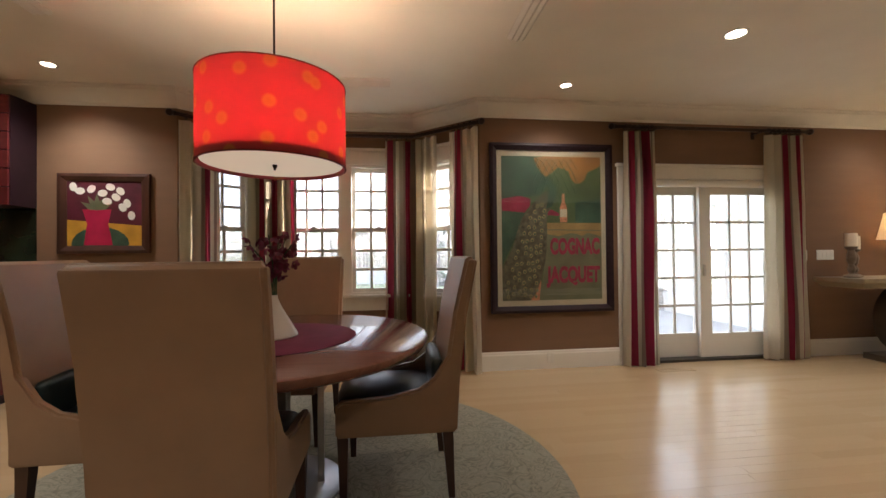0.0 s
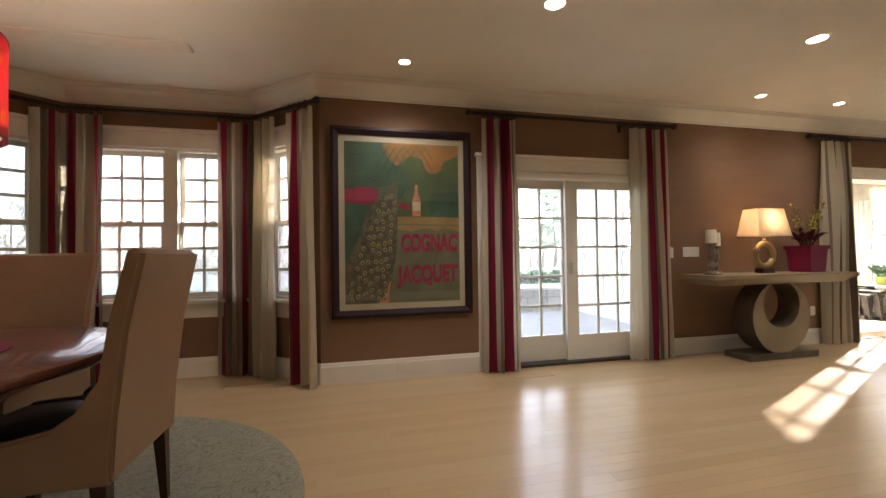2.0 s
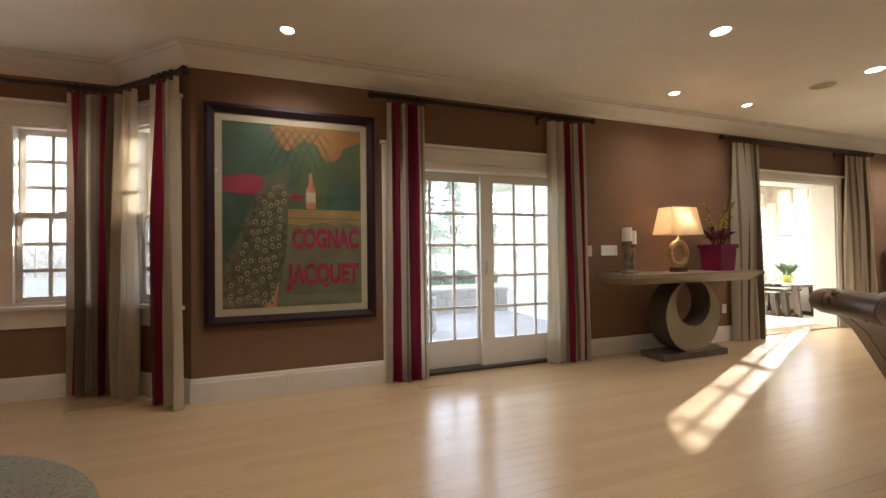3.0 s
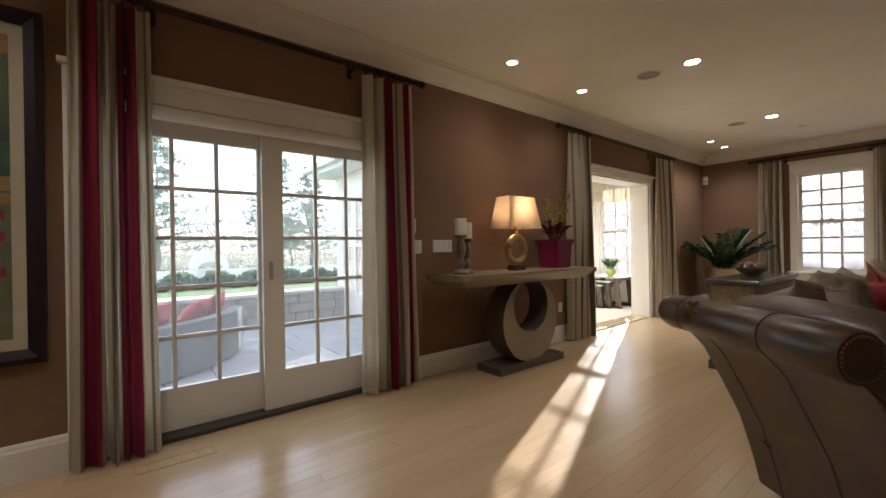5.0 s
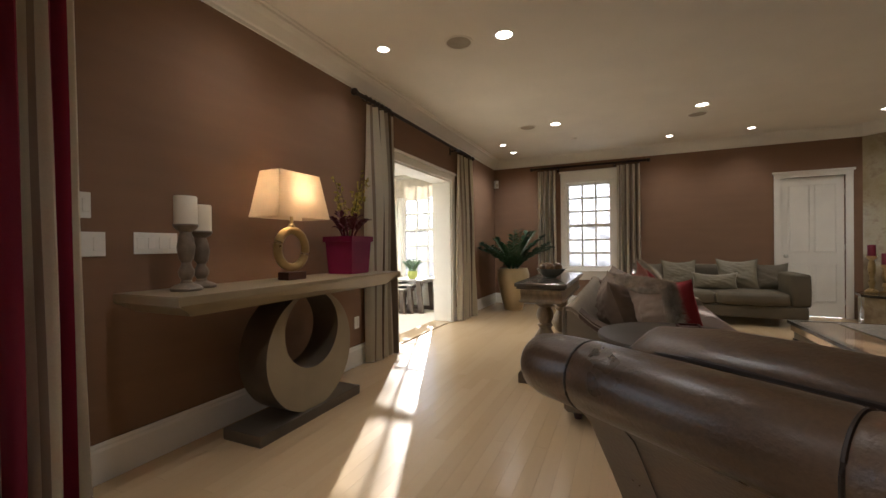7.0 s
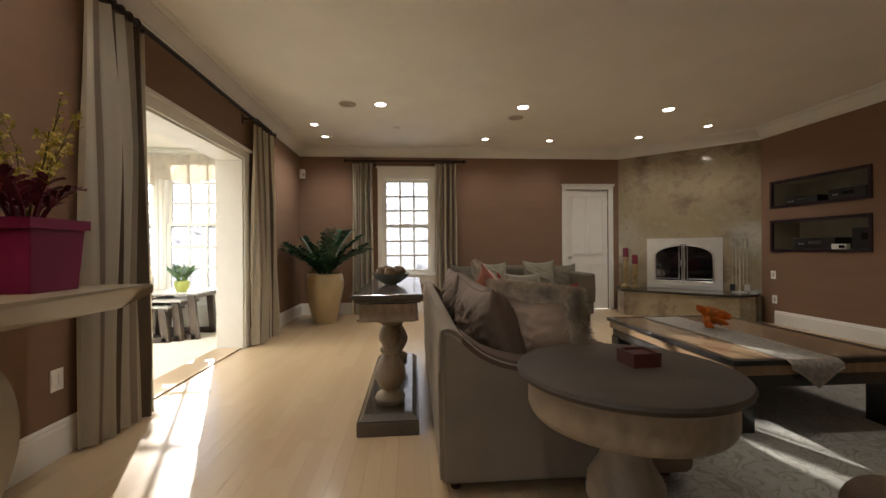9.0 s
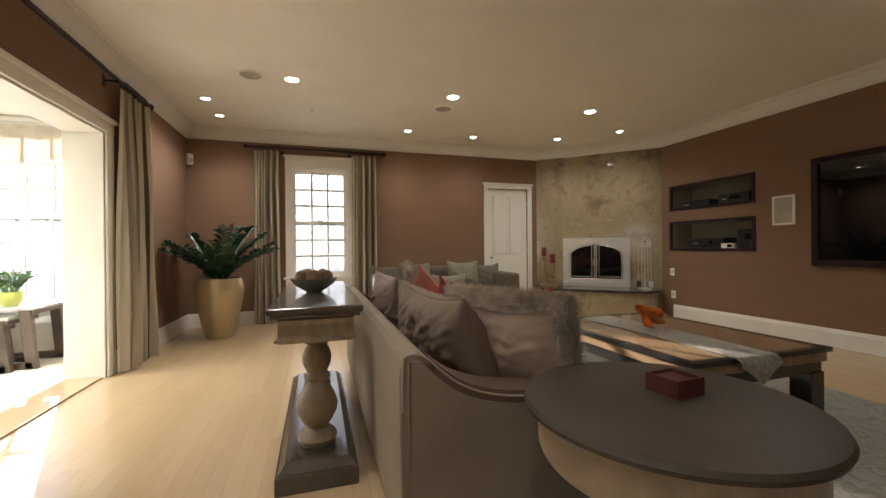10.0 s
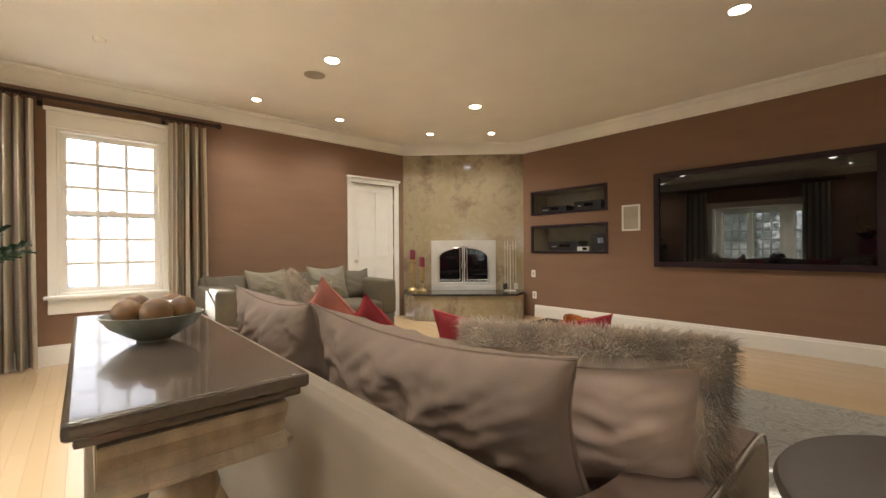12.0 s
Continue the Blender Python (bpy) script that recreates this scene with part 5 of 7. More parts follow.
ORCHID = mat("purple_petal", (0.13, 0.012, 0.045), 0.6, vary=0.4, scale=20)
r = random.Random(8)
bm, fl_ = bmesh.new(), []
for k in range(6):
    a = r.uniform(0, 6.3)
    path = [Vector((math.cos(a) * 0.15 * s * s + 0.005 * k, math.sin(a) * 0.12 * s * s, 0.2 + (0.34 + 0.06 * r.random()) * s)) for s in (0, 0.4, 0.7, 1)]
    tube(path, 0.004, 5, bm=bm)
    for j in range(11):
        q = path[1].lerp(path[3], j / 10)
        fl_.append(q + Vector((r.gauss(0, 0.028), r.gauss(0, 0.028), r.gauss(0, 0.02))))
part("stems", bm, LEAF, t)
for k, q in enumerate(fl_):
    bm = bmesh.new()
    for e in range(5):
        a = 6.283 * e / 5
        mm = Matrix.Rotation(a, 4, "Z") @ Matrix.Translation((0.018, 0, 0.004)) @ Matrix.Rotation(0.5, 4, "Y")
        bmesh.ops.create_circle(bm, cap_ends=True, radius=0.018, segments=7, matrix=mm @ Matrix.Diagonal((1, 0.75, 1, 1)))
    part("blossom", bm, ORCHID, t, m=Matrix.Translation(q) @ pose(0, 0, 0, r.uniform(-90, 90), r.uniform(-90, 90), r.uniform(0, 360)))

# drum pendant
SHADE = mat("red_silk_shade", (0.62, 0.05, 0.045), 0.7, vary=0.08, scale=3, bump=0.2, bscale=400)
nt = SHADE.node_tree
b = nt.nodes["Principled BSDF"]
vor = nt.nodes.new("ShaderNodeTexVoronoi")
vor.voronoi_dimensions = "2D"
vor.inputs["Scale"].default_value, vor.inputs["Randomness"].default_value = 6.5, 0.95
tc = nt.nodes.new("ShaderNodeTexCoord")
spx, atn, cmb, mul = [nt.nodes.new("ShaderNode" + k) for k in ("SeparateXYZ", "Math", "CombineXYZ", "Math")]
atn.operation, mul.operation = "ARCTAN2", "MULTIPLY"
mul.inputs[1].default_value = 0.388
nt.links.new(tc.outputs["Object"], spx.inputs[0])
nt.links.new(spx.outputs[1], atn.inputs[0])
nt.links.new(spx.outputs[0], atn.inputs[1])
nt.links.new(atn.outputs[0], mul.inputs[0])
nt.links.new(mul.outputs[0], cmb.inputs[0])
nt.links.new(spx.outputs[2], cmb.inputs[1])
nt.links.new(cmb.outputs[0], vor.inputs["Vector"])
rp = ramp_of(nt, [(0.0, (0.46, 0.19, 0.08)), (0.16, (0.5, 0.22, 0.09)), (0.22, (0.5, 0.13, 0.1)), (0.26, (0.48, 0.1, 0.11)), (1.0, (0.5, 0.1, 0.115))])
nt.links.new(vor.outputs["Distance"], rp.inputs[0])
nt.links.new(rp.outputs[0], b.inputs["Base Color"])
tl = nt.nodes.new("ShaderNodeBsdfTranslucent")
nt.links.new(rp.outputs[0], tl.inputs[0])
mxs = nt.nodes.new("ShaderNodeMixShader")
mxs.inputs[0].default_value = 0.6
nt.links.new(b.outputs[0], mxs.inputs[1])
nt.links.new(tl.outputs[0], mxs.inputs[2])
nt.links.new(mxs.outputs[0], nt.nodes["Material Output"].inputs[0])
DIFFUSER = glow_mat("lit_diffuser", (1.0, 0.8, 0.56), 0.09)
pl = thing("pendant_lamp", pose(-0.465, 2.521, 1.777), "large red drum pendant lamp with gold dots, lit", "pendant lamp")
R = 0.388
part("shade", lathe([(R, 0), (R, 0.23), (R, 0.462), (R - 0.004, 0.462), (R - 0.004, 0.23), (R - 0.004, 0)], 72), SHADE, pl, "red silk drum shade with gold dots", smooth=True)
for z in (0.0, 0.456):
    part("shade_rim", lathe([(R - 0.006, z), (R + 0.003, z), (R + 0.003, z + 0.006), (R - 0.006, z + 0.006), (R - 0.006, z)], 72), mat("dark_red_tape", (0.22, 0.035, 0.03), 0.6), pl, smooth=True)
part("diffuser", lathe([(0, 0.018), (R - 0.02, 0.018), (R - 0.012, 0.05)], 64), DIFFUSER, pl, "glowing cream diffuser", smooth=True)
part("finial", lathe([(0, -0.016), (0.008, -0.01), (0.006, -0.004), (0.013, 0.006), (0.013, 0.017)], 16), BRONZE, pl, smooth=True)
part("cord", tube([(0, 0, 0.3), (0, 0, 1.15)], 0.006, 8), BRONZE, pl)
part("canopy", lathe([(0, 1.123), (0.05, 1.138), (0.065, 1.163)], 24), WARE, pl, smooth=True)
sp = bpy.data.lights.new("pendant_bulb", "POINT")
sp.energy, sp.shadow_soft_size, sp.color = PENDANT_WATTS, 0.06, (1.0, 0.76, 0.5)
new("pendant_bulb", sp).matrix_world = pose(-0.465, 2.521, 2.03)

# pictures
PGREEN, PDEEP, PPINK, PGOLD, PBLUE, PSAGE = [mat(n, c, 0.6, vary=v, scale=s, fine=0.4) for n, c, v, s in (("print_green", (0.07, 0.105, 0.04), 0.4, 4), ("print_dark_green", (0.04, 0.085, 0.05), 0.5, 5), ("print_pink", (0.27, 0.022, 0.055), 0.4, 9), ("print_ochre", (0.29, 0.195, 0.065), 0.3, 5), ("print_peacock", (0.1, 0.095, 0.055), 0.6, 24), ("print_sage", (0.14, 0.15, 0.08), 0.3, 4))]
PORANGE = mat("print_orange", (0.3, 0.145, 0.035), 0.6, vary=0.35, scale=4, fine=0.4)
PCREAM = mat("print_cream", (0.48, 0.43, 0.3), 0.6, vary=0.06)
PBOTTLE = mat("print_amber", (0.5, 0.2, 0.1), 0.5, vary=0.3, scale=30)
PICGLASS = glass_mat("picture_glass", veil=0.0)


def flat(outline, depth):
    """A flat printed shape in (x, z)."""
    bm = bmesh.new()
    bm.faces.new([bm.verts.new((x, depth, z)) for x, z in outline])
    return bm


def oval(cx, cz, rx, rz, n=20):
    return [(cx + rx * math.cos(6.2832 * k / n), cz + rz * math.sin(6.2832 * k / n)) for k in range(n)]


def frame_of(parent, w, h, width, depth, material):
    o = [(-w / 2, -h / 2), (w / 2, -h / 2), (w / 2, h / 2), (-w / 2, h / 2)]
    bm = bmesh.new()
    prof = [(0, 0), (0, -depth), (width * 0.4, -depth * 1.15), (width * 0.8, -depth * 0.8), (width, -depth * 0.6), (width, 0)]
    rings = []
    for (x, z), (sx, sz) in zip(o, ((1, 1), (-1, 1), (-1, -1), (1, -1))):
        rings.append([bm.verts.new((x + sx * a, d, z + sz * a)) for a, d in prof])
    for k in range(4):
        a, b = rings[k], rings[(k + 1) % 4]
        for j in range(len(prof)):
            i = (j + 1) % len(prof)
            bm.faces.new((a[j], b[j], b[i], a[i]))
    return part("picture_frame", bm, material, parent)


PW, PH = 1.41, 1.87
po = thing("framed_poster", pose(1.942, N - 0.004, 1.557), "large framed vintage peacock drinks poster behind glass", "picture")
frame_of(po, PW, PH, 0.075, 0.04, CHARFRAME)
part("mat_board", boxes([(-PW / 2 + 0.06, PW / 2 - 0.06, -0.012, -0.002, -PH / 2 + 0.06, PH / 2 - 0.06)]), PCREAM, po, "cream border")
x0, x1, z0, z1 = -0.575, 0.575, -0.8, 0.795
art = part("print", flat([(x0, z0), (x1, z0), (x1, z1), (x0, z1)], -0.0135), PGREEN, po, "printed garden scene")


def daub(outline, d, m_):
    return part("print_shape", flat([(min(max(x, x0), x1), min(max(z, z0), z1)) for x, z in outline], -0.0135 - d * 0.0005), m_, art)


def at_print(points):
    """Points in thousandths of the print's width and height, from its top left corner."""
    return [(x0 + (x1 - x0) * a / 1000, z1 + (z0 - z1) * b / 1000) for a, b in points]


daub(at_print([(0, 0), (330, 0), (430, 110), (460, 205), (380, 270), (200, 285), (0, 300)]), 1, PDEEP)
daub(at_print([(735, 318), (860, 304), (1000, 298), (1000, 462), (735, 462)]), 1, PDEEP)
daub(at_print([(318, 15), (420, 0), (1000, 0), (1000, 58), (940, 85), (865, 105), (838, 160), (790, 186), (735, 184), (700, 160), (672, 100), (570, 74), (520, 100), (458, 146), (400, 125), (345, 60)]), 2, PORANGE)
daub(at_print([(0, 298), (100, 284), (180, 276), (285, 296), (280, 345), (225, 392), (0, 378)]), 2, PPINK)
daub(at_print([(440, 392), (495, 370), (570, 396), (572, 415), (445, 410)]), 2, PPINK)
daub(at_print([(0, 378), (230, 392), (125, 575), (0, 760)]), 2, PDEEP)
daub(at_print([(446, 462), (1000, 466), (1000, 1000), (360, 1000), (440, 650)]), 2, PSAGE)
daub(at_print([(446, 462), (1000, 466), (1000, 560), (930, 545), (862, 535), (800, 555), (742, 540), (680, 536), (560, 556), (450, 542)]), 3, PGOLD)
daub(at_print([(446, 508), (1000, 514), (1000, 521), (446, 515)]), 4, PSAGE)
daub(at_print([(280, 1000), (325, 920), (385, 860), (362, 1000)]), 3, PBOTTLE)
tail = at_print([(285, 345), (365, 285), (440, 245), (500, 225), (540, 260), (520, 325), (458, 392), (440, 480), (448, 600), (430, 720), (385, 850), (330, 955), (272, 1000), (0, 1000), (0, 775), (105, 630), (150, 520), (198, 430)])
daub(tail, 4, PBLUE)
daub(at_print([(448, 132), (476, 145), (500, 192), (540, 205), (546, 270), (495, 350), (440, 365), (465, 260), (466, 208), (446, 165)]), 5, PDEEP)
r = random.Random(17)
eye_mat = mat("print_eyespot", (0.36, 0.29, 0.12), 0.6, vary=0.2)
spot, put_eyes = None, []
for k in range(1500):
    s = r.uniform(0, 1)
    u, v = 372 - 205 * s + r.uniform(-1, 1) * (58 + 112 * s), 330 + 650 * s
    cx, cz = at_print([(u, v)])[0]
    if cx < x0 + 0.03 or v > 975 or any(abs(cx - a) < 0.05 and abs(cz - b) < 0.062 for a, b in put_eyes):
        continue
    put_eyes.append((cx, cz))
    if spot is None:
        spot = part("eyespot", flat(oval(0, 0, 0.018, 0.023, 12), 0), eye_mat, art, m=pose(cx, -0.0162, cz))
        dot = part("eyespot_centre", flat(oval(0, 0, 0.011, 0.014, 10), 0), PDEEP, art, m=pose(cx, -0.0166, cz - 0.003))
    else:
        again(spot, art, pose(cx, -0.0162, cz, 0, r.uniform(-25, 25), 0))
        again(dot, art, pose(cx, -0.0166, cz - 0.003))
daub([(0.09, 0.062), (0.175, 0.062), (0.175, 0.22), (0.15, 0.29), (0.146, 0.38), (0.118, 0.38), (0.114, 0.29), (0.09, 0.22)], 4, PBOTTLE)
daub([(0.093, 0.12), (0.172, 0.12), (0.172, 0.21), (0.093, 0.21)], 5, PCREAM)
for k in range(7):
    a = 320 + 62 * k
    for sweep_ in (1, -1):
        line = [(a + sweep_ * 34 * j, 18 + 30 * j + 3.5 * j * j) for j in range(6)]
        part("trellis", tube([(x, -0.0165, z) for x, z in at_print([(u, v) for u, v in line if 290 < u < 790])] if sum(290 < u < 790 for u, v in line) > 1 else [(x0 + 0.4, -0.0165, 0.78), (x0 + 0.42, -0.0165, 0.75)], 0.004, 4), PDEEP, art)


def lettering(txt, size, m, material, parent, width):
    cu = bpy.data.curves.new("lettering", "FONT")
    cu.body, cu.size, cu.extrude, cu.offset, cu.align_x = txt, size, 0.0006, 0.012, "CENTER"
    tmp = bpy.data.objects.new("lettering", cu)
    scene.collection.objects.link(tmp)
    dep = bpy.context.evaluated_depsgraph_get()
    me = bpy.data.meshes.new_from_object(tmp.evaluated_get(dep))
    bpy.data.objects.remove(tmp)
    xs_ = [v.co.x for v in me.vertices]
    k = width / (max(xs_) - min(xs_))
    for v in me.vertices:
        v.co.x *= k
    me.materials.clear()
    me.materials.append(material)
    o = new("lettering", me)
    o.parent, o.matrix_basis = parent, m
    return o


lettering("COGNAC", 0.235, pose(0.262, -0.0165, -0.285, 90), PPINK, art, 0.58)
lettering("JACQUET", 0.235, pose(0.245, -0.0165, -0.6, 90), PPINK, art, 0.63)
gl = part("glazing", boxes([(-PW / 2 + 0.07, PW / 2 - 0.07, -0.021, -0.019, -PH / 2 + 0.07, PH / 2 - 0.07)]), PICGLASS, po)
gl.visible_shadow = False

fp = thing("flower_picture", pose(-2.61, N - 0.004, 1.71), "framed painting of white flowers in a magenta vase", "picture")
frame_of(fp, 0.82, 0.78, 0.075, 0.035, DARKLEG)
cv = part("canvas", flat([(-0.34, -0.32), (0.34, -0.32), (0.34, 0.32), (-0.34, 0.32)], -0.012), mat("painted_maroon", (0.09, 0.012, 0.025), 0.5, vary=0.3, scale=5), fp)
for o, m_, d in (([(-0.34, -0.06), (0.34, -0.12), (0.34, -0.32), (-0.34, -0.32)], mat("painted_yellow", (0.55, 0.3, 0.03), 0.5, vary=0.2), 1), (oval(-0.04, -0.3, 0.26, 0.17), PDEEP, 2), ([(-0.2, 0.04), (0.06, 0.04), (0.03, -0.1), (0.07, -0.31), (-0.19, -0.31), (-0.16, -0.1)], mat("painted_magenta", (0.4, 0.01, 0.06), 0.5, vary=0.2), 3)):
    part("paint", flat([(x, max(z, -0.32)) for x, z in o], -0.012 - 0.0006 * d), m_, cv)
wp = None
for x, z in ((-0.22, 0.22), (-0.12, 0.24), (-0.02, 0.2), (0.05, 0.26), (0.1, 0.16), (0.02, 0.12), (0.16, 0.06), (0.2, 0.1), (0.24, -0.02), (-0.28, 0.26), (0.14, 0.22)):
    if wp is None:
        wp = part("painted_flower", flat([(c[0], c[1]) for c in oval(0, 0, 0.045, 0.035, 9)], 0), WARE, cv, m=pose(x, -0.0145, z))
    else:
        again(wp, cv, pose(x, -0.0145, z, 0, 40 * x * 9, 0))
for a in (-60, -30, 0, 30, 60):
    part("painted_leaf", flat([(0, 0), (0.03, 0.07), (0, 0.17), (-0.03, 0.07)], 0), PSAGE, cv, m=pose(-0.07, -0.014, 0.03, 0, a, 0))

# kitchen units at the far west end
REDUNIT = mat("oxblood_lacquer", (0.13, 0.02, 0.022), 0.3, vary=0.15, stretch=(1, 1, 6))
DARKUNIT = mat("near_black_lacquer", (0.02, 0.009, 0.016), 0.3, vary=0.2)
ku = thing("wall_cabinet", pose(-4.3, N - 0.002, 1.76), "oxblood and black kitchen wall cabinet up to the ceiling", "cabinet")
part("carcass", box(-1.1, 1.08, -0.27, 0, 0, 1.0, 0.003), DARKUNIT, ku)
for k in range(6):
    part("front_board", box(-1.1, 1.075, -0.292, -0.272, 0.165 * k + 0.003, 0.165 * k + 0.16, 0.004), REDUNIT, ku)
kb = thing("base_cabinet", pose(-4.3, N - 0.002, 0), "dark red kitchen base cabinet with a stone top", "cabinet")
part("carcass", box(-1.1, 1.05, -0.6, 0, 0.08, 0.9, 0.004), REDUNIT, kb)
part("plinth", box(-1.1, 1.05, -0.55, -0.02, 0.0, 0.08, 0.002), DARKUNIT, kb)
part("worktop", box(-1.1, 1.08, -0.63, 0, 0.9, 0.94, 0.006), SLATETOP, kb)
tagged(part("splashback_trim", box(-5.4, -3.22, N - 0.012, N - 0.002, 0.941, 1.759, 0.001, 1), mat("dark_green_glass", (0.012, 0.022, 0.014), 0.1, vary=0.5, scale=3)), "dark green glass splashback", "splashback", kind="structure")

# ---------------------------------------------------------------- console wall
cs = thing("console_table", pose(6.17, 4.16, 0), "taupe lacquered console table on a ring-shaped pedestal", "console table")
bm = prism([(-1.02, 0.962), (-1.02, 0.918), (-0.9, 0.85), (0.88, 0.85), (0.98, 0.918), (0.98, 0.962)], -0.28, 0.25, 0.004)
for v in bm.verts:
    if v.co.z < 0.88 and v.co.y < 0:
        v.co.y += 0.09
part("tabletop", bm, CONSOLE, cs)
bm = bmesh.new()
seg = 64
R1, R2, off = 0.412, 0.262, 0.142
zc = 0.07 + R1 - 0.012
ringv = []
for k in range(seg):
    a = 2 * math.pi * k / seg
    c_, s_ = math.cos(a), math.sin(a)
    ringv.append([bm.verts.new(p) for p in ((R1 * c_, -0.12, zc + R1 * s_), (R1 * c_, 0.12, zc + R1 * s_), (R2 * c_, 0.12, zc + off + R2 * s_), (R2 * c_, -0.12, zc + off + R2 * s_))])
for k in range(seg):
    a, b = ringv[k], ringv[(k + 1) % seg]
    for j in range(4):
        bm.faces.new((a[j], b[j], b[(j + 1) % 4], a[(j + 1) % 4]))
for f in bm.faces:
    f.material_index = 0 if abs(f.calc_center_median().y) > 0.11 else 1
part("ring_pedestal", bm, CONSOLE, cs, "pale crescent ring with dark bronze edges, thickest at the bottom", m=pose(0, -0.02, 0), smooth=True).data.materials.append(CONSOLEDARK)
part("plinth", box(-0.49, 0.49, -0.17, 0.15, 0, 0.07, 0.006), CONSOLEDARK, cs, "dark bronze plinth")

LSHADE = mat("ivory_shade", (0.72, 0.62, 0.47), 0.8, bump=0.2, bscale=500)
nt = LSHADE.node_tree
b = nt.nodes["Principled BSDF"]
tl, mxs = nt.nodes.new("ShaderNodeBsdfTranslucent"), nt.nodes.new("ShaderNodeMixShader")
tl.inputs[0].default_value = (0.75, 0.6, 0.42, 1)
mxs.inputs[0].default_value = 0.5
nt.links.new(b.outputs[0], mxs.inputs[1])
nt.links.new(tl.outputs[0], mxs.inputs[2])
nt.links.new(mxs.outputs[0], nt.nodes["Material Output"].inputs[0])
lm = thing("table_lamp", pose(6.13, 4.17, 0.962), "brass ring table lamp with an ivory rectangular shade, lit", "table lamp")
part("base", box(-0.085, 0.085, -0.05, 0.05, 0, 0.055, 0.005), DARKLEG, lm)
part("ring", tube([(0.13 * math.cos(k * math.pi / 24), 0, 0.215 + 0.13 * math.sin(k * math.pi / 24)) for k in range(48)], 0.03, 12, True), BRASS, lm, "thick brass ring", smooth=True)
part("neck", lathe([(0.02, 0.365), (0.022, 0.385), (0.012, 0.395), (0.012, 0.56)], 14), BRASS, lm, smooth=True)
bm = bmesh.new()
lo = [bm.verts.new((x, y, 0.43)) for x, y in ((-0.245, -0.135), (0.245, -0.135), (0.245, 0.135), (-0.245, 0.135))]
hi = [bm.verts.new((x, y, 0.745)) for x, y in ((-0.19, -0.09), (0.19, -0.09), (0.19, 0.09), (-0.19, 0.09))]
for k in range(4):
    bm.faces.new((lo[k], lo[(k + 1) % 4], hi[(k + 1) % 4], hi[k]))
bmesh.ops.solidify(bm, geom=bm.faces[:], thickness=0.004)
part("shade", bm, LSHADE, lm, "ivory cloth shade")
part("bulb", lathe([(0, 0.64), (0.02, 0.63), (0.03, 0.6), (0.02, 0.57), (0.012, 0.55), (0, 0.55)], 14), glow_mat("bulb_glow", (1, 0.8, 0.5), 6), lm, smooth=True)
sp = bpy.data.lights.new("table_lamp_bulb", "POINT")
sp.energy, sp.shadow_soft_size, sp.color = LAMP_WATTS, 0.04, (1.0, 0.7, 0.4)
new("table_lamp_bulb", sp).matrix_world = pose(6.13, 4.17, 1.58)

WAX = mat("ivory_wax", (0.75, 0.68, 0.54), 0.5, vary=0.04)
SILVERWOOD = mat("silvered_wood", (0.2, 0.16, 0.12), 0.4, metal=0.3, vary=0.3, scale=20)
TURN = [(0, 0), (0.075, 0), (0.078, 0.012), (0.06, 0.025), (0.03, 0.035), (0.024, 0.05), (0.036, 0.07), (0.04, 0.09), (0.026, 0.115), (0.022, 0.13), (0.036, 0.15), (0.044, 0.2), (0.034, 0.25), (0.026, 0.27), (0.05, 0.285), (0.06, 0.3), (0.058, 0.306), (0, 0.306)]


def candlestick(m, s, wax, body, label, group, wr=0.055, wh=0.15):
    t = thing("candlestick", m, label, "candlestick", group)
    part("stem", lathe([(r_, z * s) for r_, z in TURN], 24), body, t, smooth=True)
    c_ = part("candle", lathe([(0, 0), (wr, 0), (wr, wh - 0.005), (wr - 0.004, wh), (wr * 0.6, wh - 0.008), (0, wh - 0.01)], 24), wax, t, m=pose(0, 0, 0.306 * s), smooth=True)
    part("wick", tube([(0, 0, wh - 0.012), (0.002, 0, wh + 0.01)], 0.0015, 5), BLACKBOX, c_)
    return t


candlestick(pose(5.375, 4.17, 0.962), 1.16, WAX, SILVERWOOD, "turned silvered candlestick with an ivory pillar candle", "candlesticks on the console")
candlestick(pose(5.515, 4.25, 0.962), 1.06, WAX, SILVERWOOD, "turned silvered candlestick with an ivory pillar candle", "candlesticks on the console")

MAGENTA = mat("magenta_lacquer", (0.15, 0.004, 0.042), 0.4, vary=0.08)
mp_ = thing("planter", pose(6.8, 4.19, 0.962) @ Matrix.Diagonal((1.12, 1.12, 1.2, 1)), "magenta square planter of dark red leaves and yellow sprigs", "planter")
bm = box(-0.125, 0.125, -0.125, 0.125, 0, 0.26, 0.006)
for v in bm.verts:
    k = 0.86 + 0.14 * v.co.z / 0.26
    v.co.x *= k
    v.co.y *= k
part("pot", bm, MAGENTA, mp_)
part("pot_rim", boxes([(-0.135, 0.135, -0.135, 0.135, 0.225, 0.262)]), MAGENTA, mp_)
leafy(mp_, 10, 0.2, 0.13, 5, 0.03, mat("burgundy_leaf", (0.1, 0.008, 0.02), 0.5, vary=0.3), base=0.25)
r = random.Random(4)
tw, bl = bmesh.new(), []
for k in range(11):
    a = r.uniform(0, 6.3)
    L = r.uniform(0.3, 0.46)
    path = [Vector((math.cos(a) * 0.17 * s ** 1.2 + r.gauss(0, 0.008), math.sin(a) * 0.14 * s ** 1.2 + r.gauss(0, 0.008), 0.25 + L * s)) for s in (0, 0.35, 0.7, 1)]
    tube(path, 0.0025, 4, bm=tw)
    for j in range(16):
        f = r.uniform(0.35, 1) * 3
        i = min(2, int(f))
        bl.append(path[i].lerp(path[i + 1], f - i) + Vector((r.gauss(0, 0.012), r.gauss(0, 0.012), r.gauss(0, 0.012))))
part("twigs", tw, mat("olive_twig", (0.12, 0.1, 0.03), 0.8), mp_)
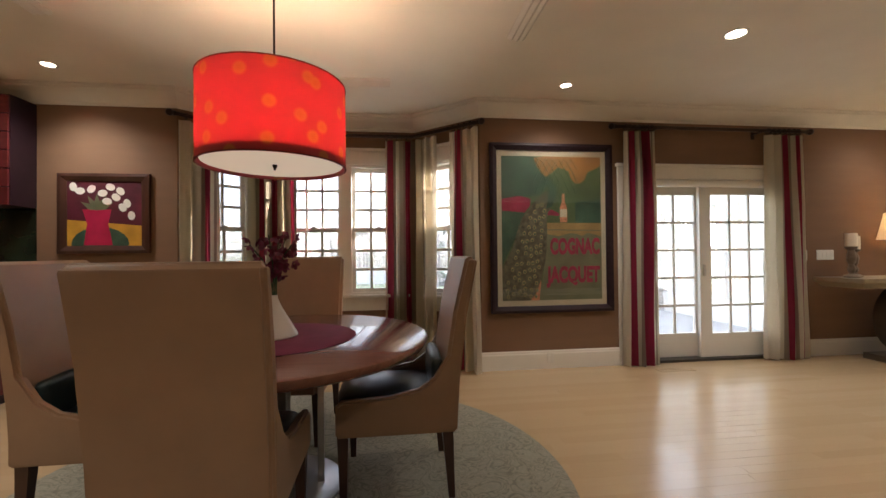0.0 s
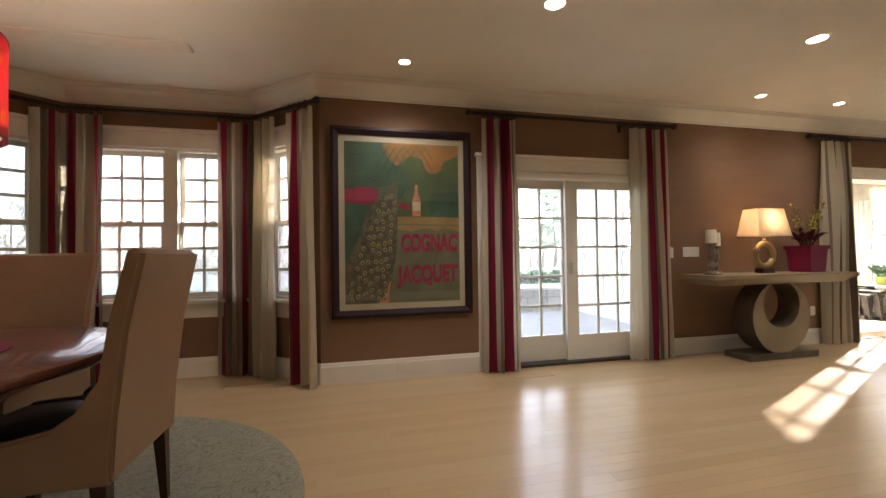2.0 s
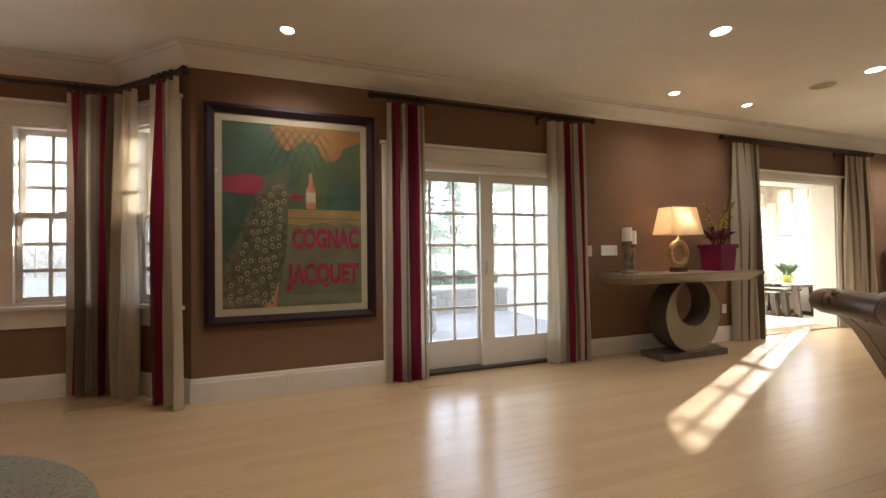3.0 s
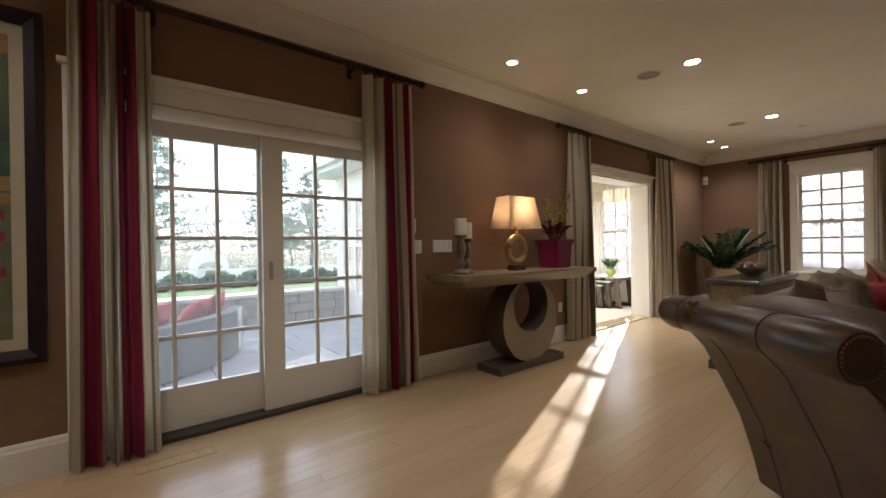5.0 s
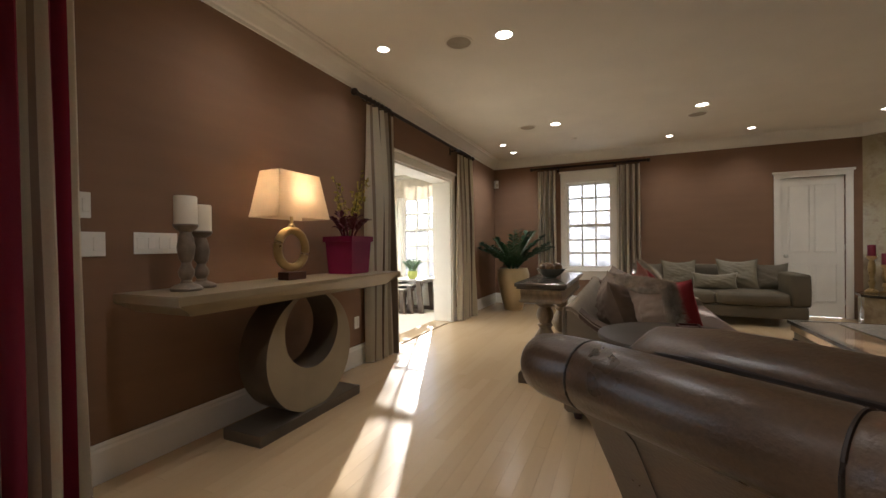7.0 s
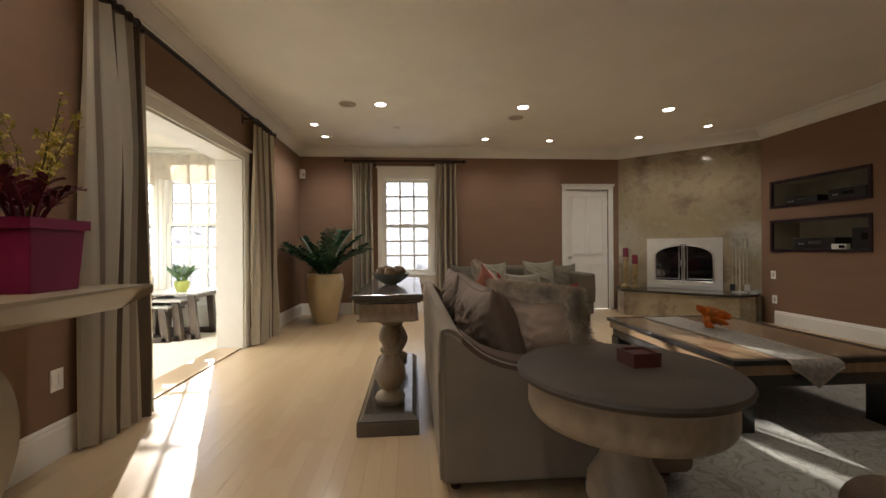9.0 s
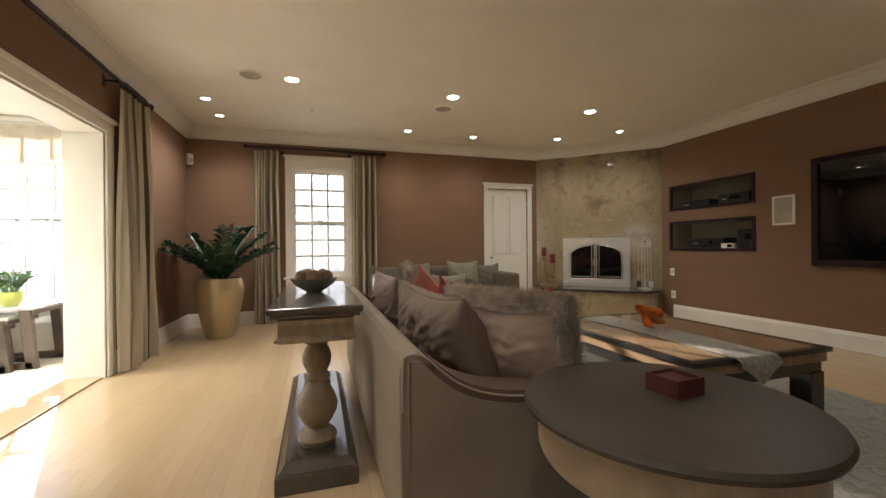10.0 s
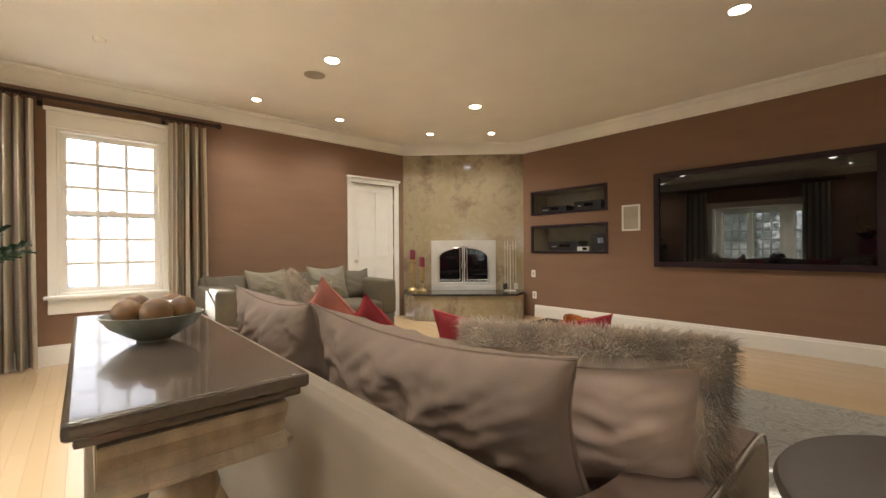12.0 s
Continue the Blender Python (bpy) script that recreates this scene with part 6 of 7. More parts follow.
part("sprigs", leaf_cloud(bl, 0.024, r, 3), mat("yellow_blossom", (0.42, 0.33, 0.05), 0.7, vary=0.3, scale=30), mp_, "small yellow blossoms")["kind"] = "stuff"


def plate(name, x, z, w, h, n, label):
    t = thing(name, pose(x, N - 0.001, z), label, "switch" if name == "light_switch" else "socket")
    part("cover", box(-w / 2, w / 2, -0.006, 0, -h / 2, h / 2, 0.002), WARE, t)
    for k in range(n):
        xc = -w / 2 + w * (k + 0.5) / n
        part("rocker" if name == "light_switch" else "outlet", box(xc - 0.016, xc + 0.016, -0.009, -0.004, -0.033, 0.033, 0.002), WARE, t)
    return t


plate("light_switch", 5.405, 1.22, 0.235, 0.12, 4, "wide cream four-gang light switch plate")
plate("light_switch", 5.08, 1.215, 0.15, 0.125, 2, "cream two-gang light switch plate")
plate("wall_socket", 5.055, 1.41, 0.08, 0.13, 2, "cream wall control plate")
plate("wall_socket", 1.9, 0.12, 0.08, 0.0001 + 0.11, 2, "cream wall socket in the baseboard").location.y = N - 0.0205
plate("wall_socket", 7.29, 0.43, 0.08, 0.12, 2, "cream wall socket near the floor")
t = thing("motion_sensor", pose(12.1, 4.44, 2.46, 0, 0, -45), "small white corner motion sensor", "sensor")
part("housing", box(-0.04, 0.04, -0.05, 0.03, -0.08, 0.08, 0.012), WARE, t)
part("lens", box(-0.025, 0.025, -0.056, -0.046, -0.05, 0.01, 0.008), PCREAM, t)

# corner plant
pt = thing("potted_zz_plant", pose(11.3, 3.89, 0), "tall gilt vase planter with a dark green leafy plant", "plant")
part("pot", lathe([(0, 0), (0.155, 0), (0.168, 0.02), (0.215, 0.2), (0.265, 0.42), (0.292, 0.57), (0.293, 0.65), (0.275, 0.725), (0.262, 0.755), (0.262, 0.768), (0.248, 0.768), (0.24, 0.74), (0, 0.72)], 40), POTGOLD, pt, smooth=True)
part("soil", lathe([(0, 0.745), (0.242, 0.742)], 30), SOIL, pt)
leafy(pt, 20, 1.0, 0.8, 9, 0.06, LEAF, base=0.70, rise=0.82)

# ---------------------------------------------------------------- sofa table with bowl
st = thing("sofa_table", pose(8.15, 2.675, 0) @ Matrix.Diagonal((1.035, 1, 1, 1)), "long greyed-oak sofa table with two turned pedestals", "sofa table")
part("tabletop", box(-0.735, 0.735, -0.22, 0.22, 0.825, 0.86, 0.012, 3), SLATETOP, st, "dark waxed top")
part("top_edge", box(-0.72, 0.72, -0.205, 0.205, 0.805, 0.826, 0.008, 2), SLATETOP, st)
part("apron", box(-0.69, 0.69, -0.175, 0.175, 0.70, 0.806, 0.004), DRIFT, st)
part("apron_bead", box(-0.705, 0.705, -0.19, 0.19, 0.692, 0.706, 0.006), DRIFT, st)
for x in (-1, 1):
    corbel = [(0, 0.80), (0.035, 0.80), (0.03, 0.775), (0.012, 0.745), (0.012, 0.72), (0.03, 0.70), (0.032, 0.69), (0, 0.69)]
    part("end_moulding", prism([(x * (0.69 + a), z) for a, z in corbel], -0.172, 0.172, 0.003), DRIFT, st)
BAL = [(0, 0.12), (0.085, 0.12), (0.095, 0.135), (0.1, 0.155), (0.09, 0.175), (0.06, 0.19), (0.052, 0.205), (0.075, 0.235), (0.1, 0.285), (0.105, 0.32), (0.09, 0.37), (0.06, 0.42), (0.05, 0.445), (0.066, 0.46), (0.066, 0.475), (0.05, 0.49), (0.07, 0.53), (0.076, 0.56), (0.066, 0.6), (0.05, 0.625), (0.05, 0.635), (0.085, 0.66), (0.1, 0.68), (0.1, 0.695), (0, 0.695)]
pd = part("pedestal", lathe(BAL, 36), DRIFT, st, "turned baluster pedestal", m=pose(-0.5, 0, 0), smooth=True)
again(pd, st, pose(0.5, 0, 0))
bm = box(-0.745, 0.745, -0.19, 0.19, 0, 0.085, 0.006)
part("base_plinth", bm, SLATETOP, st)
bm = box(-0.70, 0.70, -0.15, 0.15, 0.085, 0.122, 0.004)
for v in bm.verts:
    if v.co.z < 0.1:
        v.co.x *= 1.045
        v.co.y *= 1.2
part("base_step", bm, SLATETOP, st)
bw = thing("bowl", pose(8.08, 2.69, 0.86) @ Matrix.Diagonal((0.79, 0.79, 0.85, 1)), "shallow grey-green bowl on the sofa table", "bowl")
part("body", lathe([(0, 0), (0.06, 0), (0.062, 0.008), (0.09, 0.022), (0.15, 0.06), (0.185, 0.105), (0.178, 0.106), (0.14, 0.066), (0.08, 0.03), (0, 0.022)], 40), mat("celadon_glaze", (0.19, 0.2, 0.16), 0.25, vary=0.25, scale=8), bw, smooth=True)
BURL = mat("burl_wood", (0.16, 0.085, 0.03), 0.35, vary=0.6, scale=14, coat=0.1)
r = random.Random(2)
for k, (x, y, z, s) in enumerate(((-0.085, 0.0, 0.085, 0.058), (0.06, -0.07, 0.085, 0.062), (0.08, 0.05, 0.09, 0.055), (-0.02, 0.09, 0.085, 0.053), (-0.04, -0.095, 0.09, 0.05))):
    bm = bmesh.new()
    bmesh.ops.create_icosphere(bm, subdivisions=3, radius=s * 0.8)
    for v in bm.verts:
        v.co *= 1 + 0.06 * noise.noise(v.co * 12 + Vector((k, 0, 0)))
    tagged(part("wooden_ball", bm, BURL, m=pose(8.08 + x * 0.79, 2.69 + y * 0.79, 0.878 + z * 0.95), smooth=True), "polished burl wood ball lying in the bowl", "ornament", "balls in the bowl")

# ---------------------------------------------------------------- velvet sofa
sf = thing("velvet_sofa", pose(8.07, 1.8, 0), "long taupe velvet sofa with scooped arms and pale piping", "sofa")
HL = 1.35
backp = [(0.60, 0.07), (0.606, 0.5), (0.607, 0.7), (0.601, 0.737), (0.586, 0.761), (0.563, 0.773), (0.54, 0.772), (0.52, 0.762), (0.503, 0.74), (0.44, 0.58), (0.36, 0.42), (0.36, 0.07)]
bm = prism(backp, -HL + 0.02, HL - 0.02, 0.012)
for v in bm.verts:
    v.co.x, v.co.y = v.co.y, v.co.x
part("backrest", bm, VELVET, sf, smooth=True)
part("seat_base", smoothbox(-HL + 0.17, HL - 0.17, -0.585, 0.38, 0.07, 0.34, 0.03, 2, 0.0), VELVET, sf, smooth=True)


def eased(points, k=4):
    """The same line, rounded through its points."""
    p = [Vector(q) for q in points]
    out = [tuple(p[0])]
    for i in range(len(p) - 1):
        a, b, c, d = p[max(i - 1, 0)], p[i], p[i + 1], p[min(i + 2, len(p) - 1)]
        for j in range(1, k + 1):
            u = j / k
            out.append(tuple(0.5 * ((2 * b) + (c - a) * u + (2 * a - 5 * b + 4 * c - d) * u * u + (3 * b - a - 3 * c + d) * u ** 3)))
    return out


armo = [(0.60, 0.07), (0.604, 0.58), (0.60, 0.74), (0.58, 0.77), (0.53, 0.763), (0.47, 0.71), (0.40, 0.655), (0.3, 0.612), (0.15, 0.585), (-0.1, 0.575), (-0.4, 0.572), (-0.52, 0.56), (-0.57, 0.53), (-0.595, 0.46), (-0.6, 0.3), (-0.6, 0.07)]
armo = [armo[0], *eased(armo[1:-1]), armo[-1]]
for sx in (-1, 1):
    bm = prism(armo, sx * (HL - 0.17), sx * HL)
    for v in bm.verts:
        v.co.x, v.co.y = v.co.y, v.co.x
    bmesh.ops.recalc_face_normals(bm, faces=bm.faces)
    bmesh.ops.bevel(bm, geom=[e for e in bm.edges if len(e.link_faces) == 2 and e.calc_face_angle(0) > 1.2], offset=0.022, segments=3, affect="EDGES")
    a = part("arm", bm, VELVET, sf, smooth=True)
    part("piping", tube([(sx * (HL - 0.002), y, z + 0.004) for y, z in armo[1:-1]], 0.004, 6), PALEPIPE, a, "pale piping", smooth=True)
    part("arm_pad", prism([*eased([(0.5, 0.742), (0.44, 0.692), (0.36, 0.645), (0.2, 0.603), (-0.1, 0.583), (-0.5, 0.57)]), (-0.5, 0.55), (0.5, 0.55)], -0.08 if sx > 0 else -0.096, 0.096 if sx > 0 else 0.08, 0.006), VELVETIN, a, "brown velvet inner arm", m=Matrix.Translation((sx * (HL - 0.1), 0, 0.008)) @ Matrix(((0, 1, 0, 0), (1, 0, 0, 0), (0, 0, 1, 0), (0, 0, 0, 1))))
for k in range(3):
    w = (2 * HL - 0.36) / 3
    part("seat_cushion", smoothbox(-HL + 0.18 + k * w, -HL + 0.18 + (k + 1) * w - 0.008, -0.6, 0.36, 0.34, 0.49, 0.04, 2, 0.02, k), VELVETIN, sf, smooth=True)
for x in (-HL + 0.12, HL - 0.12):
    for y in (-0.52, 0.52):
        part("foot", lathe([(0, 0), (0.025, 0), (0.04, 0.07), (0, 0.075)], 14), DARKLEG, sf, m=pose(x, y, 0))


def scatter(x, y, z, w, h, t, lean, turn, material, label, seed, roll=0, rim=None, group="cushions on the velvet sofa", crease=0.0):
    m = pose(x, y, z, 0, 0, turn) @ pose(0, 0, 0, lean, 0, 0) @ pose(0, 0, 0, 0, roll, 0)
    p = thing("scatter_cushion", m, label, "cushion", group)
    part("cover", pillow(w, h, t, seed, 64 if w > 1 else 40, crease=crease), material, p, smooth=True)
    part("piping", pillow_rim(w, h), rim or material, p, smooth=True)
    return p


# big back cushions lean on the sofa's back
scatter(7.44, 2.06, 0.69, 1.14, 0.52, 0.32, -20, 2, CUSHION, "large taupe velvet back cushion with creases", 1, crease=0.6)
scatter(8.62, 2.07, 0.69, 1.16, 0.52, 0.32, -20, -1, CUSHION, "large taupe velvet back cushion with creases", 2, crease=0.6)
scatter(8.62, 1.80, 0.72, 0.46, 0.46, 0.15, -26, 26, CORAL, "coral silk cushion leaning on the back", 7, roll=35)
scatter(8.3, 1.7, 0.69, 0.42, 0.42, 0.13, -30, 12, CRIMSON, "crimson velvet cushion on the sofa", 8, roll=30)
scatter(7.31, 1.74, 0.735, 0.58, 0.44, 0.14, -18, 36, CRIMSON, "crimson velvet cushion behind the fur-edged one", 9)
fc = scatter(7.0, 1.87, 0.71, 0.58, 0.42, 0.19, -14, 27, ROSE, "rose cushion with a broad grey fur border", 11)


def fur_tufts(parent, w, h, rnd, n, band):
    """Hair all along the border of a cushion."""
    bm = bmesh.new()
    for k in range(n):
        s = rnd.uniform(0, 4)
        e = int(s)
        u = 2 * (s - e) - 1
        x, z = ((u, -1), (1, u), (-u, 1), (-1, -u))[e]
        k2 = 1 - band * rnd.random() ** 1.5
        px, pz = x * w / 2 * k2, z * h / 2 * k2
        th = 0.09 * (1 - k2) ** 0.5 * rnd.choice((-1, 1))
        p = Vector((px, th, pz))
        d = Vector((x * 0.8 + rnd.gauss(0, 0.5), th * 9 + rnd.gauss(0, 0.45), z * 0.8 + rnd.gauss(0, 0.5))).normalized()
        L = rnd.uniform(0.024, 0.06)
        sdir = d.orthogonal().normalized() * 0.0011
        q = p + d * L * 0.55
        e2 = p + d * L + Vector((0, 0, -0.012))
        v = [bm.verts.new(c) for c in (p - sdir, p + sdir, q + sdir * 0.8, q - sdir * 0.8, e2)]
        bm.faces.new((v[0], v[1], v[2], v[3]))
        bm.faces.new((v[3], v[2], v[4]))
    o = part("fur_border", bm, FUR, parent, "grey fur border")
    return o


part("fur_roll", pillow_rim(0.58, 0.42, 0.03), FUR, fc, "grey fur edge", smooth=True)
fur_tufts(fc, 0.62, 0.46, random.Random(1), 26000, 0.16)
wf = scatter(9.06, 1.74, 0.73, 0.48, 0.46, 0.16, -24, -20, FUR, "pale grey fur cushion catching the sun", 12, roll=25)
fur_tufts(wf, 0.48, 0.46, random.Random(2), 14000, 0.95)

scatter(10.44, 6.36, 0.68, 0.46, 0.42, 0.16, -16, -75, CREAMSOFA, "cream linen cushion standing against the sofa arm", 31, group="cushions on the sunroom sofa")

# ---------------------------------------------------------------- round table
rt = thing("round_side_table", pose(6.25, 1.80, 0.0) @ Matrix.Diagonal((0.88, 0.88, 1, 1)), "round greyed-oak pedestal table with a dark waxed top", "side table")
part("tabletop", lathe([(0, 0.695), (0.385, 0.695), (0.405, 0.703), (0.41, 0.715), (0.402, 0.726), (0.385, 0.73), (0, 0.73)], 72), ROUNDTOP, rt, "dark waxed round top", smooth=True)
part("apron", lathe([(0.31, 0.575), (0.352, 0.575), (0.36, 0.585), (0.366, 0.6), (0.366, 0.68), (0.38, 0.69), (0.385, 0.696), (0.31, 0.696)], 64), DRIFT, rt, smooth=True)
part("pedestal", lathe([(0, 0.08), (0.12, 0.08), (0.125, 0.11), (0.08, 0.14), (0.07, 0.17), (0.11, 0.22), (0.145, 0.29), (0.14, 0.35), (0.1, 0.41), (0.08, 0.46), (0.075, 0.5), (0.1, 0.53), (0.105, 0.55), (0.3, 0.575), (0, 0.58)], 40), DRIFT, rt, smooth=True)
part("base_plinth", lathe([(0, 0.012), (0.27, 0.012), (0.28, 0.03), (0.27, 0.06), (0.22, 0.075), (0.2, 0.085), (0, 0.085)], 48), SLATETOP, rt, smooth=True)
OXB = mat("oxblood_leather", (0.07, 0.018, 0.014), 0.35, vary=0.2, scale=9)
bx = thing("coaster_box", pose(6.275, 1.735, 0.73, 0, 0, 5) @ Matrix.Diagonal((0.66, 0.68, 0.82, 1)), "small oxblood leather coaster box on the round table", "box")
part("tray", boxes([(-0.075, 0.075, -0.075, 0.075, 0, 0.012), (-0.075, -0.065, -0.075, 0.075, 0.012, 0.058), (0.065, 0.075, -0.075, 0.075, 0.012, 0.058), (-0.065, 0.065, -0.075, -0.065, 0.012, 0.058), (-0.065, 0.065, 0.065, 0.075, 0.012, 0.058)]), OXB, bx)
for k in range(4):
    part("coaster", box(-0.06, 0.06, -0.06, 0.06, 0.013 + 0.009 * k, 0.021 + 0.009 * k, 0.002), OXB, bx)

# ---------------------------------------------------------------- coffee table
LRUG = swirl_mat("grey_floral_rug", (0.33, 0.31, 0.26), (0.2, 0.18, 0.14), 4.0)
rg = tagged(part("rug", box(5.2, 9.3, -1.12, 1.7, 0.0005, 0.012, 0.004), LRUG), "large grey-beige patterned rug under the coffee table", "rug")
TANWOOD = mat("tan_veneer", (0.22, 0.14, 0.075), 0.2, vary=0.15, scale=4, stretch=(1, 8, 1), coat=0.4)
EBONY = mat("ebonised_wood", (0.015, 0.012, 0.01), 0.25, vary=0.3, coat=0.3)
ct = thing("coffee_table", pose(7.95, 0.03, 0.012), "low square coffee table, tan top edged in black on block legs", "coffee table")
HX, HY = 0.78, 0.6
part("tabletop", box(-HX + 0.05, HX - 0.05, -HY + 0.05, HY - 0.05, 0.40, 0.442, 0.003), TANWOOD, ct, "tan veneered top")
part("black_edge", boxes([(-HX, HX, -HY, -HY + 0.05, 0.415, 0.445), (-HX, HX, HY - 0.05, HY, 0.415, 0.445), (-HX, -HX + 0.05, -HY + 0.05, HY - 0.05, 0.415, 0.445), (HX - 0.05, HX, -HY + 0.05, HY - 0.05, 0.415, 0.445)]), EBONY, ct, "black edge band")
part("apron", box(-HX + 0.02, HX - 0.02, -HY + 0.02, HY - 0.02, 0.35, 0.415, 0.003), TANWOOD, ct)
part("lower_rail", box(-HX + 0.04, HX - 0.04, -HY + 0.04, HY - 0.04, 0.27, 0.35, 0.003), EBONY, ct)
for x in (-1, 1):
    for y in (-1, 1):
        part("leg", box(x * (HX - 0.03) - (0.13 if x > 0 else 0), x * (HX - 0.03) + (0.13 if x < 0 else 0), y * (HY - 0.03) - (0.13 if y > 0 else 0), y * (HY - 0.03) + (0.13 if y < 0 else 0), 0, 0.28, 0.006), EBONY, ct)
LACE = mat("silver_beaded_cloth", (0.5, 0.46, 0.38), 0.45, vary=0.3, scale=40, bump=0.6, bscale=240)
bm = bmesh.new()
rows = []
nx = 40
for i in range(nx + 1):
    s = i / nx
    row = []
    for j in range(9):
        w = (j / 8 - 0.5) * 0.34
        if s < 0.12:
            d = (0.12 - s) / 0.12
            tip = 0.17 * d * (1 - 0.75 * abs(w) / 0.17 * d)
            p = (7.145 - 0.008 * d, 0.12 + w, 0.462 - tip)
        else:
            p = (7.16 + (s - 0.12) / 0.88 * 1.5, 0.12 + w + 0.012 * math.sin(s * 9), 0.4605 + 0.006 * abs(noise.noise(Vector((s * 16, w * 16, 2)))))
        row.append(bm.verts.new(p))
    rows.append(row)
for a, b in zip(rows, rows[1:]):
    for j in range(8):
        bm.faces.new((a[j], b[j], b[j + 1], a[j + 1]))
bmesh.ops.solidify(bm, geom=bm.faces[:], thickness=-0.003)
tagged(part("table_runner", bm, LACE, smooth=True), "silver beaded table runner with a pointed hanging end", "table runner")
AMBER = mat("amber_glass", (0.75, 0.2, 0.015), 0.08, vary=0.2, scale=12)
AMBER.node_tree.nodes["Principled BSDF"].inputs["Transmission Weight"].default_value = 0.65
bm = bmesh.new()
r = random.Random(6)
for k in range(11):
    a = r.uniform(0, 6.3)
    e = r.uniform(-0.1, 1.1)
    L = r.uniform(0.1, 0.2)
    path = [Vector((math.cos(a + 0.9 * s) * L * s * math.cos(e), math.sin(a + 0.9 * s) * L * s * math.cos(e), 0.07 + L * s * math.sin(e) + 0.02 * math.sin(s * 5))) for s in (0, 0.25, 0.5, 0.75, 1)]
    tube(path, [0.045, 0.04, 0.034, 0.03, 0.01], 9, bm=bm)
for v in bm.verts:
    v.co.z = max(v.co.z, 0.0)
tagged(part("glass_sculpture", bm, AMBER, m=pose(8.05, 0.08, 0.468), smooth=True), "orange blown-glass sculpture of twisted arms on the runner", "sculpture")

# ---------------------------------------------------------------- leather armchair
ac = thing("leather_armchair", pose(4.76, 1.92, 0.012, 0, 0, 52.8), "brown saddle leather armchair with a rolled back and nailheads", "armchair")
part("back_roll", tube([(-0.46, 0, 0.88), (-0.45, 0, 0.88), (-0.21, 0, 0.884), (-0.2, 0, 0.884), (-0.19, 0, 0.884), (0.22, 0, 0.884), (0.23, 0, 0.884), (0.24, 0, 0.884), (0.34, 0, 0.88), (0.375, 0, 0.88), (0.395, 0, 0.88), (0.405, 0, 0.88)], [0.07, 0.076, 0.076, 0.073, 0.077, 0.077, 0.073, 0.076, 0.075, 0.069, 0.055, 0.035], 28), LEATHER, ac, "thick leather roll", smooth=True)
for x in (-0.2, 0.23):
    part("seam", tube([(x, 0.074 * math.cos(k * math.pi / 16), 0.884 + 0.074 * math.sin(k * math.pi / 16)) for k in range(32)], 0.0032, 6, True), PIPEBLACK, ac, smooth=True)
outer = [(0.03, 0.835), (-0.05, 0.79), (-0.115, 0.72), (-0.195, 0.57), (-0.275, 0.41), (-0.335, 0.22), (-0.37, 0.08)]
inner = [(-0.62, 0.08), (-0.6, 0.3), (-0.48, 0.45), (-0.3, 0.66), (-0.16, 0.84), (-0.05, 0.89)]
bm = prism(outer + inner, -0.43, 0.34, 0.01)
for v in bm.verts:
    v.co.x, v.co.y = v.co.y, v.co.x
part("backrest", bm, LEATHER, ac, smooth=True)
for x in (-0.1, 0.2):
    part("seam", tube([(x, y + 0.004, z) for y, z in outer], 0.0016, 5), PIPEBLACK, ac)
part("back_cushion", smoothbox(-0.40, 0.28, -0.09, 0.09, 0, 0.45, 0.05, 3, 0.035), LEATHER, ac, m=pose(0, -0.40, 0.53, -24, 0, 0), smooth=True)
part("piping", tube([(-0.39, 0.05, 0.44), (-0.2, 0.062, 0.458), (0.1, 0.062, 0.462), (0.27, 0.05, 0.44)], 0.006, 6), PIPEBLACK, ac, m=pose(0, -0.40, 0.53, -24, 0, 0))
part("seat_base", smoothbox(-0.42, 0.32, -1.0, -0.46, 0.09, 0.32, 0.03, 2), LEATHER, ac, smooth=True)
part("seat_cushion", smoothbox(-0.33, 0.25, -1.03, -0.45, 0.32, 0.47, 0.045, 2, 0.03), LEATHER, ac, smooth=True)
for ax in (-0.385, 0.25):
    bm = prism([(-0.3, 0.5), (-0.44, 0.1), (-1.0, 0.1), (-1.02, 0.5), (-0.98, 0.57), (-0.38, 0.59), (-0.26, 0.66)], ax - 0.05, ax + 0.05, 0.015)
    for v in bm.verts:
        v.co.x, v.co.y = v.co.y, v.co.x
    a = part("arm", bm, LEATHER, ac, smooth=True)
    part("arm_roll", tube([(ax, -0.26, 0.66), (ax, -0.4, 0.59), (ax, -0.7, 0.56), (ax, -1.02, 0.55), (ax, -1.035, 0.55)], [0.055, 0.07, 0.075, 0.075, 0.05], 20), LEATHER, a, smooth=True)
nail = None
for k in range(64):
    s = k / 63
    if s < 0.5:
        a = 6.6 * s
        p = (-0.462, 0.06 * math.cos(a * 2 + 2), 0.88 + 0.06 * math.sin(a * 2 + 2))
    else:
        f = (s - 0.5) * 2
        p = (-0.447, -0.05 - 0.34 * f, 0.77 - 0.62 * f)
    if nail is None:
        bm = bmesh.new()
        bmesh.ops.create_icosphere(bm, subdivisions=1, radius=0.0045)
        nail = part("nailhead", bm, SILVERWOOD, ac, "dull dark nailhead", m=pose(*p))
    else:
        again(nail, ac, pose(*p))
for x in (-0.37, 0.25):
    for y in (-0.95, -0.48):
        part("foot", lathe([(0, 0), (0.03, 0), (0.045, 0.04), (0.04, 0.09), (0, 0.1)], 16), DARKLEG, ac, m=pose(x, y, 0), smooth=True)

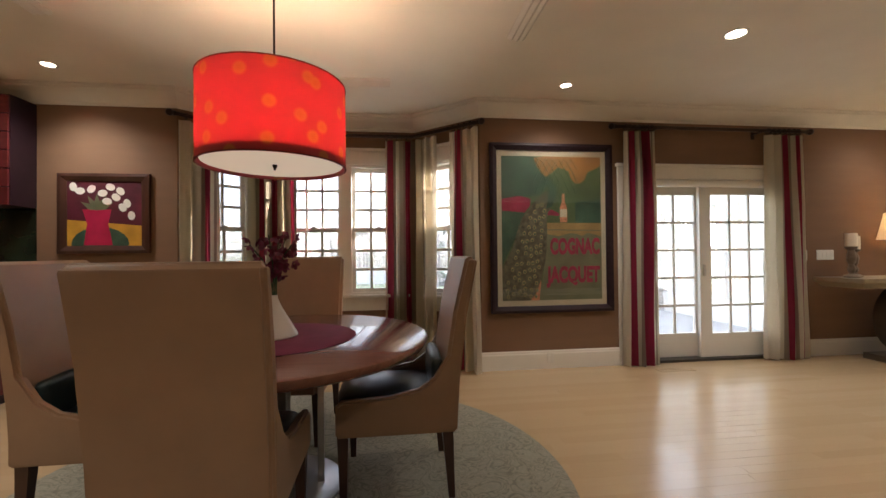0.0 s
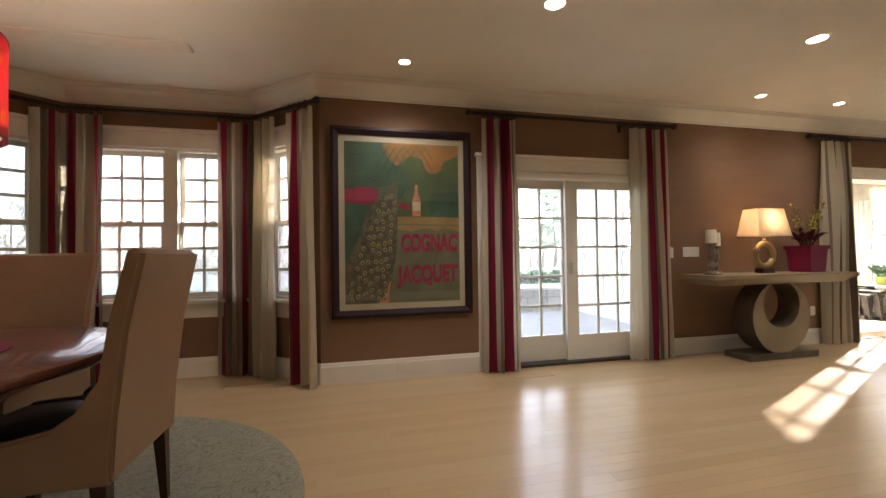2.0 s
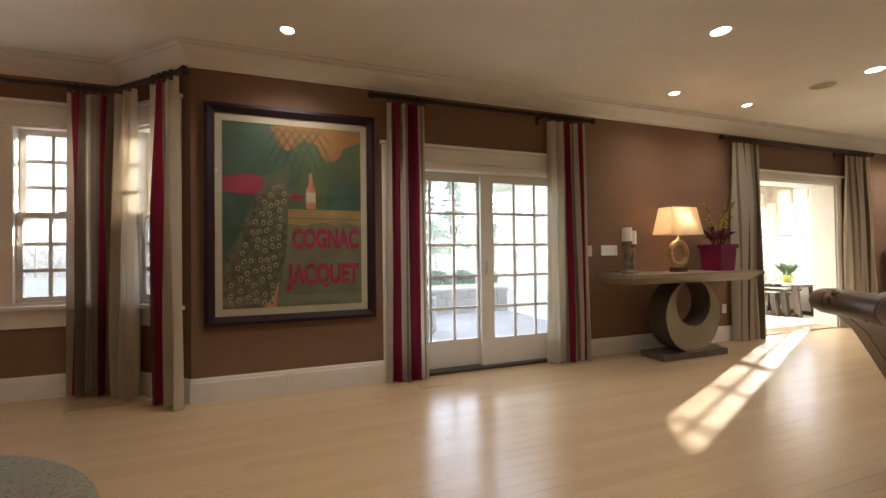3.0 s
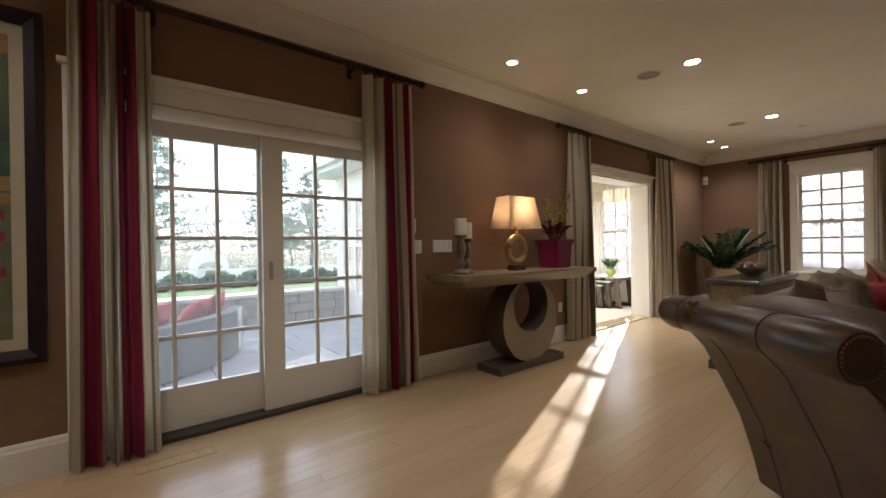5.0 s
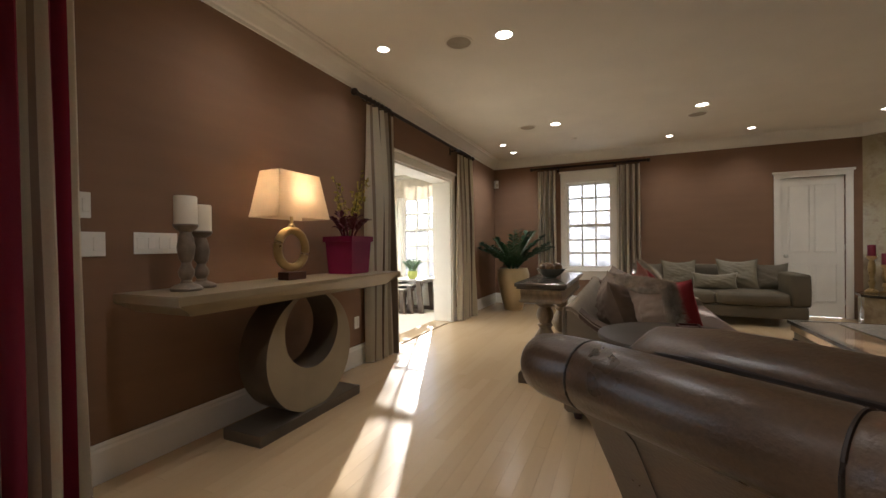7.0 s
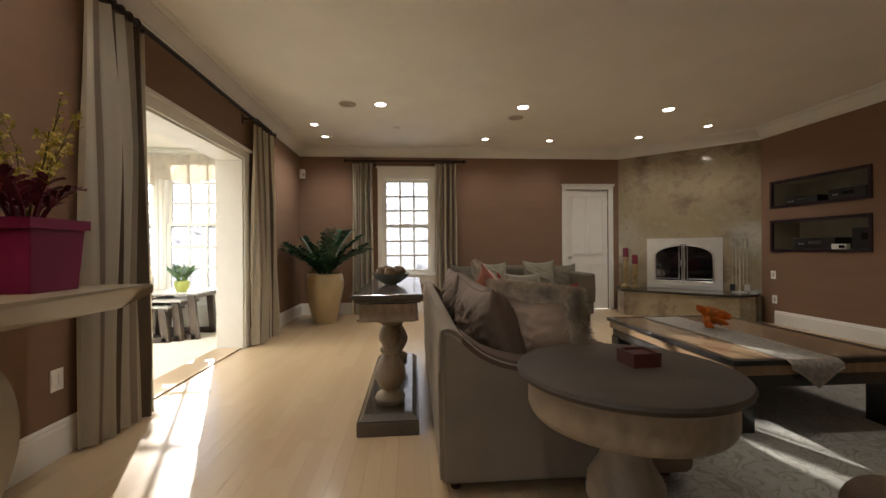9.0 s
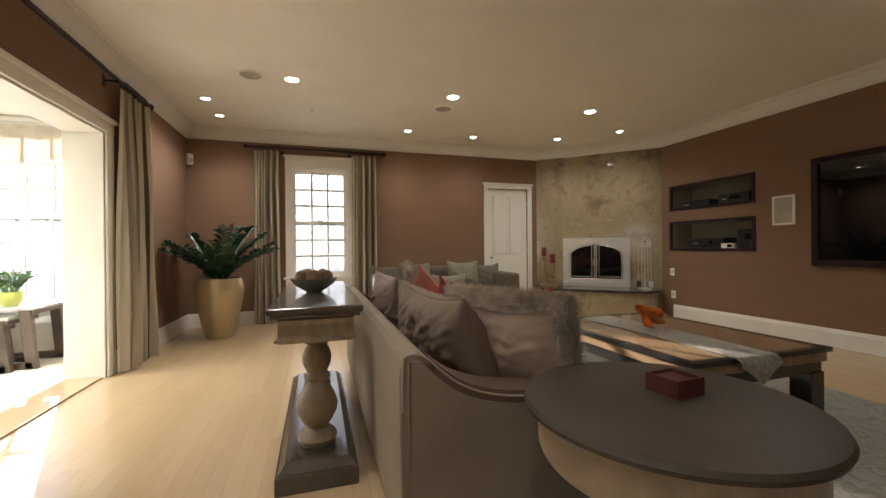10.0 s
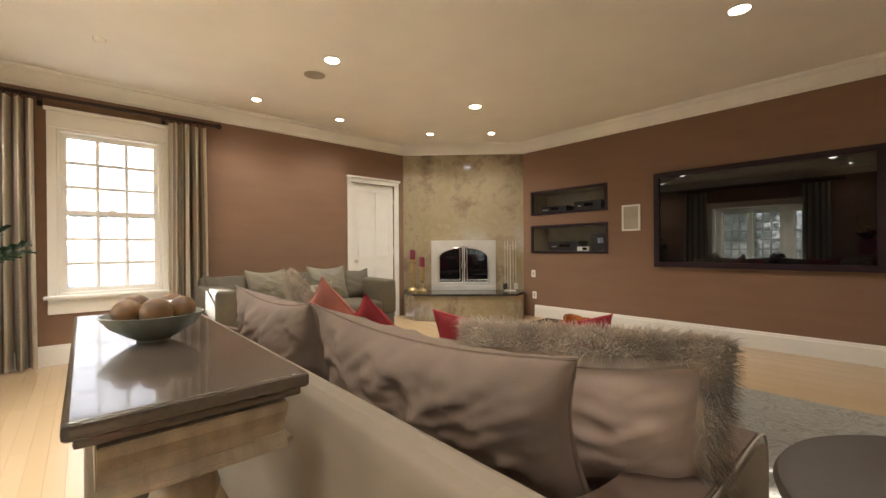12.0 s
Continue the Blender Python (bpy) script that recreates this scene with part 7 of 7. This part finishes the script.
# ---------------------------------------------------------------- far sofa
fs = thing("olive_sofa", pose(11.48, 0.8, 0), "olive-grey velvet sofa against the east wall", "sofa")
part("frame", smoothbox(-0.56, 0.5, -1.06, 1.06, 0.12, 0.3, 0.03, 2), OLIVE, fs, smooth=True)
part("backrest", smoothbox(0.26, 0.52, -1.05, 1.05, 0.3, 0.82, 0.05, 3, 0.02), OLIVE, fs, smooth=True)
for y in (-0.98, 0.98):
    part("arm", smoothbox(-0.56, 0.4, y - 0.11, y + 0.11, 0.29, 0.74, 0.035, 3, 0.01), OLIVE, fs, smooth=True)
for k in range(2):
    part("seat_cushion", smoothbox(-0.58, 0.27, -0.865 + k * 0.865, -0.005 + k * 0.865, 0.3, 0.47, 0.045, 3, 0.025, k), OLIVE, fs, smooth=True)
for x in (-0.5, 0.45):
    for y in (-0.98, 0.98):
        part("foot", box(x - 0.03, x + 0.03, y - 0.03, y + 0.03, 0, 0.13, 0.005), DARKLEG, fs)
for k, (x, y, w, h, t_, m_, lab) in enumerate(((11.52, 0.0, 0.44, 0.44, 26, OLIVE, "olive velvet cushion on the sofa"), (11.5, 0.42, 0.54, 0.5, 20, OLIVELIGHT, "sage silk cushion on the sofa"), (11.3, 0.75, 0.6, 0.28, 14, OLIVELIGHT, "oblong sage cushion with pale piping"), (11.5, 1.2, 0.5, 0.48, 20, OLIVELIGHT, "sage silk cushion on the sofa"), (11.52, 1.62, 0.5, 0.44, 26, OLIVE, "olive velvet cushion on the sofa"))):
    scatter(x, y, 0.47 + h * 0.46, w, h, 0.15, -t_ * 0.9, -90 + (k - 2) * 4, m_, lab, 20 + k, rim=PALEPIPE if k == 2 else None, group="cushions on the olive sofa")

# ---------------------------------------------------------------- fireplace
mf, lf_ = along((E, -1.29), (10.68, S))
fpw = thing("fireplace", mf @ pose(lf_ / 2, 0, 0), "raised stone hearth with an arched nickel glass-door fireplace", "fireplace")
ho = [(-1.03, -0.004), (-1.0, -0.34), (-0.82, -0.62), (-0.5, -0.68), (0.5, -0.68), (0.82, -0.62), (1.0, -0.34), (1.03, -0.004)]


def slab(outline, z0, z1, bevel=0.0):
    bm = bmesh.new()
    a = [bm.verts.new((x, y, z0)) for x, y in outline]
    b = [bm.verts.new((x, y, z1)) for x, y in outline]
    bm.faces.new(a)
    bm.faces.new(b)
    for k in range(len(a)):
        bm.faces.new((a[k], a[(k + 1) % len(a)], b[(k + 1) % len(a)], b[k]))
    if bevel:
        bmesh.ops.bevel(bm, geom=bm.edges[:], offset=bevel, segments=2, affect="EDGES")
    return bm


part("hearth_base", slab([(x * 0.97, y * 0.95) for x, y in ho], 0.0, 0.40), STONE, fpw)
part("hearth_slab", slab(ho, 0.40, 0.435, 0.006), mat("dark_polished_stone", (0.05, 0.045, 0.035), 0.1, vary=0.4, scale=6), fpw, "dark polished hearth slab")
w, h, sh_ = 0.555, 0.855, 0.436
opening = [(-0.44, 0.12), (0.44, 0.12), (0.44, 0.55), *[(0.44 * math.cos(radians(a)), 0.55 + 0.2 * math.sin(radians(a))) for a in range(10, 171, 10)], (-0.44, 0.55)]
bm = bmesh.new()
outer_ = [(-w, 0.0), (w, 0.0), (w, h), (-w, h)]
for y in (-0.03,):
    ov = [bm.verts.new((x, y, z + sh_)) for x, z in outer_]
    iv = [bm.verts.new((x, y, z + sh_)) for x, z in opening]
    eds = [bm.edges.new((ov[k], ov[(k + 1) % 4])) for k in range(4)] + [bm.edges.new((iv[k], iv[(k + 1) % len(iv)])) for k in range(len(iv))]
    bmesh.ops.triangle_fill(bm, use_beauty=True, edges=eds)
ex = bmesh.ops.extrude_face_region(bm, geom=bm.faces[:])["geom"]
bmesh.ops.translate(bm, verts=[v for v in ex if isinstance(v, bmesh.types.BMVert)], vec=(0, 0.028, 0))
part("surround", bm, SILVER, fpw, "satin nickel surround with an arched opening")
part("firebox", flat([(-0.46, 0.1 + sh_), (0.46, 0.1 + sh_), (0.46, 0.78 + sh_), (-0.46, 0.78 + sh_)], -0.0015), BLACKBOX, fpw)
for sx in (-1, 1):
    ol = [(sx * 0.015, 0.13), (sx * 0.425, 0.13), (sx * 0.425, 0.55), *[(sx * 0.425 * math.cos(radians(a)), 0.55 + 0.185 * math.sin(radians(a))) for a in range(10, 89, 10)], (sx * 0.015, 0.735)]
    d = part("glass_door", flat([(x, z + sh_) for x, z in ol], -0.012), BLACKGLASS, fpw, "smoked glass door")
    part("door_frame", tube([(x, -0.02, z + sh_) for x, z in ol], 0.014, 6, True), SILVER, d)
    part("glazing_line", tube([(sx * 0.06, -0.02, sh_ + 0.16), (sx * 0.06, -0.02, sh_ + 0.71)], 0.005, 5), SILVER, d)
    part("glazing_line", tube([(sx * 0.06, -0.02, sh_ + 0.17), (sx * 0.41, -0.02, sh_ + 0.17)], 0.005, 5), SILVER, d)
    part("handle", tube([(sx * 0.03, -0.03, sh_ + 0.38), (sx * 0.03, -0.045, sh_ + 0.42), (sx * 0.03, -0.03, sh_ + 0.48)], 0.006, 6), SILVER, d)
part("base_vent", box(-w + 0.01, w - 0.01, -0.045, -0.002, sh_, sh_ + 0.075, 0.005), SILVER, fpw)
REDWAX = mat("crimson_wax", (0.14, 0.006, 0.02), 0.4, vary=0.1)
for x, y, s in ((-0.86, -0.22, 1.75), (-0.7, -0.25, 1.35)):
    p = mf @ Vector((lf_ / 2 + x, y, 0))
    candlestick(pose(p.x, p.y, 0.435), s, REDWAX, BRASS, "tall turned brass candlestick with a crimson candle on the hearth", "hearth candlesticks", 0.045, 0.16)
p = mf @ Vector((lf_ / 2 + 0.78, -0.2, 0))
tl_ = thing("fire_tools", pose(p.x, p.y, 0.435, 0, 0, -134), "nickel fire tool stand with four hanging tools", "fire tools")
part("stand", lathe([(0, 0), (0.1, 0), (0.1, 0.012), (0.02, 0.022), (0.009, 0.04), (0.009, 0.74), (0.02, 0.75), (0.02, 0.77), (0, 0.785)], 22), SILVER, tl_, smooth=True)
part("crossbar", tube([(-0.1, 0, 0.7), (0.1, 0, 0.7)], 0.006, 6), SILVER, tl_)
for k, x in enumerate((-0.09, -0.045, 0.045, 0.09)):
    t = part("tool", tube([(x, -0.02, 0.12), (x, -0.02, 0.72)], 0.005, 6), SILVER, tl_)
    part("grip", lathe([(0, 0.7), (0.012, 0.71), (0.014, 0.75), (0.006, 0.8), (0.013, 0.82), (0, 0.835)], 12), SILVER, t, m=pose(x, -0.02, 0), smooth=True)
    if k in (0, 3):
        part("blade", box(x - 0.035, x + 0.035, -0.032, -0.012, 0.03, 0.13, 0.008), SILVER if k else BLACKBOX, t)

# ---------------------------------------------------------------- south wall: niches, panel, screen
NICHEIN = mat("niche_paint", (0.3, 0.27, 0.2), 0.7, vary=0.05)
for z0, z1 in ((1.08, 1.50), (1.71, 2.07)):
    n_ = thing("wall_niche", pose(9.855, S, z0), "dark-framed media niche recessed in the wall", "niche", "media niches", "structure")
    hh = z1 - z0
    part("lining", boxes([(-0.645, 0.645, -0.44, -0.42, 0, hh), (-0.645, -0.625, -0.42, 0, 0, hh), (0.625, 0.645, -0.42, 0, 0, hh), (-0.625, 0.625, -0.42, 0, 0, 0.012), (-0.625, 0.625, -0.42, 0, hh - 0.012, hh)]), NICHEIN, n_)
    part("niche_frame", boxes([(-0.665, -0.625, -0.02, 0.016, -0.02, hh + 0.02), (0.625, 0.665, -0.02, 0.016, -0.02, hh + 0.02), (-0.625, 0.625, -0.02, 0.015, -0.02, 0.018), (-0.625, 0.625, -0.02, 0.015, hh - 0.018, hh + 0.02)]), CHARFRAME, n_)


def media(name, x, z, w, h, d, label, buttons=3):
    t = thing(name, pose(x, S - 0.1, z), label, "media player", "media equipment")
    part("case", box(-w / 2, w / 2, -d, 0, 0.008, h, 0.004), BLACKBOX, t)
    part("display", box(-w * 0.2, w * 0.12, -0.002, 0.003, h * 0.45, h * 0.75, 0.001, 1), BLACKGLASS, t)
    for k in range(buttons):
        part("knob", tube([(w * (0.25 + 0.08 * k), 0, h * 0.5), (w * (0.25 + 0.08 * k), 0.012, h * 0.5)], 0.01, 10), SILVER, t)
    for x_ in (-w * 0.4, w * 0.4):
        part("foot", box(x_ - 0.015, x_ + 0.015, -0.05, -0.02, 0, 0.008, 0.001, 1), BLACKBOX, t)
    return t


media("disc_player", 10.15, 1.722, 0.46, 0.11, 0.26, "black disc player in the upper niche")
media("receiver", 9.56, 1.722, 0.44, 0.15, 0.26, "black receiver with two knobs in the upper niche", 2)
media("amplifier", 9.98, 1.092, 0.56, 0.16, 0.26, "wide black amplifier in the lower niche", 2)
media("subwoofer", 9.36, 1.092, 0.28, 0.27, 0.26, "tall black box loudspeaker in the lower niche", 0)
t = thing("small_white_box", pose(9.62, S - 0.06, 1.092), "small white box in the lower niche", "box")
part("case", box(-0.09, 0.09, -0.06, 0.0, 0, 0.075, 0.006), WARE, t)
part("face", box(-0.07, 0.0, -0.001, 0.002, 0.02, 0.06, 0.001, 1), BLACKGLASS, t)
kp = thing("wall_speaker", pose(8.855, S + 0.001, 1.56), "square white in-wall loudspeaker", "loudspeaker")
part("bezel", boxes([(-0.125, -0.1, 0, 0.014, -0.18, 0.18), (0.1, 0.125, 0, 0.014, -0.18, 0.18), (-0.1, 0.1, 0, 0.014, -0.18, -0.155), (-0.1, 0.1, 0, 0.014, 0.155, 0.18)]), WARE, kp)
part("grille", boxes([(-0.1, 0.1, 0, 0.008, -0.155, 0.155)]), GRILLE, kp)
for k in range(9):
    part("grille_slat", boxes([(-0.098, 0.098, 0.008, 0.010, -0.15 + k * 0.034, -0.135 + k * 0.034)]), GRILLE, kp)
tv = thing("television", pose(7.51, S + 0.002, 1.505), "large framed wall-mounted black television, switched off", "television")
part("screen", boxes([(-0.97, 0.97, 0, 0.03, -0.545, 0.545)]), BLACKGLASS, tv, "glossy black screen")
part("outer_frame", boxes([(-1.03, -0.97, 0, 0.055, -0.61, 0.61), (0.97, 1.03, 0, 0.055, -0.61, 0.61), (-0.97, 0.97, 0, 0.054, -0.61, -0.545), (-0.97, 0.97, 0, 0.054, 0.545, 0.61)]), CHARFRAME, tv, "dark wooden frame")
for x, z in ((10.50, 0.72), (10.48, 0.36)):
    t = thing("wall_socket", pose(x - 0.02, S + 0.001, z), "small cream wall plate", "socket", "wall plates")
    part("cover", box(-0.04, 0.04, 0, 0.006, -0.06, 0.06, 0.002), WARE, t)
    part("outlet", box(-0.015, 0.015, 0.004, 0.008, -0.03, 0.03, 0.001, 1), PCREAM, t)
# floor register by the terrace door
fr = thing("floor_register", pose(3.2, 4.2, 0.0005), "flush pale floor register by the terrace door", "floor vent")
part("register_frame", boxes([(-0.2, 0.2, -0.06, -0.045, 0, 0.004), (-0.2, 0.2, 0.045, 0.06, 0, 0.004), (-0.2, -0.185, -0.045, 0.045, 0, 0.004), (0.185, 0.2, -0.045, 0.045, 0, 0.004)]), PLANK, fr)
for k in range(9):
    part("slat", boxes([(-0.185 + k * 0.041, -0.16 + k * 0.041, -0.045, 0.045, 0, 0.003)]), PLANK, fr)

# ---------------------------------------------------------------- floor boards
fl = tagged(part("floor", boxes([(W - 0.2, E + 0.1, S - 0.5, N + 0.15, -0.2, -0.012), (-2.0, 1.2, N + 0.15, 5.2, -0.2, -0.012)]), GAP), "pale maple strip floor", "floor", kind="structure")
rnd = random.Random(5)
BW = 0.083
shared = {}
near = 0
rest = bmesh.new()
for k in range(int((5.25 - S) / BW)):
    y = S + k * BW
    x = W - rnd.uniform(0, 1.5)
    while x < E + 0.2:
        length = rnd.choice((0.9, 1.2, 1.5, 1.8))
        cx, cy = x + length / 2, y + BW / 2
        if cy > N + 0.1 and not -1.6 < cx < 0.8:
            x += length
            continue
        if 2.6 < cx < 8.2 and 2.3 < cy < 4.5 and near < 300:
            if length not in shared:
                bm = bmesh.new()
                cube(bm, 0.0004, length - 0.0004, 0.0004, BW - 0.0004, -0.012, 0)
                shared[length] = part("plank", bm, PLANK, fl, m=pose(x, y, 0))
            else:
                again(shared[length], fl, pose(x, y, 0))
            near += 1
        else:
            cube(rest, x + 0.0004, x + length - 0.0004, y + 0.0004, y + BW - 0.0004, -0.012, 0)
        x += length
pl = part("planks", rest, PLANK, fl)
tagged(pl, kind="stuff")
